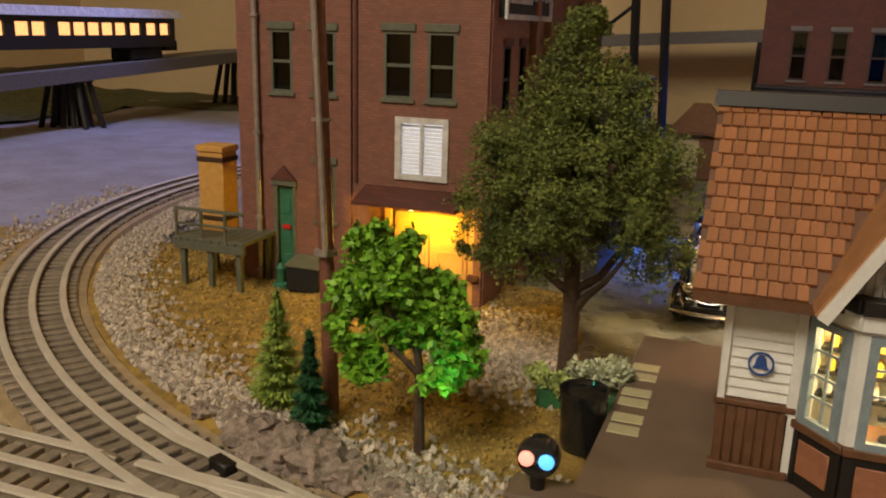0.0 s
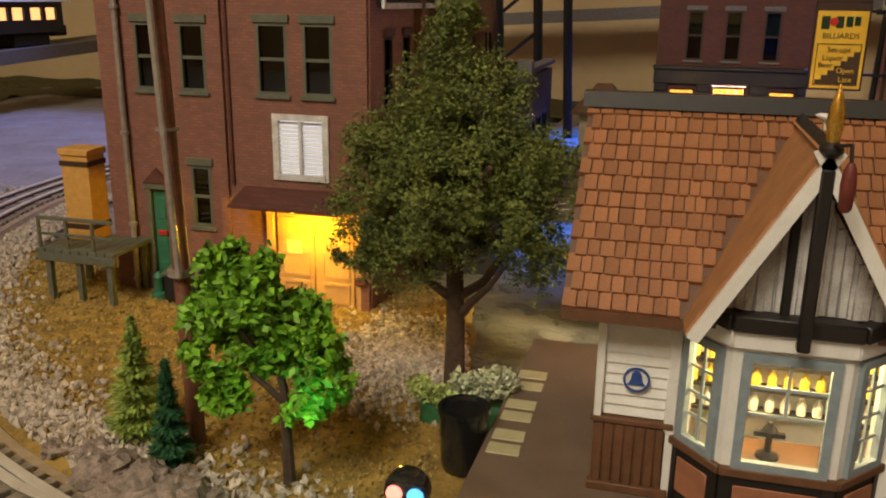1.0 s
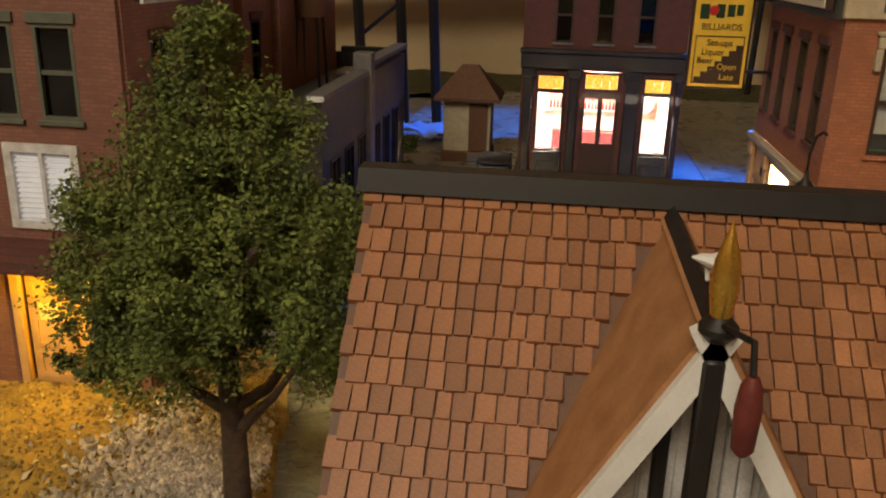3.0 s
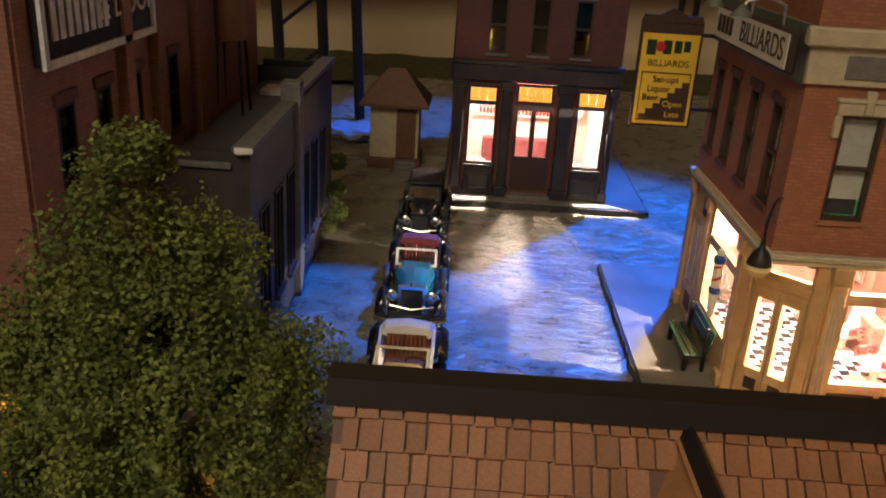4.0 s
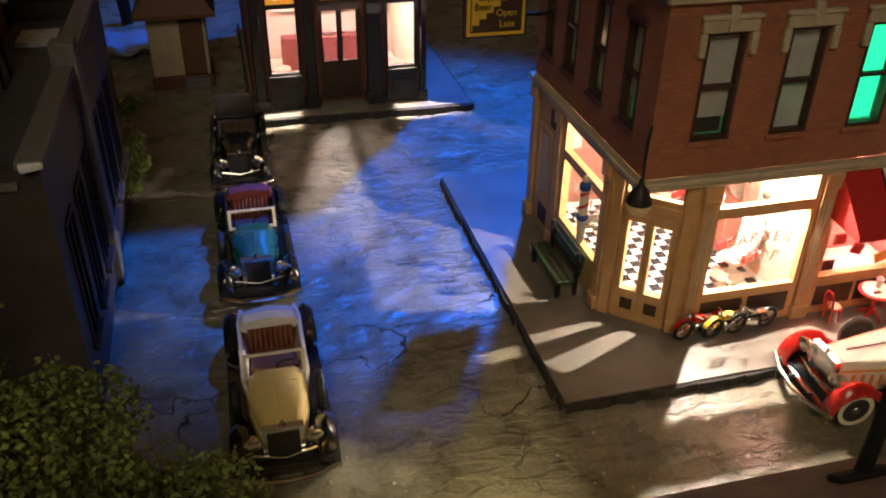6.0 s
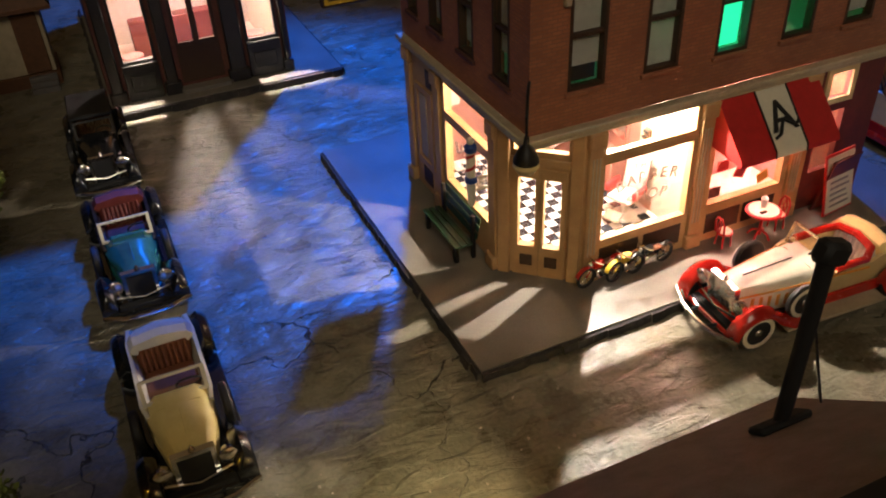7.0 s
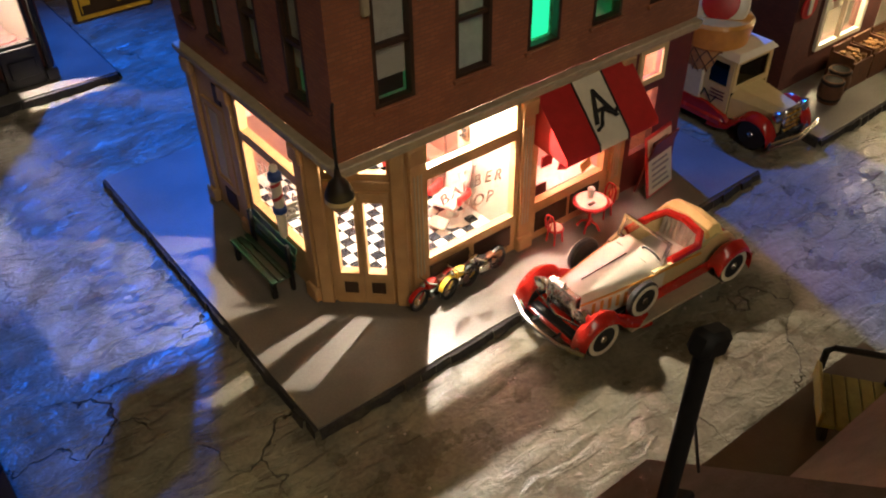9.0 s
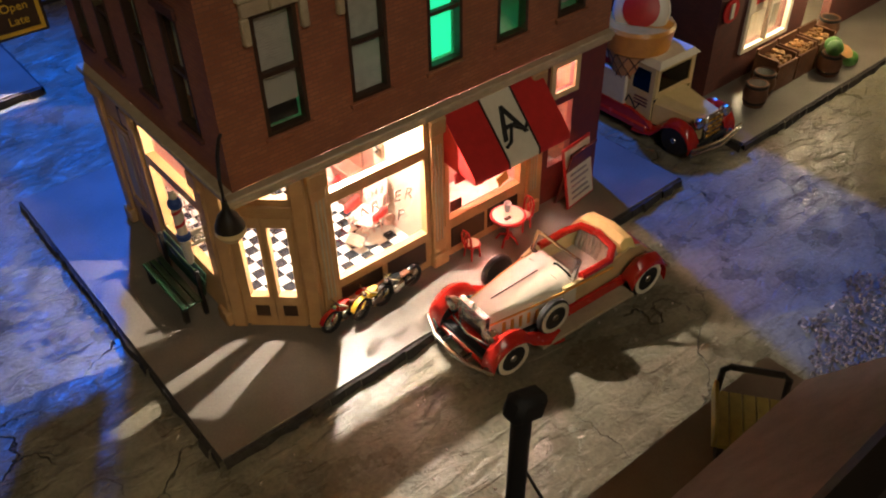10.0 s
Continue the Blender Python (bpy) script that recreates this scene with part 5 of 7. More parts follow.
rnd = random.Random(21)
spots = []
while len(spots) < 7500:
    a = rnd.uniform(168, 270)
    r = 48.7 - abs(rnd.gauss(0, 1.7)) if rnd.random() < 0.85 else 55.6 + abs(rnd.gauss(0, 1.6))
    x, y = on_curve(r, a)
    if y > 75 or (r < 45.5 and x < -24 and rnd.random() < 0.5):
        continue
    spots.append((x, y, max(soil_height(x, y), 0.05) + 0.08))
stones("ballast", spots, "stone", "loose pinkish-grey ballast stones along the track", "gravel", 0.13, 0.30)
spots = []
while len(spots) < 3000:
    x, y = rnd.gauss(-9.0, 2.0), rnd.gauss(46.5, 2.6)
    if x > -5.0 - (y - 42) * 0.25 or y > 52.5 or x < -19:
        continue
    spots.append((x, y, soil_height(x, y) + 0.07))
stones("gravel_patch", spots, "stone", "pale gravel spread before the warehouse gate", "gravel", 0.12, 0.26)
spots = []
while len(spots) < 9000:
    x, y = rnd.uniform(-40, -5), rnd.uniform(30, 56)
    if math.hypot(x - TRACK_C[0], y - TRACK_C[1]) > 47.5 or x > -4.8 - (y - 42) * 0.25:
        continue
    spots.append((x, y, soil_height(x, y) + 0.04))
stones("ground_turf", spots, "turf", "scattered yellow-brown turf crumbs", "turf", 0.06, 0.16)
spots = []
while len(spots) < 11000:
    x, y = rnd.uniform(31, 56), rnd.uniform(30, 47.5)
    if y > 47.0 + fbm(x, y, 4) * 1.5 - max(0, 36 - x) * 0.6:
        continue
    spots.append((x, y, 0.06 + rnd.uniform(0, 0.12)))
stones("gravel_yard", spots, "gritbrown", "grey-brown gravel beside the street", "gravel", 0.07, 0.17)
spots = [(rnd.uniform(0, 45), rnd.uniform(47, 57), 0.05) for _ in range(150)]
stones("street_grit", spots, "stone", "a few pale grit crumbs on the street", "grit", 0.03, 0.11)


def boulder(x, y, z, s, seed):
    b = Build()
    n = 26
    rings = []
    for i in range(1, 16):
        a = math.pi * i / 16
        ring = []
        for k in range(n):
            t = 2 * math.pi * k / n
            d = Vector((math.sin(a) * math.cos(t), math.sin(a) * math.sin(t), -math.cos(a)))
            r = s * (1 + 0.45 * noise.noise(d * 1.7 + Vector((seed, 0, 0))) + 0.28 * noise.noise(d * 4 + Vector((0, seed, 0))) + 0.22 * noise.noise(d * 9 + Vector((seed, seed, 0))))
            ring.append((d.x * r, d.y * r, d.z * r * 0.7))
        rings.append(ring)
    solid("rock", b.loft(rings), "rock", "lumpy grey-pink plaster rock beside the track", "rock", x=x, y=y, z=z, group="rocks along the bank", smooth=25)


for i, (x, y, s) in enumerate([(-16.6, 33.0, 1.1), (-14.6, 32.2, 1.3), (-13.0, 31.8, 1.2), (-15.4, 31.7, 0.9), (-11.3, 31.3, 0.9), (-18.0, 34.2, 0.7), (-13.6, 33.1, 0.8), (-9.6, 31.2, 0.7), (-19.6, 34.0, 0.6), (-16.0, 32.3, 0.6), (-12.0, 32.6, 0.55), (-10.6, 32.0, 0.5), (-17.4, 33.4, 0.5), (-14.0, 31.4, 0.5), (-8.4, 31.4, 0.5), (-12.4, 31.0, 0.45)]):
    boulder(x, y, 0.55, s, i * 3.7)


# ---- trees ----
def leaves(clumps, count, size, seed, flat=0.5):
    """Small two-sided leaf flakes spread through the outer part of each clump (x, y, z, r)."""
    b = Build()
    r = random.Random(seed)
    tot = sum(c[3] ** 2 for c in clumps)
    for cx, cy, cz, cr in clumps:
        for _ in range(int(count * cr * cr / tot)):
            d = Vector((r.gauss(0, 1), r.gauss(0, 1), r.gauss(0, 1))).normalized()
            rad = cr * (r.random() ** 0.4) * (1 + 0.4 * noise.noise(Vector((cx, cy, cz)) + d * 2.5))
            p = Vector((cx, cy, cz)) + Vector((d.x, d.y, d.z * 0.85)) * rad
            if noise.noise(p * 0.75) + 0.5 * noise.noise(p * 2.1) < -0.2:
                continue
            u = Vector((r.gauss(0, 1), r.gauss(0, 1), r.gauss(0, flat))).normalized() * size * r.uniform(0.6, 1.4)
            w = u.cross(Vector((r.gauss(0, 1), r.gauss(0, 1), r.gauss(0, 1)))).normalized() * size * r.uniform(0.4, 0.9)
            n = len(b.v)
            b.v += [tuple(p - u), tuple(p + w), tuple(p + u), tuple(p - w)]
            b.f.append((n, n + 1, n + 2, n + 3))
    return b


def big_tree():
    ob = thing("big_tree", -6.2, 44.0, 0.7, "tall dark olive model tree with fuzzy foam crown", "tree")
    part("trunk", Build().tube([(0, 0, -0.4), (0.02, 0, 3), (-0.1, 0.1, 6), (-0.3, 0.2, 10), (-0.3, 0.2, 15)], [0.5, 0.42, 0.36, 0.25, 0.08], 10), "bark", ob)
    for pts in ([(0, 0, 3.0), (0.7, -0.2, 4.0), (1.5, -0.2, 4.8), (2.6, 0, 6.4)], [(0.0, 0, 4.1), (1.2, 0.3, 4.9), (2.4, 0.6, 6.8)], [(0, 0, 4.0), (-1.0, -0.3, 4.8), (-2.4, -0.4, 6.2)],
                [(-0.1, 0.1, 6), (-1.2, -1.2, 8), (-2, -2, 9)], [(-0.2, 0.1, 7), (1.0, -1.4, 9), (1.8, -2, 10.5)]):
        part("branch", Build().tube(pts, [0.24, 0.2, 0.14, 0.08][: len(pts)], 7), "bark", ob)
    r = random.Random(8)
    clumps = [(-0.5, 0.6, 14.9, 1.9), (-0.4, 0.4, 12.6, 2.9), (-1.6, 0.1, 10.4, 2.9), (1.2, -0.3, 10.8, 2.9), (-3.3, 0, 8.6, 2.6), (-0.6, -0.8, 8.2, 3.0), (2.6, 0.2, 8.2, 2.8),
              (-4.1, -0.1, 6.4, 1.7), (-2.3, -0.4, 5.9, 2.0), (3.6, 0.2, 6.2, 1.7), (3.2, 1.2, 9.9, 2.0), (-3.9, 0.5, 10.9, 1.6), (-0.3, 0.6, 16.2, 1.1), (0.6, 1.8, 8.0, 2.6), (-1.0, 2.0, 11.0, 2.4)]
    extra = []
    for cx, cy, cz, cr in clumps:
        for _ in range(4):
            d = Vector((r.gauss(0, 1), r.gauss(0, 1), r.gauss(0, 0.8))).normalized() * cr * 0.85
            extra.append((cx + d.x, cy + d.y, cz + d.z, cr * r.uniform(0.25, 0.45)))
    part("crown", leaves(clumps + extra, 150000, 0.085, 3), "leafdark", ob, "dark olive fuzzy crown", smooth=0)


def bright_tree():
    ob = thing("green_tree", -9.9, 34.3, 0.6, "bright green leafy model tree with brown trunk", "tree")
    part("trunk", Build().tube([(0, 0, -0.4), (-0.05, 0, 2), (-0.1, 0.05, 3.6), (-0.5, 0.1, 5.5), (-0.9, 0.1, 7.6)], [0.26, 0.2, 0.17, 0.12, 0.05], 8), "bark", ob)
    for pts in ([(-0.1, 0, 2.9), (0.6, -0.3, 3.8), (1.2, -0.3, 4.6)], [(-0.1, 0, 3.2), (-1.0, -0.3, 4.2), (-1.9, -0.3, 5)], [(-0.2, 0, 4), (0.3, 0.6, 5), (0.8, 0.9, 6)], [(-0.3, 0, 4.5), (-0.8, -0.7, 5.5), (-1.3, -1.0, 6.5)]):
        part("branch", Build().tube(pts, [0.13, 0.1, 0.05], 6), "bark", ob)
    clumps = [(-1.9, 0, 7.9, 1.25), (-1.2, -0.4, 6.8, 1.5), (-2.6, 0.1, 6.3, 1.2), (-0.2, 0.2, 5.9, 1.45), (-2.8, 0, 4.6, 1.1), (-2.3, -0.3, 3.4, 0.95), (0.9, 0, 5.3, 1.25), (1.5, 0.1, 4.2, 1.0), (0.9, -0.3, 3.2, 0.85), (-1.2, 0.7, 5.0, 1.3), (-0.9, 0, 8.3, 0.8), (0.6, 0.7, 6.6, 0.8)]
    part("crown", leaves(clumps, 15000, 0.2, 5, 0.8), "leafbright", ob, "bright green flaky leaves", smooth=0)


def conifer(x, y, h, w, material, label):
    ob = thing("conifer", x, y, 0.55, label, "tree", "small conifers by the pole")
    part("trunk", Build().tube([(0, 0, -0.2), (0, 0, h)], [0.1, 0.02], 6), "bark", ob)
    b = Build()
    r = random.Random(int(h * 100))
    for k in range(6500):
        z = h * (1 - r.random() ** 0.6 * 0.94)
        rad = w * (1 - z / h) * (0.65 + 0.35 * math.sin(z * 9)) * r.uniform(0.3, 1.05) + 0.03
        a = r.uniform(0, 2 * math.pi)
        p = Vector((rad * math.cos(a), rad * math.sin(a), z))
        u = Vector((math.cos(a), math.sin(a), r.uniform(-0.5, 0.6))).normalized() * r.uniform(0.1, 0.24)
        s = Vector((-math.sin(a), math.cos(a), r.uniform(-0.4, 0.4))) * 0.05
        n = len(b.v)
        b.v += [tuple(p - u), tuple(p + s), tuple(p + u), tuple(p - s)]
        b.f.append((n, n + 1, n + 2, n + 3))
    part("foliage", b, material, ob, smooth=0)


big_tree()
bright_tree()
conifer(-17.0, 35.7, 5.3, 1.65, "needles", "slim yellow-green model conifer")
conifer(-14.6, 34.1, 4.4, 0.95, "needlesdark", "small dark green model conifer")

# planter with flowers at the platform's end
pot = thing("planter", -4.15, 37.4, 0.45, "glossy black round planter with a raised rim", "planter")
part("tub", Build().lathe([(0.8, 0), (0.88, 0.3), (0.94, 2.3), (1.0, 2.35), (1.0, 2.55), (0.85, 2.55), (0.8, 2.4), (0.05, 2.38)], 24), "blackgloss", pot)
fl = thing("flower_bed", -4.9, 40.6, 0.6, "dense bank of white and pale yellow flowers", "flowers")
part("white_blossom", leaves([(0.6, 0.3, 1.7, 0.8), (1.5, 0.2, 1.9, 0.75), (-0.2, 0.5, 1.7, 0.7), (2.0, 0.6, 1.5, 0.5)], 2600, 0.13, 9, 1), "blossom", fl, "white blossom", smooth=0)
part("yellow_blossom", leaves([(-1.2, 0.2, 1.1, 0.75), (-2.0, 0.4, 1.2, 0.6), (-0.6, -0.2, 0.9, 0.6)], 1500, 0.13, 10, 1), "blossomyellow", fl, "pale yellow blossom", smooth=0)
part("greenery", Build().box(-1.9, -0.3, -0.5, 2.0, 0.9, 0.9, 0.2), "needlesdark", fl)

# telegraph pole
tp = thing("utility_pole", -14.45, 35.7, 0.5, "tall brown wooden utility pole with a pale conduit", "utility pole")
part("post", Build().tube([(0, 0, -0.5), (-0.6, 0.5, 12), (-1.2, 1.0, 24)], [0.34, 0.30, 0.26], 12), "polewood", tp)
part("conduit", Build().tube([(-0.02, -0.42, 7.2), (-0.65, 0.05, 16), (-1.1, 0.5, 23)], 0.12, 8), "pipe", tp, "grey-brown conduit")
part("collar", Build().at(-0.32, 0.2, 7.2).lathe([(0.38, -0.12), (0.5, -0.1), (0.5, 0.1), (0.38, 0.12)], 14), "pipe", tp)
part("collar", Build().at(-0.62, 0.5, 12.5).lathe([(0.36, -0.06), (0.42, -0.05), (0.42, 0.05), (0.36, 0.06)], 14), "pipe", tp)

# signal lamp by the platform
sg = thing("signal_lamp", -4.55, 31.6, 0.3, "small round black signal with two lit lenses", "signal")
part("post", Build().tube([(0, 0, 0), (0, 0, 2.0)], 0.25, 10), "iron", sg)
part("base", Build().box(-1.0, -0.8, -0.3, 1.4, 0.8, 1.4, 0.1), "platform", sg)
part("head", Build().at(0, 0, 2.6, 90).lathe([(0.5, -0.35), (0.72, -0.2), (0.75, 0.1), (0.7, 0.3), (0.45, 0.34)], 22), "blackgloss", sg)
part("lens", Build().at(-0.34, -0.42, 2.6, 90).lathe([(0.26, -0.1), (0.26, 0.02), (0.15, 0.1), (0.02, 0.12)], 16), "redlens", sg, "lit pinkish red lens")
part("lens", Build().at(0.34, -0.42, 2.6, 90).lathe([(0.26, -0.1), (0.26, 0.02), (0.15, 0.1), (0.02, 0.12)], 16), "bluelens", sg, "lit pale blue lens")

# loading dock, crate and bin by the warehouse
dk = thing("loading_dock", -29.9, 49.4, 0.3, "weathered grey-green wooden loading dock with railing", "loading dock")
for k in range(9):
    part("plank", Build().box(-2.0 + k * 0.56, -1.2, 3.2, -1.48 + k * 0.56, 2.6, 3.45, 0.03), "greygreen", dk)
for x, y in ((-1.7, -1.0), (0.3, -1.0), (2.3, -1.0), (-1.7, 2.3), (2.3, 2.3)):
    part("leg", Build().box(x, y, 0, x + 0.35, y + 0.35, 3.2, 0.03), "greygreen", dk)
part("beam", Build().box(-2.0, -1.2, 2.7, 3.0, -0.9, 3.2, 0.03), "greygreen", dk)
for x in (-1.9, -0.1, 1.6):
    part("rail_post", Build().box(x, -1.1, 3.45, x + 0.15, -0.95, 5.2), "greygreen", dk)
part("handrail", Build().box(-1.9, -1.12, 5.1, 3.0, -0.93, 5.3, 0.02).box(-1.9, -1.1, 4.2, 3.0, -0.95, 4.35, 0.02), "greygreen", dk)
cr = thing("crate", -30.4, 51.0, 3.75, "tall yellow pine crate with dark straps on the dock", "crate")
part("box", Build().box(-0.9, -0.8, 0, 0.9, 0.8, 5.0, 0.06), "pine", cr)
part("lid", Build().box(-1.0, -0.9, 5.0, 1.0, 0.9, 5.4, 0.06), "pine", cr)
for z in (0.7, 4.4):
    part("strap", Build().box(-0.95, -0.86, z, 0.95, 0.85, z + 0.3, 0.02), "signbrown", cr)
bn = thing("coal_bin", -24.2, 51.0, 0.5, "low dark metal bin with sloping green lid", "bin")
part("bin", Build().box(-1.1, -0.6, 0, 1.1, 0.9, 1.6, 0.05), "dark", bn)
part("lid", Build().at(0, 0.1, 1.7, 12).box(-1.2, -0.8, -0.05, 1.2, 0.9, 0.1, 0.03), "greygreen", bn)
gp = thing("green_pedestal", -26.0, 51.0, 0.4, "small green hydrant pedestal beside the door", "hydrant")
part("body", Build().lathe([(0.5, 0), (0.5, 0.3), (0.32, 0.4), (0.3, 1.2), (0.36, 1.3), (0.1, 1.6)], 12), "green", gp)


# ---- motor cars ----
def wheel(parent, x, y, z, r, w, white=True, side=1, name="wheel"):
    out = side
    t = part(name, Build().at(x, y, z, 90 * -1 * out).lathe([(r * 0.72, -w / 2), (r * 0.9, -w / 2), (r, -w / 4), (r, w / 4), (r * 0.9, w / 2), (r * 0.72, w / 2)], 26), "tyre", parent)
    if white:
        part("whitewall", Build().at(x, y, z, -90 * out).loft([[(q * math.cos(a), q * math.sin(a), h) for a in (2 * math.pi * k / 26 for k in range(26))] for q, h in ((r * 0.92, w * 0.44), (r * 0.88, w * 0.56), (r * 0.68, w * 0.56), (r * 0.66, w * 0.44))], caps=False), "ivory", t)
    part("hub", Build().at(x, y, z, -90 * out).lathe([(r * 0.22, -w * 0.3), (r * 0.22, w * 0.45), (r * 0.16, w * 0.62), (0.02, w * 0.66)], 14), "chrome", t)
    b = Build()
    for k in range(10):
        a = 2 * math.pi * k / 10
        b.at(x, y, z, -90 * out).tube([(0.18 * r * math.cos(a), 0.18 * r * math.sin(a), w * 0.3), (0.7 * r * math.cos(a), 0.7 * r * math.sin(a), w * 0.2)], 0.035, 4)
    part("spokes", b, "chrome" if not white else "cream", t)
    part("disc", Build().at(x, y, z, -90 * out).lathe([(r * 0.7, -w * 0.1), (r * 0.7, 0)], 20), "dark", t)
    return t


def fender(parent, cx, r, y0, y1, z0, a0, a1, tail, material):
    """A swept wing over a wheel: an arc, then a flare down to the running board."""
    path = []
    for k in range(13):
        a = radians(a0 + (a1 - a0) * k / 12)
        path.append((cx + r * math.cos(a), z0 + r * math.sin(a)))
    path += tail
    rings = []
    for x, z in path:
        w = y1 - y0
        rings.append([(x, y0 + w * u, z - 0.22 * (2 * u - 1) ** 2 * 1.2 + h) for u, h in ((0, 0), (0.12, 0.07), (0.5, 0.12), (0.88, 0.07), (1, 0), (1, -0.1), (0.5, 0.0), (0, -0.1))])
    return part("fender", Build().loft(rings), material, parent)


def motor_car(name, x, y, z, rz, label, L, W, body, wing, hood, seat, white, fold="cream", top=False, spare=True, ws=1.35):
    """An open tourer facing +x, with separate wings, bonnet, screen and seats; ws: where the screen stands."""
    ob = thing(name, x, y, z, label, "car", rz=rz)
    k = L / 12.0
    h = W / 2
    r = 0.95
    xf, xr = 4.2 * k, -4.0 * k
    bw = h * 0.62
    hx, sb = (ws + 0.55) * k, (ws - 1.35) * 0.55 * k
    part("chassis", Build().box(-5.2 * k, -bw, 0.55, 5.2 * k, bw, 0.95, 0.05), "dark", ob)
    # tub with a cockpit
    side = [(hx, 0.95), (hx, 2.4), ((ws - 0.1) * k, 2.5), (-1.5 * k + sb, 2.45), (-2.5 * k + sb, 2.85), (-4.2 * k, 2.4), (-5.3 * k, 1.3), (-5.3 * k, 0.95)]
    def ring(s, inset, lift):
        return [(px, s * (bw - inset + (0.12 if 1 < i < 5 else 0) - (0.25 if i > 5 else 0)), pz + lift) for i, (px, pz) in enumerate(side)]
    part("body_side", Build().loft([ring(1, 0, 0), ring(1, 0.16, 0)]), body, ob)
    part("body_side", Build().loft([ring(-1, 0, 0), ring(-1, 0.16, 0)]), body, ob)
    part("floor", Build().box(-3.0 * k, -bw + 0.15, 0.95, hx, bw - 0.15, 1.15), seat, ob)
    part("scuttle", Build().loft([[(hx, -bw, 0.95), (hx, bw, 0.95), (hx, bw, 2.2), (hx, bw * 0.6, 2.65), (hx, -bw * 0.6, 2.65), (hx, -bw, 2.2)],
                                  [(ws * k - 0.2, -bw, 0.95), (ws * k - 0.2, bw, 0.95), (ws * k - 0.2, bw, 2.3), (ws * k - 0.2, bw * 0.6, 2.75), (ws * k - 0.2, -bw * 0.6, 2.75), (ws * k - 0.2, -bw, 2.3)]]), hood, ob)
    deck = [(-2.6 * k + sb, 2.75), (-3.6 * k, 2.6), (-4.4 * k, 2.25), (-5.1 * k, 1.6), (-5.5 * k, 1.0)]
    part("rear_deck", Build().loft([[(px, -bw + 0.1, pz - 0.35), (px, -bw * 0.75, pz - 0.08), (px, 0, pz + 0.1), (px, bw * 0.75, pz - 0.08), (px, bw - 0.1, pz - 0.35), (px, 0, pz - 0.6)] for px, pz in deck]), wing if body != "ivory" else body, ob)
    # bonnet, tapering to the grille
    def hoodring(px, w, z1):
        return [(px, -w, 1.0), (px, -w, z1 - 0.45), (px, -w * 0.72, z1 - 0.12), (px, 0, z1), (px, w * 0.72, z1 - 0.12), (px, w, z1 - 0.45), (px, w, 1.0)]
    gx = 4.45 * k
    hd = part("bonnet", Build().loft([hoodring(hx, bw * 0.98, 2.7), hoodring((hx + gx) / 2, bw * 0.80, 2.58), hoodring(gx, bw * 0.58, 2.45)]), hood, ob)
    part("bonnet_hinge", Build().tube([(hx + 0.3, 0, 2.7), ((hx + gx) / 2, 0, 2.59), (gx - 0.8, 0, 2.52)], 0.03, 5), hood if hood != "ivory" else "signbrown", hd)
    for s in (-1, 1):
        for j in range(6):
            f0 = 0.25 + j * 0.11
            px = hx + (gx - hx) * f0
            w = bw * (0.98 - 0.40 * f0)
            part("louvre", Build().at(px, s * w, 0, 0, 0, s * -8).box(-0.08, -0.05, 1.2, 0.1, 0.05, 1.85, 0.02), "orange" if hood == "ivory" else hood, hd)
    gr = part("grille", wall(Build(), "y", gx, gx + 0.28, -bw * 0.62, bw * 0.62, 0.75, 2.55, [(-bw * 0.48, 0.95, bw * 0.48, 2.35)]), "chrome", ob, "chromed radiator shell")
    part("grille_core", Build().box(gx + 0.04, -bw * 0.48, 0.95, gx + 0.18, bw * 0.48, 2.35), "chrome" if white else "dark", gr)
    part("mascot", Build().at(gx + 0.12, 0, 2.55).lathe([(0.14, 0), (0.1, 0.12), (0.04, 0.25)], 8), "chrome", gr)
    # wings, boards, wheels
    for s in (-1, 1):
        ya, yb = sorted((s * (bw + 0.02), s * h))
        fender(ob, xf, r + 0.22, ya, yb, r + 0.02, -5, 150, [(xf - 1.9 * k, 1.0), (xf - 2.4 * k, 0.72), (xf - 2.9 * k, 0.62)], wing)
        fender(ob, xr, r + 0.22, ya, yb, r + 0.02, 12, 195, [], wing)
        part("running_board", Build().box(xr + 1.0, ya, 0.5, xf - 1.6 * k, yb, 0.66, 0.03), "cornice" if wing == "red" else wing, ob)
        for xx in (xf, xr):
            wheel(ob, xx, s * (h - 0.32), r, r, 0.42, white, s)
        hl = part("headlight", Build().at(4.7 * k, s * bw * 0.92, 1.95, 0, 90).lathe([(0.05, -0.35), (0.25, -0.2), (0.36, 0.05), (0.38, 0.18), (0.3, 0.24), (0.02, 0.28)], 16), "chrome", ob)
        part("stalk", Build().tube([(4.5 * k, s * bw * 0.98, 1.7), (4.4 * k, s * bw * 0.8, 1.1)], 0.06, 6), "chrome", hl)
        if spare:
            wheel(ob, 1.75 * k, s * (bw + 0.45), 1.75, 0.88, 0.36, white, s, "spare_wheel")
        part("bumper_iron", Build().box(4.9 * k, s * 0.7 - 0.06, 0.6, 5.75 * k, s * 0.7 + 0.06, 0.75), "dark", ob)
    part("front_bumper", Build().tube([(5.35 * k, -h, 0.75), (5.8 * k, -h * 0.5, 0.72), (5.9 * k, 0, 0.72), (5.8 * k, h * 0.5, 0.72), (5.35 * k, h, 0.75)], 0.13, 8), "chrome", ob)
    part("rear_bumper", Build().tube([(-5.6 * k, -h * 0.9, 0.8), (-5.85 * k, 0, 0.78), (-5.6 * k, h * 0.9, 0.8)], 0.11, 8), "chrome", ob)
    part("headlight_bar", Build().tube([(4.75 * k, -bw * 1.1, 1.35), (5.0 * k, 0, 1.2), (4.75 * k, bw * 1.1, 1.35)], 0.06, 6), "chrome", ob)
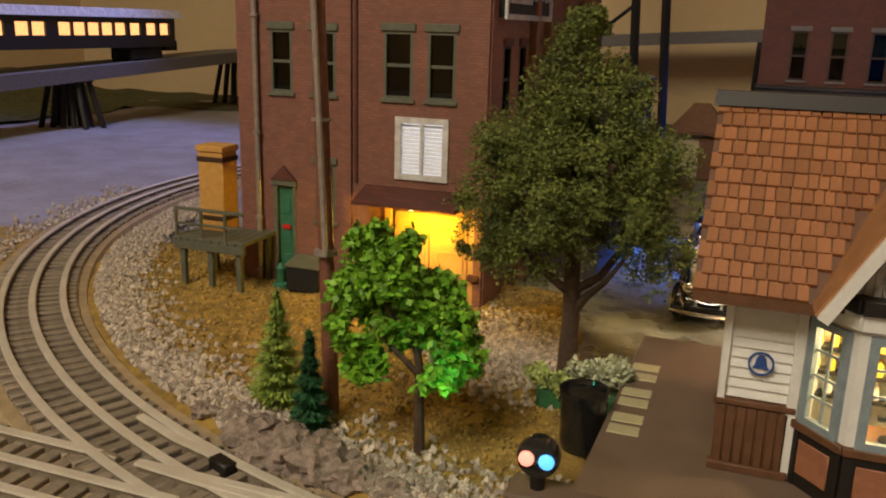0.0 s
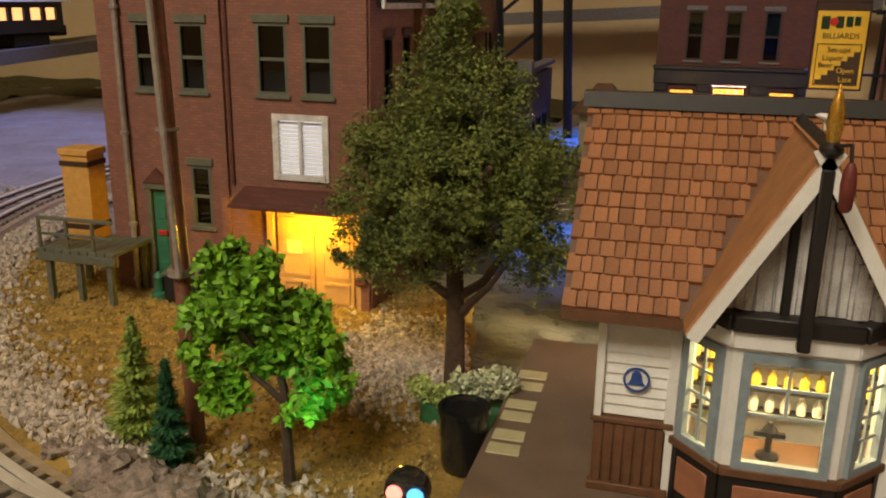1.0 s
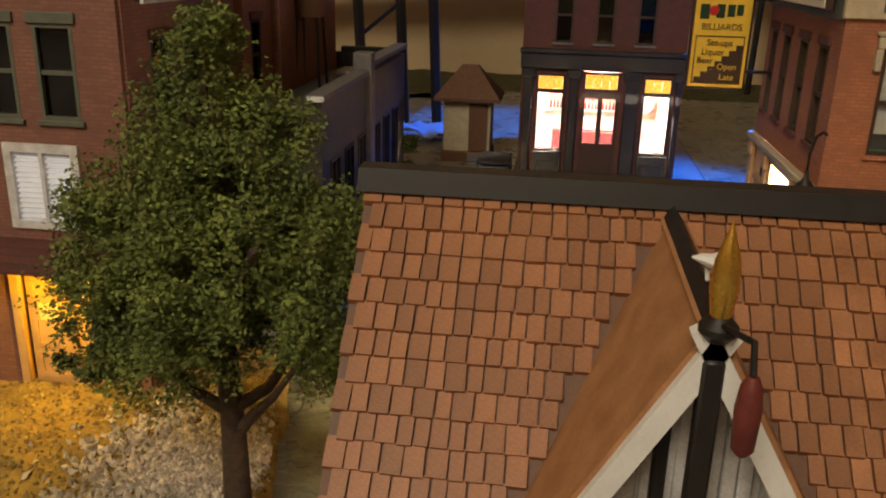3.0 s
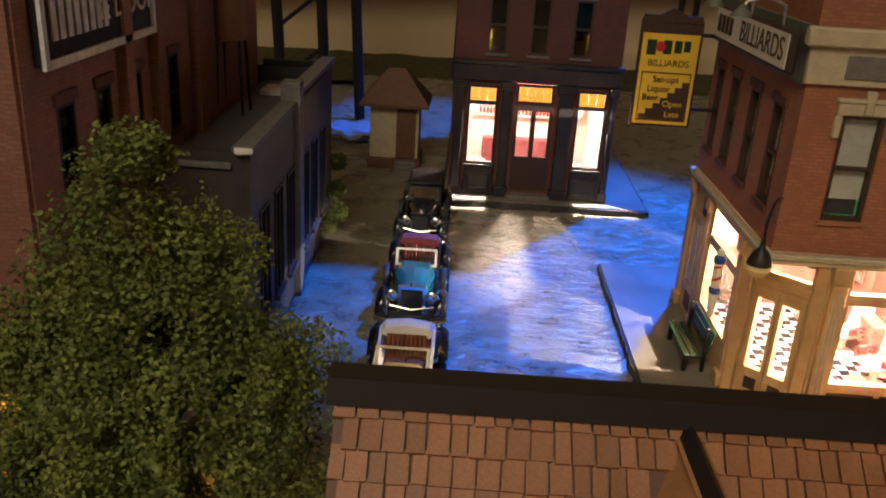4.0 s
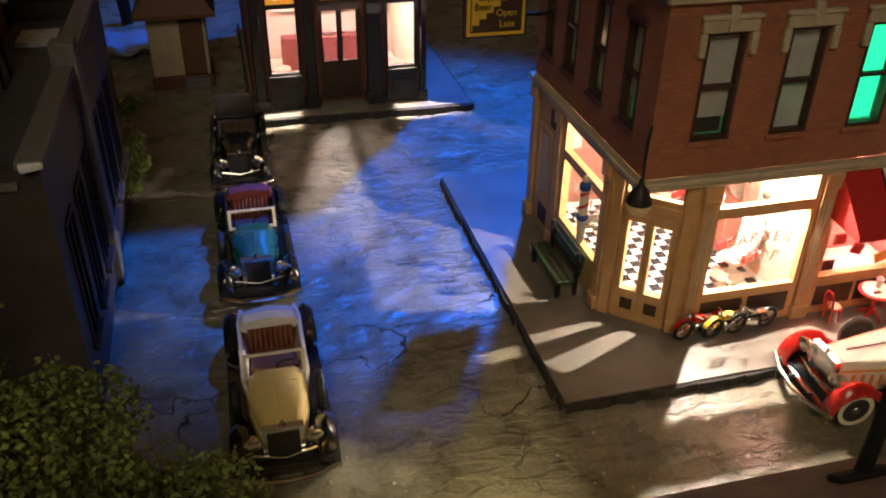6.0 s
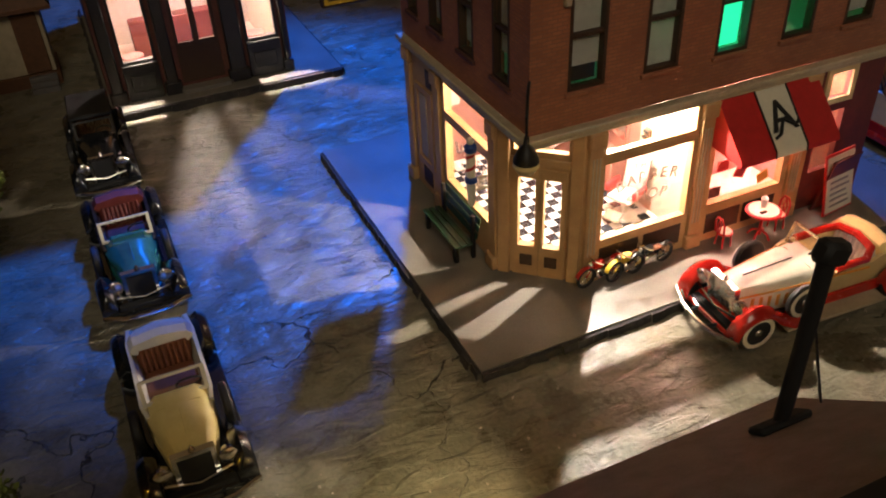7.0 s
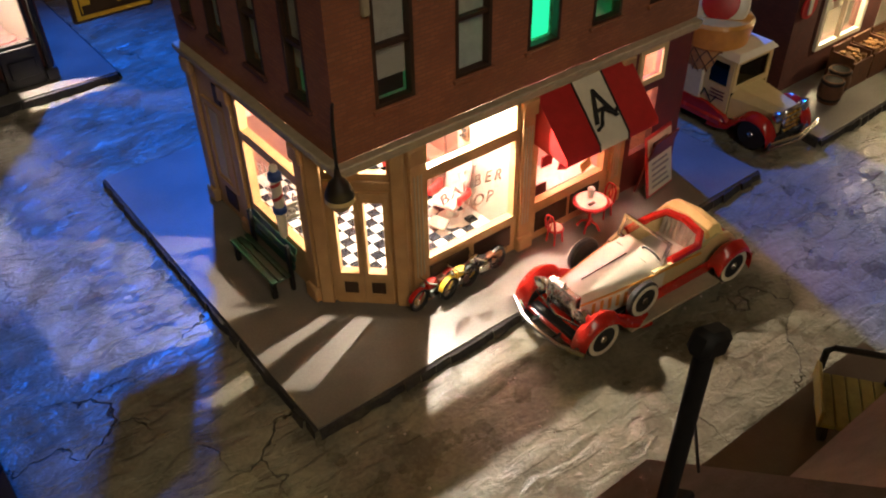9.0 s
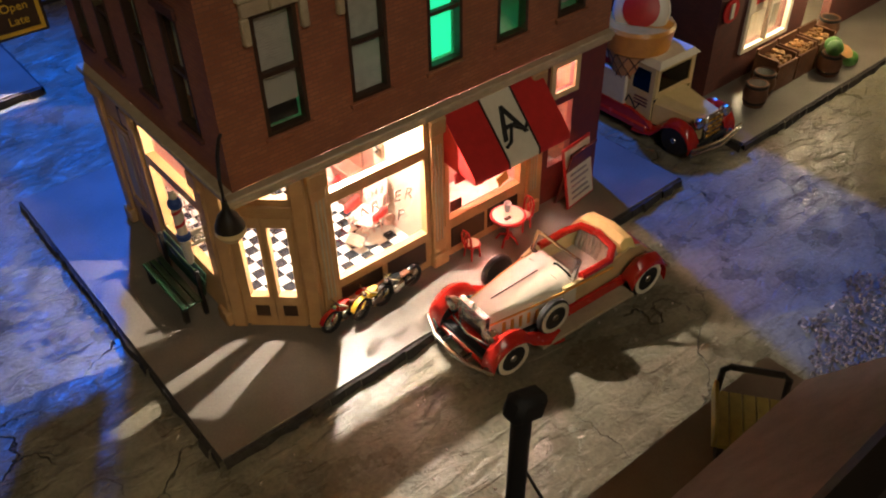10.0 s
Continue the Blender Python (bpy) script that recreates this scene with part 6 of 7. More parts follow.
    part("front_apron", Build().prism([(3.6 * k, 0.55), (5.3 * k, 0.55), (5.3 * k, 0.72), (4.7 * k, 1.0), (3.6 * k, 1.0)], "y", -bw - 0.03, bw + 0.03), wing, ob)
    # screen, wheel and seats
    sc = part("windscreen", wall(Build().at(ws * k, 0, 2.5, 0, -20, 0), "y", -0.06, 0.06, -bw * 0.98, bw * 0.98, 0, 1.1, [(-bw * 0.86, 0.14, bw * 0.86, 0.98)]), "chrome" if wing == "red" else ("iron" if top else "ivory"), ob, "framed windscreen")
    part("pane", Build().at(ws * k, 0, 2.5, 0, -20, 0).box(-0.01, -bw * 0.86, 0.14, 0.01, bw * 0.86, 0.98), "glass", sc).visible_shadow = False
    st = part("steering_wheel", Build().at(0.75 * k + sb, bw * 0.45, 2.6, 0, -60).loft([[((0.5 + 0.05 * math.cos(b)) * math.cos(a), (0.5 + 0.05 * math.cos(b)) * math.sin(a), 0.05 * math.sin(b)) for b in (math.pi / 3 * j for j in range(6))] for a in (2 * math.pi * q / 18 for q in range(19))], caps=False), "dark", ob)
    part("seat_base", Build().box(-1.8 * k + sb, -bw + 0.2, 1.15, -0.2 * k + sb, bw - 0.2, 1.75, 0.15), seat, ob)
    back = part("seat_back", Build().at(-1.8 * k + sb, 0, 1.3, 0, -14).box(-0.35, -bw + 0.2, 0, 0, bw - 0.2, 1.55, 0.15), seat, ob)
    n = 9
    for j in range(n):
        yy = -bw + 0.3 + (2 * bw - 0.6) * (j + 0.5) / n
        part("tuft", Build().at(-1.76 * k + sb, yy, 1.5, 0, -14).box(0, -(bw - 0.3) / n * 0.85, 0, 0.14, (bw - 0.3) / n * 0.85, 1.25, 0.08), seat, back)
    fx = -2.25 * k + sb
    part("folded_top", Build().loft([[(px, -bw - 0.1, z0 - 0.35), (px, -bw * 0.85, z0 + 0.05), (px - 0.1, 0, z0 + 0.15), (px, bw * 0.85, z0 + 0.05), (px, bw + 0.1, z0 - 0.35), (px, bw * 0.8, z0 - 0.5), (px, -bw * 0.8, z0 - 0.5)] for px, z0 in ((fx + 0.1, 2.95), (fx - 0.25, 3.12), (fx - 0.7, 3.0))]), fold, ob, "folded canvas top")
    if wing == "red":
        for s in (-1, 1):
            part("sill", Build().box(-3.2 * k, s * (bw + 0.06) - 0.1, 0.66, 2.2 * k, s * (bw + 0.06) + 0.1, 1.25, 0.06), "red", ob, "red lower body sill")
            part("stripe", Build().tube([(gx, s * bw * 0.58, 1.98), ((hx + gx) / 2, s * (bw * 0.80 + 0.01), 2.1), (hx, s * (bw + 0.0), 2.22), (ws * k, s * (bw + 0.08), 2.3), (-1.5 * k + sb, s * (bw + 0.13), 2.2)], 0.06, 5), "orange", ob, "orange coachline")
        part("cockpit_rail", Build().tube([(ws * k - 0.5, -bw + 0.08, 2.5), (-1.4 * k + sb, -bw + 0.05, 2.55), (-1.95 * k + sb, -bw * 0.7, 2.8), (-2.1 * k + sb, 0, 2.9), (-1.95 * k + sb, bw * 0.7, 2.8), (-1.4 * k + sb, bw - 0.05, 2.55), (ws * k - 0.5, bw - 0.08, 2.5)], 0.2, 8), "red", ob, "red padded cockpit rail")
    if top:
        part("hood_canopy", Build().box(-3.2 * k, -bw - 0.1, 3.7, 1.2 * k, bw + 0.1, 3.95, 0.1), "dark", ob, "raised black canvas top")
        for s in (-1, 1):
            for xx in (-2.8 * k, 1.1 * k):
                part("hood_post", Build().tube([(xx, s * bw, 2.3), (xx, s * bw, 3.8)], 0.06, 6), "dark", ob)
    return ob


motor_car("cream_roadster", -0.45, 61.2, 0, -90, "cream open roadster with black wings and brown tufted seat", 11.6, 4.3, "ivory", "blackgloss", "creamyellow", "leather", False, fold="white")
motor_car("teal_roadster", -0.65, 74.0, 0, -90, "teal and black open roadster with maroon seats", 11.6, 4.2, "blackgloss", "blackgloss", "teal", "maroon", False, fold="maroon")
motor_car("black_tourer", -0.9, 86.6, 0, -91, "black vintage tourer with raised canvas top", 10.6, 3.9, "blackgloss", "blackgloss", "blackgloss", "leather", False, fold="dark", top=True)
motor_car("red_cream_roadster", 28.3, 55.7, 0, 177, "cream and red open roadster with whitewall tyres and chrome trim", 12.2, 4.7, "cream", "red", "ivory", "seatwhite", True, fold="creamyellow", ws=0.15)


# ---- ice-cream truck ----
def cone_truck():
    ob = thing("ice_cream_truck", 44.9, 63.6, 0.0, "cream and red ice-cream pickup truck carrying a giant cone", "truck", rz=-91)
    h, r = 2.2, 0.95
    part("chassis", Build().box(-6.5, -1.4, 0.6, 4.8, 1.4, 1.0, 0.05), "dark", ob)
    part("bed_side", Build().box(-6.5, 1.75, 1.1, -0.4, 2.0, 3.5, 0.08), "ivory", ob)
    part("bed_side", Build().box(-6.5, -2.0, 1.1, -0.4, -1.75, 3.5, 0.08), "ivory", ob)
    part("bed_floor", Build().box(-6.5, -1.75, 1.0, -0.4, 1.75, 1.3), "cream", ob)
    for s in (-1, 1):
        part("cab_side", wall(Build(), "x", s * 1.75 - 0.08, s * 1.75 + 0.08, -0.4, 1.5, 1.1, 4.6, [(-0.1, 2.9, 1.2, 4.3)]), "cream", ob)
        part("door_pane", Build().box(-0.1, s * 1.75 - 0.015, 2.9, 1.2, s * 1.75 + 0.015, 4.3), "darkglass", ob)
        part("scroll", Build().at(0.1, s * 1.86, 2.0).tube([(-0.5, 0, -0.2), (-0.3, 0, 0.3), (0, 0, 0), (0.3, 0, -0.4), (0.6, 0, 0.1)], 0.05, 5), "dark", ob, "dark painted scroll")
        for k in range(3):
            part("bar", Build().box(0.2, s * 1.84, 2.0 + k * 0.22, 1.2, s * 1.87, 2.08 + k * 0.22), "maroon", ob)
        ya, yb = sorted((s * 1.2, s * h))
        fender(ob, 3.6, r + 0.22, ya, yb, r + 0.02, -5, 150, [(2.0, 0.95), (1.3, 0.75), (0.6, 0.7)], "red")
        part("skirt", Build().box(-6.6, s * 1.5, 0.5, 1.6, s * 2.2, 1.0, 0.12).prism([(-6.6, 0.9), (1.9, 0.9), (1.5, 1.25), (0.2, 1.6), (-6.6, 1.7)], "y", *sorted((s * 1.72, s * 2.08))), "red", ob, "deep red valance")
        wheel(ob, 3.6, s * (h - 0.3), r, r, 0.42, False, s)
        wheel(ob, -4.2, s * (h - 0.3), r, r, 0.42, False, s)
        part("headlight", Build().at(4.5, s * 1.2, 2.2, 0, 90).lathe([(0.05, -0.35), (0.25, -0.2), (0.36, 0.05), (0.38, 0.18), (0.3, 0.24), (0.02, 0.28)], 14), "chrome", ob)
    part("cab_front", wall(Build(), "y", 1.4, 1.56, -1.67, 1.67, 2.6, 4.6, [(-1.4, 2.95, 1.4, 4.3)]), "cream", ob)
    part("cab_back", wall(Build(), "y", -0.5, -0.36, -1.67, 1.67, 1.1, 4.6, [(-0.8, 3.1, 0.8, 4.2)]), "cream", ob)
    part("windscreen", Build().box(1.46, -1.4, 2.95, 1.49, 1.4, 4.3), "darkglass", ob)
    part("roof", Build().loft([[(-0.6, -1.85, 4.6), (-0.6, 1.85, 4.6), (-0.5, 1.5, 4.95), (-0.5, -1.5, 4.95)], [(1.75, -1.85, 4.6), (1.75, 1.85, 4.6), (1.5, 1.5, 4.95), (1.5, -1.5, 4.95)]]), "ivory", ob, "white cab roof")
    part("bonnet", Build().loft([[(1.5, -1.6, 1.0), (1.5, -1.6, 2.3), (1.5, -1.0, 2.75), (1.5, 1.0, 2.75), (1.5, 1.6, 2.3), (1.5, 1.6, 1.0)], [(4.5, -0.85, 1.0), (4.5, -0.85, 2.1), (4.5, -0.55, 2.45), (4.5, 0.55, 2.45), (4.5, 0.85, 2.1), (4.5, 0.85, 1.0)]]), "cream", ob)
    gr = part("grille", Build().box(4.5, -0.8, 0.9, 4.75, 0.8, 2.5, 0.1), "chrome", ob)
    for k in range(4):
        part("grille_bar", Build().box(4.72, -0.7, 1.1 + k * 0.34, 4.82, 0.7, 1.25 + k * 0.34, 0.03), "gold", gr)
    part("front_bumper", Build().tube([(5.1, -2.3, 0.75), (5.45, 0, 0.7), (5.1, 2.3, 0.75)], 0.12, 8), "chrome", ob)
    part("front_bumper", Build().tube([(5.1, -2.3, 1.05), (5.45, 0, 1.0), (5.1, 2.3, 1.05)], 0.09, 8), "chrome", ob)
    cx, cy, cz = -1.0, -0.7, 1.9
    cn = part("cone", Build().at(cx, cy, cz).lathe([(0.9, 0), (1.75, 2.9)], 28), "cone", ob, "giant waffle cone")
    for s in (-1, 1):
        for k in range(14):
            pts = []
            for j in range(7):
                t = j / 6
                a = 2 * math.pi * k / 14 + s * t * 1.1
                rr = 0.9 + 0.85 * t + 0.02
                pts.append((cx + rr * math.cos(a), cy + rr * math.sin(a), cz + 2.9 * t))
            part("waffle_line", Build().tube(pts, 0.035, 4), "brown", cn)
    part("collar", Build().at(cx, cy, 4.8).lathe([(1.6, 0), (1.9, 0.12), (2.1, 1.4), (1.95, 1.6), (1.4, 1.65)], 30), "orange", cn, "orange cone collar")
    part("scoop", Build().at(cx, cy, 7.0, 60, 0, 35).lathe([(0.4, -0.7), (1.4, -0.5), (1.65, 0.0), (1.55, 0.3), (1.3, 0.42), (0.1, 0.44)], 28), "ivory", cn, "white round sign above the cone")
    part("red_disc", Build().at(cx, cy, 7.0, 60, 0, 35).lathe([(1.05, 0.44), (1.05, 0.52), (0.95, 0.56), (0.05, 0.58)], 26), "redpaint", cn, "red centre disc")


cone_truck()


# ---- signs on the corner shop ----
def hanging_sign():
    ob = thing("hanging_sign", 13.1, 73.75, 11.95, "yellow hanging billiards sign with stepped brown panel", "sign")
    part("board", Build().box(-1.75, 0, 0, 1.75, 0.35, 5.9, 0.06), "signbrown", ob)
    f = part("face", Build().box(-1.6, -0.05, 0.15, 1.6, 0.0, 5.3), "yellow", ob, "yellow sign face")
    part("crest", Build().prism([(-1.75, 5.9), (1.75, 5.9), (1.6, 6.3), (0.8, 6.3), (0, 6.7), (-0.8, 6.3), (-1.6, 6.3)], "y", 0.0, 0.35), "signbrown", ob)
    part("border", wall(Build(), "x", -0.09, -0.05, -1.42, 1.42, 0.35, 3.15, [(-1.36, 0.41, 1.36, 3.09)]), "signbrown", f)
    n = 7
    b = Build()
    for k in range(n):
        b.box(-1.3 + k * 2.66 / n, -0.085, 0.42, -1.3 + (k + 1) * 2.66 / n, -0.05, 0.42 + (k + 1) * 2.3 / n * 0.96)
    part("stepped_panel", b, "signbrown", f)
    for k, (xx, w) in enumerate(((-1.1, 0.45), (-0.2, 0.4), (0.4, 0.35), (0.9, 0.3))):
        part("name_bar", Build().at(xx, 0, 4.2 + k * 0.08).box(-w / 2, -0.1, -0.1, w / 2 + 0.08, -0.05, 0.75 - 0.08 * k, 0.03), "darkgreen", f)
    part("red_dot", Build().at(-0.55, -0.05, 4.6, 90).lathe([(0.28, 0), (0.28, 0.06)], 16), "redpaint", f)
    lettering("letters", "BILLIARDS", 0.52, "signbrown", f, pose(0, -0.0008, 0.0365))
    for w, xx, zz, m in (("Set-ups", 0.0, 2.75, "signbrown"), ("Liquor", -0.35, 2.2, "signbrown"), ("Beer", -0.75, 1.7, "signbrown"), ("Open", 0.55, 1.35, "yellow"), ("Late", 0.6, 0.75, "yellow")):
        lettering("letters", w, 0.5, m, f, pose(xx * CM, -0.0011, zz * CM))
    for z in (1.0, 5.2):
        part("bracket", Build().box(1.7, 0.1, z, 3.2, 0.25, z + 0.2, 0.03), "iron", ob)


hanging_sign()
bs = thing("billiards_board", 15.7, 67.9, 17.25, "long white billiards board on the side wall", "sign")
part("board", Build().box(-0.25, -6.0, 0, 0.1, 5.9, 1.75, 0.04), "signbrown", bs)
fc = part("face", Build().box(-0.3, -5.85, 0.12, -0.25, 5.75, 1.63), "ivory", bs, "white board face")
lettering("letters", "BILLIARDS", 1.45, "signbrown", fc, pose(-0.0031, -0.022, 0.0088, 0, 0, -90))
for k in range(4):
    part("name_bar", Build().box(-0.33, 2.5 + k * 0.72, 0.45, -0.3, 3.05 + k * 0.72, 1.35, 0.02), "signbrown", fc)
for y in (-3.2, 1.6):
    gl = part("gooseneck", Build().tube([(0.3, y, 1.7), (0.2, y, 2.6), (-0.6, y, 2.9), (-1.5, y, 2.7), (-1.7, y, 2.4)], 0.09, 8), "pipe", bs, "pale gooseneck lamp arm")
    part("lamp_shade", Build().at(-1.7, y, 2.0).lathe([(0.5, 0), (0.42, 0.2), (0.2, 0.4), (0.1, 0.55)], 14), "greygreen", gl, "green enamel shade")

# pendant lamp at the corner
pl_ = thing("pendant_lamp", 15.1, 59.4, 9.3, "dark bell-shaped pendant lamp at the shop corner", "lamp")
part("shade", Build().lathe([(0.55, 0), (0.53, 0.15), (0.36, 0.55), (0.14, 0.8), (0.1, 1.15)], 20), "iron", pl_)
part("globe", Build().lathe([(0.03, -0.6), (0.34, -0.5), (0.56, -0.18), (0.52, 0.08)], 18), "cream", pl_, "unlit cream glass globe")
part("rod", Build().tube([(0, 0, 1.1), (0, 0, 2.0), (0.3, 0.5, 2.6), (0.8, 1.3, 2.7), (1.15, 1.85, 2.5)], 0.07, 6), "iron", pl_)

# barber pole
bp_ = thing("barber_pole", 15.2, 64.9, 5.4, "red, white and blue striped barber pole on a cream bracket", "barber pole")
bp_.scale = (0.9, 0.9, 0.9)
part("bracket", Build().lathe([(0.12, -1.5), (0.2, -1.3), (0.26, -0.2), (0.3, 0.0)], 14).box(0.0, -0.08, -0.6, 1.0, 0.08, -0.45, 0.03).box(0.0, -0.08, 0.1, 1.0, 0.08, 0.25, 0.03), "ivory", bp_, "cream turned bracket")
scroll = [(0.62 + 0.34 * (1 - q / 22) * math.cos(q * 0.55), 0, -0.25 + 0.34 * (1 - q / 22) * math.sin(q * 0.55)) for q in range(20)]
part("scroll", Build().tube(scroll, 0.06, 6), "ivory", bp_, "cream iron scroll")
part("cap", Build().lathe([(0.26, 0), (0.34, 0.06), (0.34, 0.3), (0.26, 0.38)], 16), "navy", bp_)
part("cylinder", Build().lathe([(0.25, 0.36), (0.25, 1.9)], 18), "ivory", bp_, "white cylinder")
rings = []
for j in range(23):
    a0 = radians(j * 30)
    rings.append([(rr * math.cos(a0 + da), rr * math.sin(a0 + da), 0.42 + j * 0.063) for da, rr in ((-0.8, 0.24), (-0.75, 0.27), (0, 0.28), (0.75, 0.27), (0.8, 0.24))])
part("stripe", Build().loft(rings), "redpaint", bp_)
part("cap", Build().lathe([(0.28, 1.86), (0.34, 1.94), (0.33, 2.2), (0.2, 2.34)], 16), "navy", bp_)
part("ball", Build().ball(0, 0, 2.5, 0.22), "ivory", bp_)


def bench(x, y, rz):
    ob = thing("bench", x, y, 0.45, "dark green slatted street bench against the wall", "bench", rz=rz)
    for k in range(3):
        part("seat_slat", Build().box(-2.1, -0.75 + k * 0.36, 1.0, 2.1, -0.45 + k * 0.36, 1.1, 0.03), "darkgreen", ob)
    for k in range(3):
        part("back_slat", Build().at(0, 0.42 + k * 0.08, 1.25 + k * 0.42, -12).box(-2.1, 0, 0, 2.1, 0.09, 0.36, 0.03), "darkgreen", ob)
    for xx in (-1.8, 1.8):
        part("leg", Build().box(xx - 0.12, -0.7, 0, xx + 0.12, -0.45, 1.0, 0.03).box(xx - 0.12, 0.3, 0, xx + 0.12, 0.5, 2.6, 0.03).box(xx - 0.12, -0.7, 0.85, xx + 0.12, 0.4, 1.0, 0.03), "iron", ob)


bench(15.1, 67.3, -90)


def motorcycle(x, y, rz, paint, label):
    ob = thing("motorcycle", x, y, 0.45, label, "motorcycle", "motorcycles by the shop", rz)
    for xx in (-0.95, 0.95):
        w = part("wheel", Build().at(xx, 0, 0.58, 90).loft([[((0.5 + 0.09 * math.cos(b)) * math.cos(a), (0.5 + 0.09 * math.cos(b)) * math.sin(a), 0.09 * math.sin(b)) for b in (math.pi / 3 * j for j in range(6))] for a in (2 * math.pi * q / 20 for q in range(21))], caps=False), "tyre", ob)
        b = Build()
        for k in range(6):
            a = math.pi * k / 6
            b.at(xx, 0, 0.58, 90).tube([(-0.45 * math.cos(a), -0.45 * math.sin(a), 0), (0.45 * math.cos(a), 0.45 * math.sin(a), 0)], 0.02, 4)
        part("spokes", b, "chrome", w)
        part("fender", Build().at(xx, 0, 0.58).loft([[(0.64 * math.cos(a), v, 0.64 * math.sin(a) + h) for v, h in ((-0.13, 0), (0, 0.05), (0.13, 0), (0, -0.02))] for a in (radians(20 + 14 * q) for q in range(11))]), paint, ob)
    part("engine", Build().box(-0.35, -0.2, 0.35, 0.4, 0.2, 0.85, 0.08), "chrome", ob)
    part("tank", Build().loft([[(xx, -w, 1.05), (xx, -w * 0.8, 1.3), (xx, w * 0.8, 1.3), (xx, w, 1.05), (xx, 0, 0.95)] for xx, w in ((-0.1, 0.12), (0.2, 0.26), (0.55, 0.18))]), paint, ob)
    part("seat", Build().box(-0.75, -0.2, 1.0, -0.15, 0.2, 1.15, 0.07), "leather", ob)
    part("frame", Build().tube([(-0.95, 0, 0.58), (-0.4, 0, 1.0), (0.5, 0, 1.1), (0.95, 0, 0.58)], 0.05, 6).tube([(-0.95, 0.12, 0.5), (0.3, 0.15, 0.4)], 0.05, 6), paint, ob)
    part("handlebar", Build().tube([(0.35, -0.55, 1.45), (0.6, -0.3, 1.55), (0.62, 0.3, 1.55), (0.35, 0.55, 1.45)], 0.04, 6), "chrome", ob)
    part("headlight", Build().ball(0.72, 0, 1.35, 0.15), "chrome", ob)


motorcycle(20.2, 60.75, 188, "red", "small red motorcycle leaning by the window")
motorcycle(21.7, 60.6, 192, "yellow", "small yellow motorcycle leaning by the window")
motorcycle(23.0, 60.6, 186, "blackgloss", "small black motorcycle with pale seat by the window")


def bistro():
    t = thing("cafe_table", 29.6, 60.1, 0.45, "round white cafe table with red rim and legs", "table")
    part("top", Build().lathe([(0.86, 1.55), (0.92, 1.6), (0.92, 1.68), (0.86, 1.72)], 26), "redpaint", t, "red table rim")
    part("cloth", Build().lathe([(0.78, 1.72), (0.78, 1.74)], 26), "ivory", t, "white table surface")
    part("stem", Build().lathe([(0.1, 0.2), (0.08, 0.9), (0.12, 1.55)], 10), "redpaint", t)
    for k in range(4):
        a = math.pi / 2 * k + 0.4
        part("leg", Build().tube([(0, 0, 0.5), (0.4 * math.cos(a), 0.4 * math.sin(a), 0.35), (0.6 * math.cos(a), 0.6 * math.sin(a), 0)], 0.06, 6), "redpaint", t)
    j = thing("milkshake_glass", 29.75, 60.3, 2.19, "small white milkshake glass on the table", "glass")
    part("cup", Build().lathe([(0.13, 0), (0.17, 0.4), (0.2, 0.5), (0.1, 0.62)], 12), "white", j)
    s = thing("sandwich_plate", 29.3, 59.8, 2.19, "small brown snack on a plate", "food")
    part("plate", Build().lathe([(0.1, 0), (0.26, 0.05)], 14), "white", s)
    part("snack", Build().box(-0.2, -0.1, 0.03, 0.2, 0.1, 0.14, 0.04), "brown", s)
    for x, y, rz in ((27.5, 60.4, 0), (31.0, 60.4, 180)):
        c = thing("cafe_chair", x, y, 0.45, "little red wire cafe chair with white seat", "chair", "chairs at the cafe table", rz)
        c.scale = (0.8, 0.8, 0.8)
        part("seat", Build().lathe([(0.5, 0.95), (0.55, 1.0), (0.5, 1.08)], 20), "redpaint", c)
        part("cushion", Build().lathe([(0.45, 1.08), (0.4, 1.15), (0.1, 1.17)], 20), "ivory", c, "white seat cushion")
        for k in range(4):
            a = math.pi / 2 * k + math.pi / 4
            part("leg", Build().tube([(0.4 * math.cos(a), 0.4 * math.sin(a), 1.0), (0.5 * math.cos(a), 0.5 * math.sin(a), 0)], 0.06, 6), "redpaint", c)
        part("backrest", Build().tube([(-0.4, -0.4, 1.0), (-0.5, -0.42, 1.8), (-0.52, -0.2, 2.2), (-0.52, 0.2, 2.2), (-0.5, 0.42, 1.8), (-0.4, 0.4, 1.0)], 0.07, 6).tube([(-0.45, 0, 1.0), (-0.52, 0.15, 1.6), (-0.52, 0, 2.1), (-0.52, -0.15, 1.6), (-0.45, 0, 1.0)], 0.05, 6), "redpaint", c)


bistro()

# menu board
mb = thing("menu_board", 34.9, 60.0, 0.45, "standing cream menu board with red edges", "sign", rz=8)
part("panel", Build().at(0, 0, 0, -10).box(-1.2, -0.06, 0.1, 1.2, 0.06, 3.6, 0.03), "redpaint", mb)
f = part("face", Build().at(0, 0, 0, -10).box(-1.08, -0.1, 0.25, 1.08, -0.06, 3.45), "ivory", mb, "cream menu face")
part("stand", Build().at(0, 0.9, 0, 14).box(-1.1, -0.05, 0.1, 1.1, 0.05, 3.5), "maroon", mb)
part("heading_bar", Build().at(0, 0, 0, -10).box(-0.7, -0.13, 2.85, 0.7, -0.1, 3.15, 0.02), "signbrown", f)
part("emblem", Build().at(0, 0, 0, -10).box(-0.16, -0.13, 2.4, 0.16, -0.1, 2.62, 0.02), "signbrown", f)
for k in range(5):
    part("line_bar", Build().at(0, 0, 0, -10).box(-0.8, -0.13, 0.55 + k * 0.34, 0.75 - 0.12 * (k % 3), -0.1, 0.66 + k * 0.34), "pipe", f)

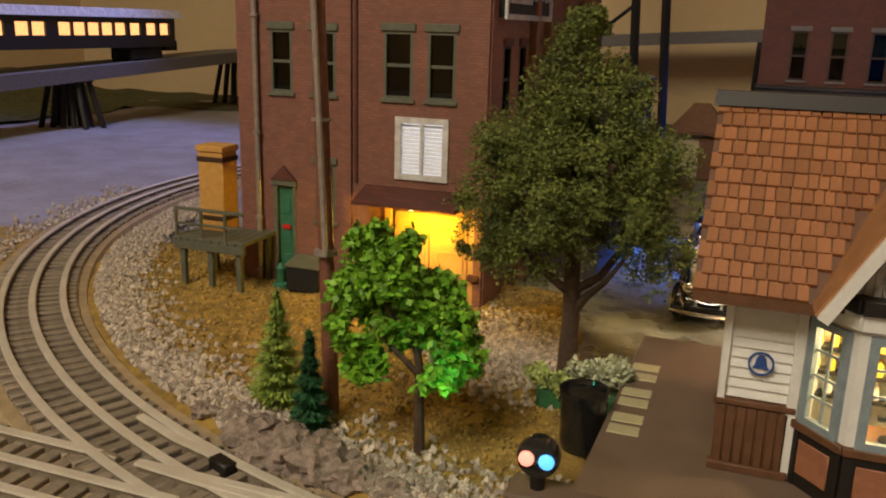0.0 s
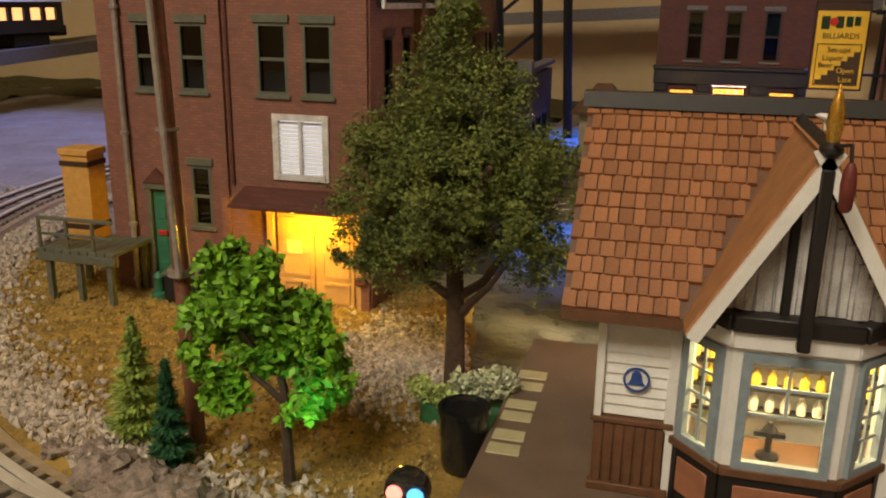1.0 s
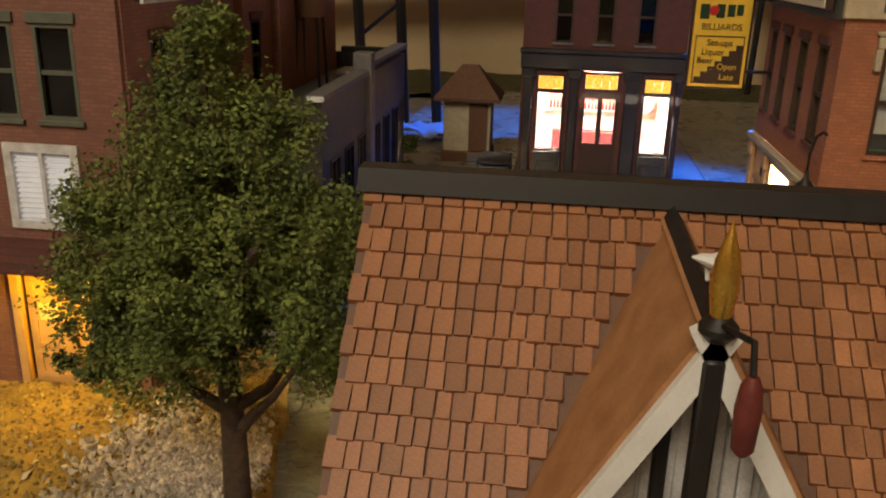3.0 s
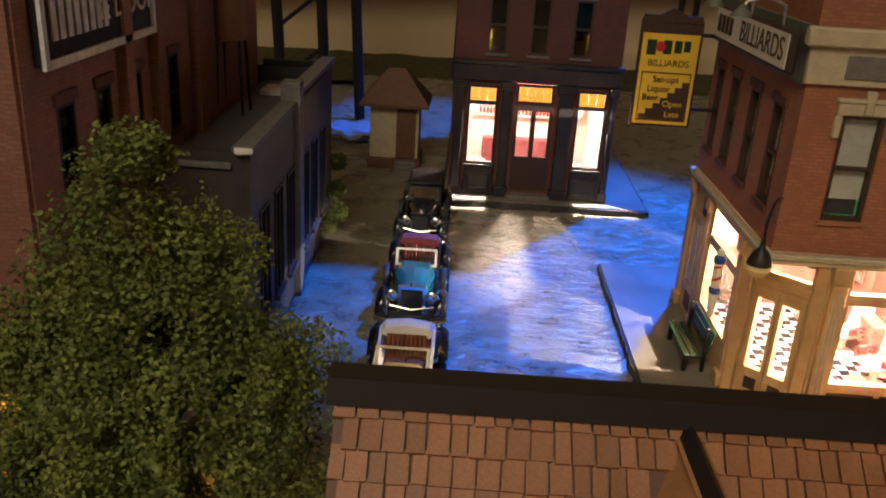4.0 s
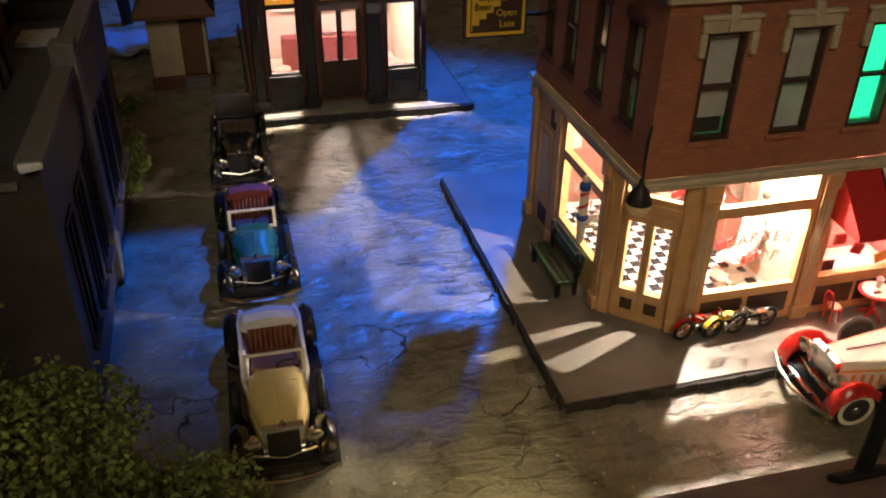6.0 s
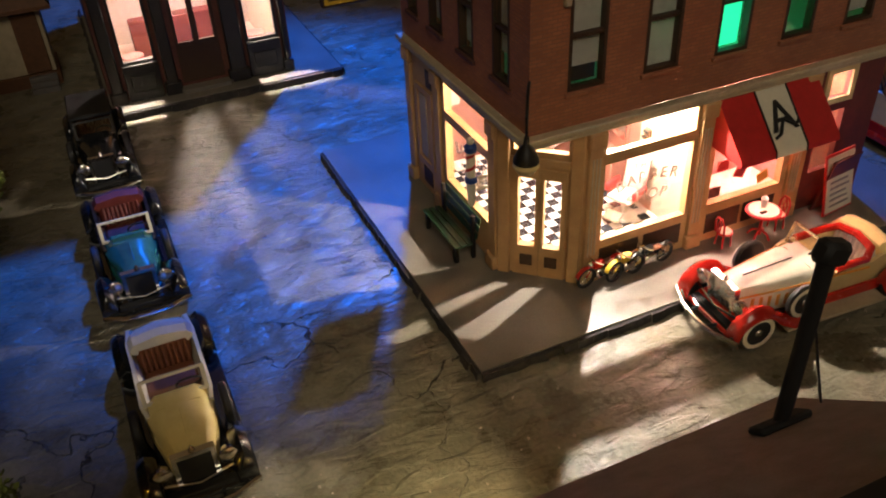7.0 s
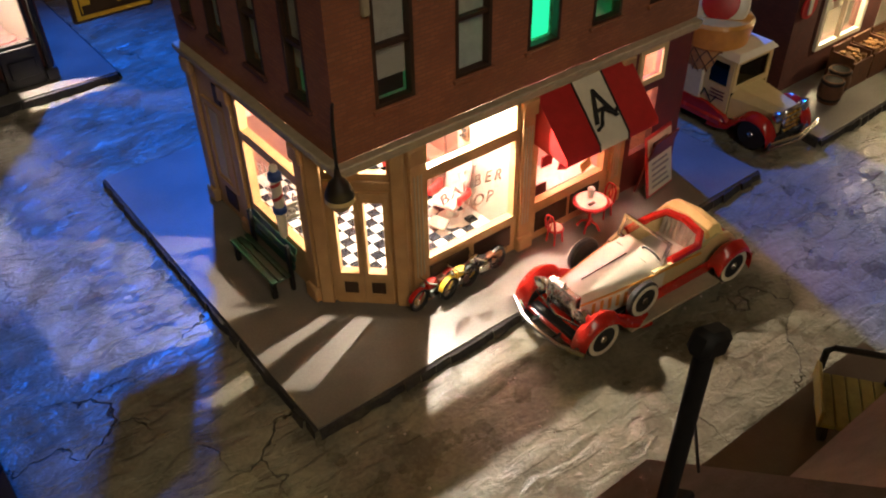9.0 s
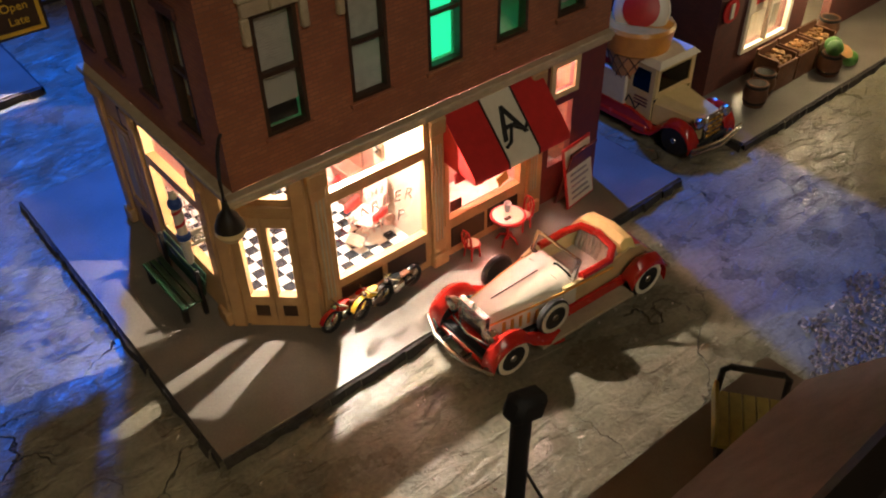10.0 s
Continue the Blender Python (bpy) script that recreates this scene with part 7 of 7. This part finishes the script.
# striped awning
aw = thing("awning", 29.3, 61.0, 0, "red awning with a cream stripe and black letter", "awning")
sec = [(0.1, 8.75), (-2.1, 6.4), (-2.15, 6.1), (-2.05, 6.1), (-2.0, 6.35), (0.1, 8.6)]
for x0, x1, m in ((-3.0, -0.95, "redpaint"), (-0.95, 0.95, "ivory"), (0.95, 3.0, "redpaint")):
    part("stripe", Build().prism(sec, "x", x0, x1), m, aw, "cream canvas stripe" if m == "ivory" else "red canvas stripe")
for x in (-0.95, 0.95):
    part("piping", Build().tube([(x, 0.08, 8.79), (x, -2.12, 6.44), (x, -2.18, 6.1)], 0.05, 5), "dark", aw)
for x in (-3.0, 2.94):
    part("cheek", Build().prism([(0.1, 8.6), (-2.05, 6.3), (-2.05, 6.1), (0.1, 6.3)], "x", x, x + 0.06), "redpaint", aw)
lettering("letter", "A", 2.3, "dark", aw, pose(0, -0.0108, 0.0762, -46.9), "black letter on the stripe", 0.03)
part("letter_swash", Build().tube([(-0.75, -1.75, 6.95), (-0.4, -1.65, 7.05), (0.0, -1.2, 7.55), (0.6, -1.5, 7.25), (0.85, -1.35, 7.4)], 0.09, 6), "dark", aw)

# produce barrels and melons before the grocer's shop
def barrel(x, y, h=1.5):
    ob = thing("barrel", x, y, 0.45, "dark wooden produce barrel with iron hoops", "barrel", "barrels before the grocer's")
    part("tub", Build().lathe([(0.62, 0), (0.78, h * 0.5), (0.64, h), (0.55, h), (0.55, h - 0.15)], 16), "brown", ob)
    for z in (0.2, h - 0.25):
        part("hoop", Build().at(0, 0, z).lathe([(0.68, 0), (0.72, 0.05), (0.72, 0.15), (0.68, 0.2)], 16), "iron", ob)
    return ob


for x, y in ((50.6, 59.9), (52.2, 60.4), (57.6, 59.0), (62.4, 62.0)):
    barrel(x, y)
rnd = random.Random(4)
for x, y in ((53.9, 60.8), (56.2, 60.8), (58.5, 60.8)):
    bx_ = thing("produce_bin", x, y, 0.45, "dark slatted produce bin heaped with produce", "crate", "produce bins before the grocer's")
    part("bin", wall(Build(), "x", -0.9, -0.75, -1.05, 1.05, 0, 1.7, []).box(-1.05, 0.75, 0, 1.05, 0.9, 2.3).box(-1.05, -0.75, 0, -0.9, 0.75, 2.0).box(0.9, -0.75, 0, 1.05, 0.75, 2.0).box(-0.9, -0.75, 0.9, 0.9, 0.75, 1.3), "brown", bx_)
    b = Build()
    for _ in range(40):
        b.ball(rnd.uniform(-0.75, 0.75), rnd.uniform(-0.6, 0.6), 1.55 + rnd.uniform(0, 0.3), rnd.uniform(0.16, 0.24), 6)
    part("filling", b, "fruit", bx_, "heaped orange and brown produce")
for x, y, z, m in ((57.5, 58.9, 2.3, "melon"), (58.0, 59.3, 2.25, "melon"), (59.4, 58.6, 1.05, "melon")):
    solid("melon", Build().ball(0, 0, 0, 0.55, 14), m, "round green melon on a barrel", "melon", x=x, y=y, z=z, group="melons")
solid("cut_melon", Build().at(0, 0, 0, 30).lathe([(0.05, -0.5), (0.4, -0.4), (0.6, 0), (0.55, 0.02), (0.05, 0.03)], 18), "fruit", "halved melon with orange-red flesh", "melon", x=57.9, y=58.4, z=2.2)


# ---- grocer's shop ----
def grocer():
    ob = thing("grocer_shop", 0, 0, 0, "dark wooden grocer's shop with a bright window", "building")
    shell(ob, 49.0, 78.0, 62.5, 82.0, 0.45, 18.0, "brickdark", {"s": [(52.2, 2.6, 57.0, 9.0), (59.5, 1.0, 63.0, 9.0)]})
    part("roof", Build().box(49.6, 63.1, 17, 77.4, 81.4, 17.4), "dark", ob)
    w = part("window_frame", wall(Build(), "x", 62.3, 62.6, 52.0, 57.2, 2.4, 9.2, [(52.3, 2.7, 54.5, 8.9), (54.7, 2.7, 56.9, 8.9)]), "ivory", ob, "cream window frame")
    part("pane", Build().box(52.3, 62.7, 2.7, 56.9, 62.73, 8.9), "glass", w).visible_shadow = False
    part("price_card", Build().box(53.0, 62.8, 4.6, 56.4, 62.9, 8.7), "ivory", ob, "white price card with red lines")
    for k in range(3):
        part("bar", Build().box(53.5, 62.76, 5.2 + k * 1.05, 56.0 - 0.3 * k, 62.8, 5.75 + k * 1.05), "redpaint", ob)
    part("interior", Build().box(49.7, 68.0, 0.5, 66, 68.2, 10).box(49.7, 63.1, 10, 66, 68, 10.2), "roomwall", ob)
    part("sign_disc", Build().at(49.9, 62.35, 6.0, 90).lathe([(0.75, 0), (0.75, 0.1)], 20), "redpaint", ob, "round red and white wall sign")
    part("sign_bottle", Build().at(49.9, 62.25, 6.0).box(-0.2, -0.1, -0.5, 0.2, 0, 0.5, 0.1), "ivory", ob)
    return ob


grocer()

# yellow handcart on the platform
hc = thing("baggage_cart", 26.3, 44.1, 2.1, "yellow wooden baggage cart with a black iron handle", "cart", rz=216)
for k in range(5):
    part("plank", Build().box(-1.7, -1.2 + k * 0.48, 1.0, 0.9, -0.76 + k * 0.48, 1.2, 0.03), "olive", hc)
part("side", Build().box(-1.7, -1.35, 1.0, 0.9, -1.2, 1.8, 0.03).box(-1.7, 1.2, 1.0, 0.9, 1.35, 1.8, 0.03), "olive", hc)
part("handle", Build().tube([(-1.6, -1.2, 1.1), (-1.7, -1.15, 2.3), (-1.7, -0.9, 2.5), (-1.7, 0.9, 2.5), (-1.7, 1.15, 2.3), (-1.6, 1.2, 1.1)], 0.13, 8), "iron", hc, "black hooped handle")
for s in (-1, 1):
    for xx in (-1.1, 0.4):
        part("wheel", Build().at(xx, s * 1.0, 0.5, 90).lathe([(0.5, -0.1), (0.5, 0.1), (0.2, 0.12)], 16), "iron", hc)

# small things on the depot gable
bd = solid("white_bird", Build().loft([[(x, w * math.cos(a), z + w * 0.7 * math.sin(a)) for a in (2 * math.pi * k / 10 for k in range(10))] for x, w, z in ((-0.55, 0.04, 0.35), (-0.3, 0.2, 0.3), (0.0, 0.3, 0.2), (0.3, 0.22, 0.35), (0.45, 0.16, 0.5), (0.6, 0.05, 0.5))]).tube([(-0.1, 0.05, 0.1), (-0.05, 0.05, -0.3)], 0.06, 6), "white", "small white plaster bird on the roof ridge", "figurine", x=6.35, y=33.3, z=14.62, rz=15)
bd.scale = (0.62, 0.62, 0.62)
rl = thing("red_lantern", 6.6, 30.9, 12.6, "long red glass lantern hung behind the finial", "lantern")
part("glass", Build().lathe([(0.08, 0.2), (0.16, 0.3), (0.19, 0.9), (0.15, 1.25), (0.08, 1.4)], 14), "maroon", rl)
part("hook", Build().tube([(0, 0, 1.4), (0, 0.2, 1.8), (-0.25, 1.2, 1.6)], 0.05, 6), "iron", rl)

# office things behind the bay windows
of = thing("office_shelf", 6.3, 36.7, 2.2, "bright office shelf with rows of small bottles", "shelf")
part("case", Build().box(-3.2, -0.1, 0, 3.2, 0.4, 6.6), "white", of)
for z in (2.5, 3.35, 4.2):
    part("shelf", Build().box(-3.2, -0.6, z, 3.2, -0.1, z + 0.14), "castiron", of, "dark narrow shelf")
    for k in range(13):
        part("bottle", Build().at(-2.95 + k * 0.49, -0.35, z + 0.14).lathe([(0.15, 0), (0.15, 0.36), (0.06, 0.48), (0.06, 0.6)], 8), "yellow" if z > 3 else "white", of)
ch = solid("phone_stand", Build().lathe([(0.35, 0), (0.35, 0.1), (0.1, 0.2), (0.1, 0.8), (0.25, 0.9), (0.08, 1.2)], 12).box(-0.45, -0.08, 0.7, 0.45, 0.08, 0.85), "dark", "dark candlestick telephone on the desk", "telephone", x=6.1, y=34.2, z=4.3)
solid("desk", Build().box(4.6, 33.6, 4.0, 8.0, 35.4, 4.3, 0.04).box(4.8, 33.9, 2.1, 5.0, 35.2, 4.0).box(7.6, 33.9, 2.1, 7.8, 35.2, 4.0), "brown", "brown desk inside the bay", "desk")

# outhouse and steps beyond the cars
oh = thing("outhouse", -4.8, 104.0, 0, "small cream wooden outhouse with dark hipped roof", "shed")
part("body", Build().box(-2.3, -1.8, 1.0, 2.3, 2.2, 6.2, 0.05), "cornice", oh)
part("base", Build().box(-2.5, -2.0, -0.2, 2.5, 2.4, 1.0, 0.06), "brown", oh)
part("door", Build().box(0.2, -1.98, 1.1, 2.0, -1.8, 5.7, 0.04), "brown", oh, "brown plank door")
part("roof", Build().loft([[(-3.2, -2.8, 6.0), (3.2, -2.8, 6.0), (3.2, 3.0, 6.0), (-3.2, 3.0, 6.0)], [(-3.2, -2.8, 6.3), (3.2, -2.8, 6.3), (3.2, 3.0, 6.3), (-3.2, 3.0, 6.3)], [(-0.8, -0.3, 9.2), (0.8, -0.3, 9.2), (0.8, 0.3, 9.2), (-0.8, 0.3, 9.2)]]), "brown", oh, "dark brown hipped roof")
for k in range(3):
    part("step", Build().box(0.2, -3.4 + k * 0.48, -0.2, 2.2, -2.95 + k * 0.48, 0.3 + k * 0.3, 0.04), "parapet", oh)
solid("shrub", leaves([(0, 0, 1.6, 0.8), (0.1, 1.6, 3.2, 0.9), (-0.1, -1.6, 1.2, 0.7), (0, 3.0, 5.0, 0.8), (0.1, 2.4, 1.2, 0.8)], 5000, 0.12, 31), "leafdark", "dark climbing shrub at the wall's foot", "shrub", x=-7.6, y=83.0, z=0, smooth=0)
solid("blue_tarpaulin", sheet(-3, 3, -2.5, 2.5, 0.5, lambda x, y: 1.0 + 0.9 * fbm(x, y, 2.2)), "bluegrey", "crumpled pale cloth heap", "cloth", x=-10.0, y=112, z=0, smooth=80)
tw = thing("trestle_tower", -15.0, 122.0, 0, "dark leaning lattice trestle tower", "tower")
for x0, x1 in ((-6.5, -9.5), (-1.5, -4.0), (2.5, -0.5)):
    part("leg", Build().tube([(x0 + 2, 0, -1), (x1 + 2, 0, 60)], 0.65, 6), "iron", tw)
for k in range(9):
    part("brace", Build().tube([(-4.6 - k * 0.3, 0, 4 + k * 6), (0.2 - k * 0.25, 0, 8 + k * 6)], 0.25, 5), "iron", tw)


# ---- viaduct and passenger train far behind ----
vd = thing("viaduct", 0, 0, 0, "long grey railway viaduct on dark timber trestles", "viaduct")
part("deck", Build().add([(-104, 40, 4.2), (-96, 40, 4.2), (-96, 156, 8.6), (-104, 156, 8.6), (-104, 40, 6.4), (-96, 40, 6.4), (-96, 156, 10.6), (-104, 156, 10.6)], [(0, 1, 2, 3), (4, 7, 6, 5), (0, 4, 5, 1), (1, 5, 6, 2), (2, 6, 7, 3), (3, 7, 4, 0)]), "parapet", vd)
part("deck", Build().loft([[(x, 156, z), (x, 163, z), (x, 163, z + 2.0), (x, 156, z + 2.0)] for x, z in ((-104, 8.6), (-15, 14.4), (120, 22.5))]), "parapet", vd)
for y in (75, 112, 158):
    zt = 4.6 + (y - 40) * 0.038
    tr_ = part("trestle", Build().box(-103.5, y - 1.5, zt - 0.7, -96.5, y + 1.5, zt), "iron", vd, "dark timber trestle")
    for dx in (-3.4, -1.6, 0, 1.6, 3.4):
        for dy in (-1.2, 1.2):
            part("post", Build().tube([(-100 + dx * 1.35, y + dy * 1.6, -1), (-100 + dx * 0.8, y + dy, zt - 0.5)], 0.45, 6), "iron", tr_)
for x in (-60, 1, 34, 70):
    zt = 14.4 + (x + 15) * (0.065 if x < -15 else 0.06)
    tr_ = part("trestle", Build().box(x - 1.4, 156.5, zt - 1.0, x + 1.4, 162.5, zt), "iron", vd, "dark timber trestle")
    for dx in (-1, 1):
        part("post", Build().tube([(x + dx * 1.4, 157, -1), (x + dx, 157, zt - 0.6)], 0.5, 6), "iron", tr_)
tn = thing("passenger_coach", -100, 108, 9.3, "dark passenger coach with warmly lit windows", "train coach", rz=0)
part("body", wall(Build(), "y", 2.4, 2.8, -34, 27, 2.4, 7.2, [(y, 4.4, y + 2.6, 6.3) for y in (-31, -27.5, -22, -19, -15.5, -12.5, -8, -5, 0.0, 3.0, 6.0, 9.0, 12.0, 15.5, 19.5, 23)]), "castiron", tn)
part("side", Build().box(-3, -34, 2.4, -2.6, 27, 7.2).box(-2.6, -34, 2.4, 2.4, -33.5, 7.2).box(-2.6, 26.5, 2.4, 2.4, 27, 7.2).box(-2.6, -33.5, 2.4, 2.4, 26.5, 2.8), "castiron", tn)
part("glow_panel", Build().box(1.9, -33, 4.2, 2.0, 26, 6.6), "trainglow", tn, "warm lit window blinds")
part("roof", Build().prism([(-3.2, 7.2), (3.2, 7.2), (2.6, 8.6), (-2.6, 8.6)], "y", -34.5, 29), "greywhite", tn, "pale curved roof")
for y in (-28, 20):
    part("truck", Build().box(-2.2, y - 4, 0.2, 2.4, y + 4, 2.4, 0.3), "dark", tn)
part("coupler", Build().box(-0.6, 27, 1.6, 0.6, 30.5, 3.4, 0.2), "dark", tn)

# checker tiles of the barber shop
fl_ = thing("shop_floor", 0, 0, 0, "black and white checker tiled barber shop floor", "floor", kind="structure")
part("screed", Build().prism([(16.6, 64.4), (19.4, 61.6), (25.95, 61.6), (25.95, 74.9), (16.6, 74.9)], "z", 0.46, 0.62), "tilewhite", fl_)
tb = Build().box(-0.3, -0.3, 0, 0.3, 0.3, 0.05, 0.015).mesh("tile")
tb.materials.append(M["tileblack"])
for i in range(16):
    for j in range(21):
        x, y = 16.9 + i * 0.6, 61.9 + j * 0.6
        if (i + j) % 2 or x + y < 81.4 or x > 25.6 or y > 74.5:
            continue
        t = new("tile", tb)
        t.parent = fl_
        t.matrix_world = pose(x * CM, y * CM, 0.6 * CM)


def barber_chair(x, y, rz):
    ob = thing("barber_chair", x, y, 0.65, "pink padded barber chair with white base", "chair", "barber chairs", rz)
    part("base", Build().lathe([(0.75, 0), (0.7, 0.15), (0.2, 0.3), (0.2, 1.1)], 18), "white", ob)
    part("seat", Build().box(-0.75, -0.75, 1.1, 0.75, 0.75, 1.5, 0.15), "pink", ob)
    part("backrest", Build().at(0.7, 0, 1.4, 0, 12).box(-0.15, -0.7, 0, 0.15, 0.7, 1.9, 0.12), "pink", ob)
    for s in (-1, 1):
        part("armrest", Build().box(-0.6, s * 0.85 - 0.12, 1.5, 0.6, s * 0.85 + 0.12, 2.0, 0.08), "redpaint", ob)
    part("footrest", Build().at(-0.9, 0, 0.5, 0, -25).box(-0.5, -0.5, 0, 0.2, 0.5, 0.12, 0.04), "chrome", ob)


for x, y in ((24.4, 64.9), (24.2, 68.6), (24.2, 72.4)):
    barber_chair(x, y, 20)
cn_ = thing("mirror_counter", 25.4, 70.7, 0.65, "long rose-brown counter below the wall mirrors", "counter")
part("counter", Build().box(-0.5, -3.6, 0, 0.55, 3.6, 2.4, 0.06), "rosewall", cn_)
part("backboard", Build().box(0.4, -3.6, 2.4, 0.55, 3.6, 6.8), "rosewall", cn_)
for y in (-2.2, 1.6):
    part("mirror", Build().box(0.3, y - 1.3, 3.2, 0.4, y + 1.3, 6.2, 0.04), "chrome", cn_)
wp = thing("wall_telephone", 25.98, 65.4, 4.6, "small dark wall telephone on the party wall", "telephone")
part("case", Build().box(-0.22, -0.22, 0, 0, 0.22, 0.8, 0.05), "brown", wp)
part("bell", Build().ball(-0.26, -0.1, 0.65, 0.09).ball(-0.26, 0.1, 0.65, 0.09), "dark", wp)
part("mouthpiece", Build().tube([(-0.2, 0, 0.35), (-0.45, 0, 0.4)], [0.05, 0.1], 8), "dark", wp)
pc = solid("wall_picture", Build().box(17.2, 74.6, 4.5, 19.2, 74.8, 7.0, 0.05), "pink", "pink framed picture on the back wall", "picture")

# ---- roof shingles, laid last ----
def gable_span(zz):
    """The part of the front slope that the gable covers, at a height."""
    t = (14.2 - zz) / (14.2 - 8.75)
    return 6.35 - 3.25 * t, 6.35 + 3.25 * t


rows, slope = 13, math.degrees(math.atan2(14.4 - 8.75, 38.4 - 33.5))
length = math.hypot(14.4 - 8.75, 38.4 - 33.5)
rnd = random.Random(17)
kinds = []
for w in (0.28, 0.34, 0.40):
    me = Build().add([(-w / 2, 0, 0.0), (w / 2, 0, 0.0), (w / 2, 0.03, 0.15), (-w / 2, 0.03, 0.15), (-w / 2, 0.66, 0.0), (w / 2, 0.66, 0.0), (w / 2, 0.66, 0.05), (-w / 2, 0.66, 0.05)],
                     [(0, 3, 2, 1), (4, 5, 6, 7), (0, 4, 7, 3), (1, 2, 6, 5), (3, 7, 6, 2)]).mesh("shingle", 0)
    me.materials.append(M["shingle"])
    kinds.append((w, me))
rest, count = Build(), 0
for r_ in range(rows):
    d = r_ * length / rows - 0.05
    yy, zz = 33.5 + d * math.cos(radians(slope)), 8.75 + d * math.sin(radians(slope))
    x = -0.3 + (0.2 if r_ % 2 else 0.0)
    while x < 24.2:
        w, me = rnd.choice(kinds)
        xc = x + w / 2
        a, c = gable_span(zz + 0.2)
        x += w + 0.045
        if a < xc < c:
            continue
        m = pose(xc, yy + rnd.uniform(-0.03, 0.03), zz + 0.02, slope, rnd.uniform(-1.5, 1.5), rnd.uniform(-1.2, 1.2))
        if xc < 9.5 and count < 300:
            t = new("shingle", me)
            t.parent = dep
            m.translation *= CM
            t.matrix_world = m
            count += 1
        else:
            rest.m = m
            rest.add([(-w / 2, 0, 0.0), (w / 2, 0, 0.0), (w / 2, 0.03, 0.15), (-w / 2, 0.03, 0.15), (-w / 2, 0.66, 0.0), (w / 2, 0.66, 0.0), (w / 2, 0.66, 0.05), (-w / 2, 0.66, 0.05)],
                     [(0, 3, 2, 1), (4, 5, 6, 7), (0, 4, 7, 3), (1, 2, 6, 5), (3, 7, 6, 2)])
tagged(part("shingle_field", rest, "shingle", dep, smooth=0), kind="stuff")
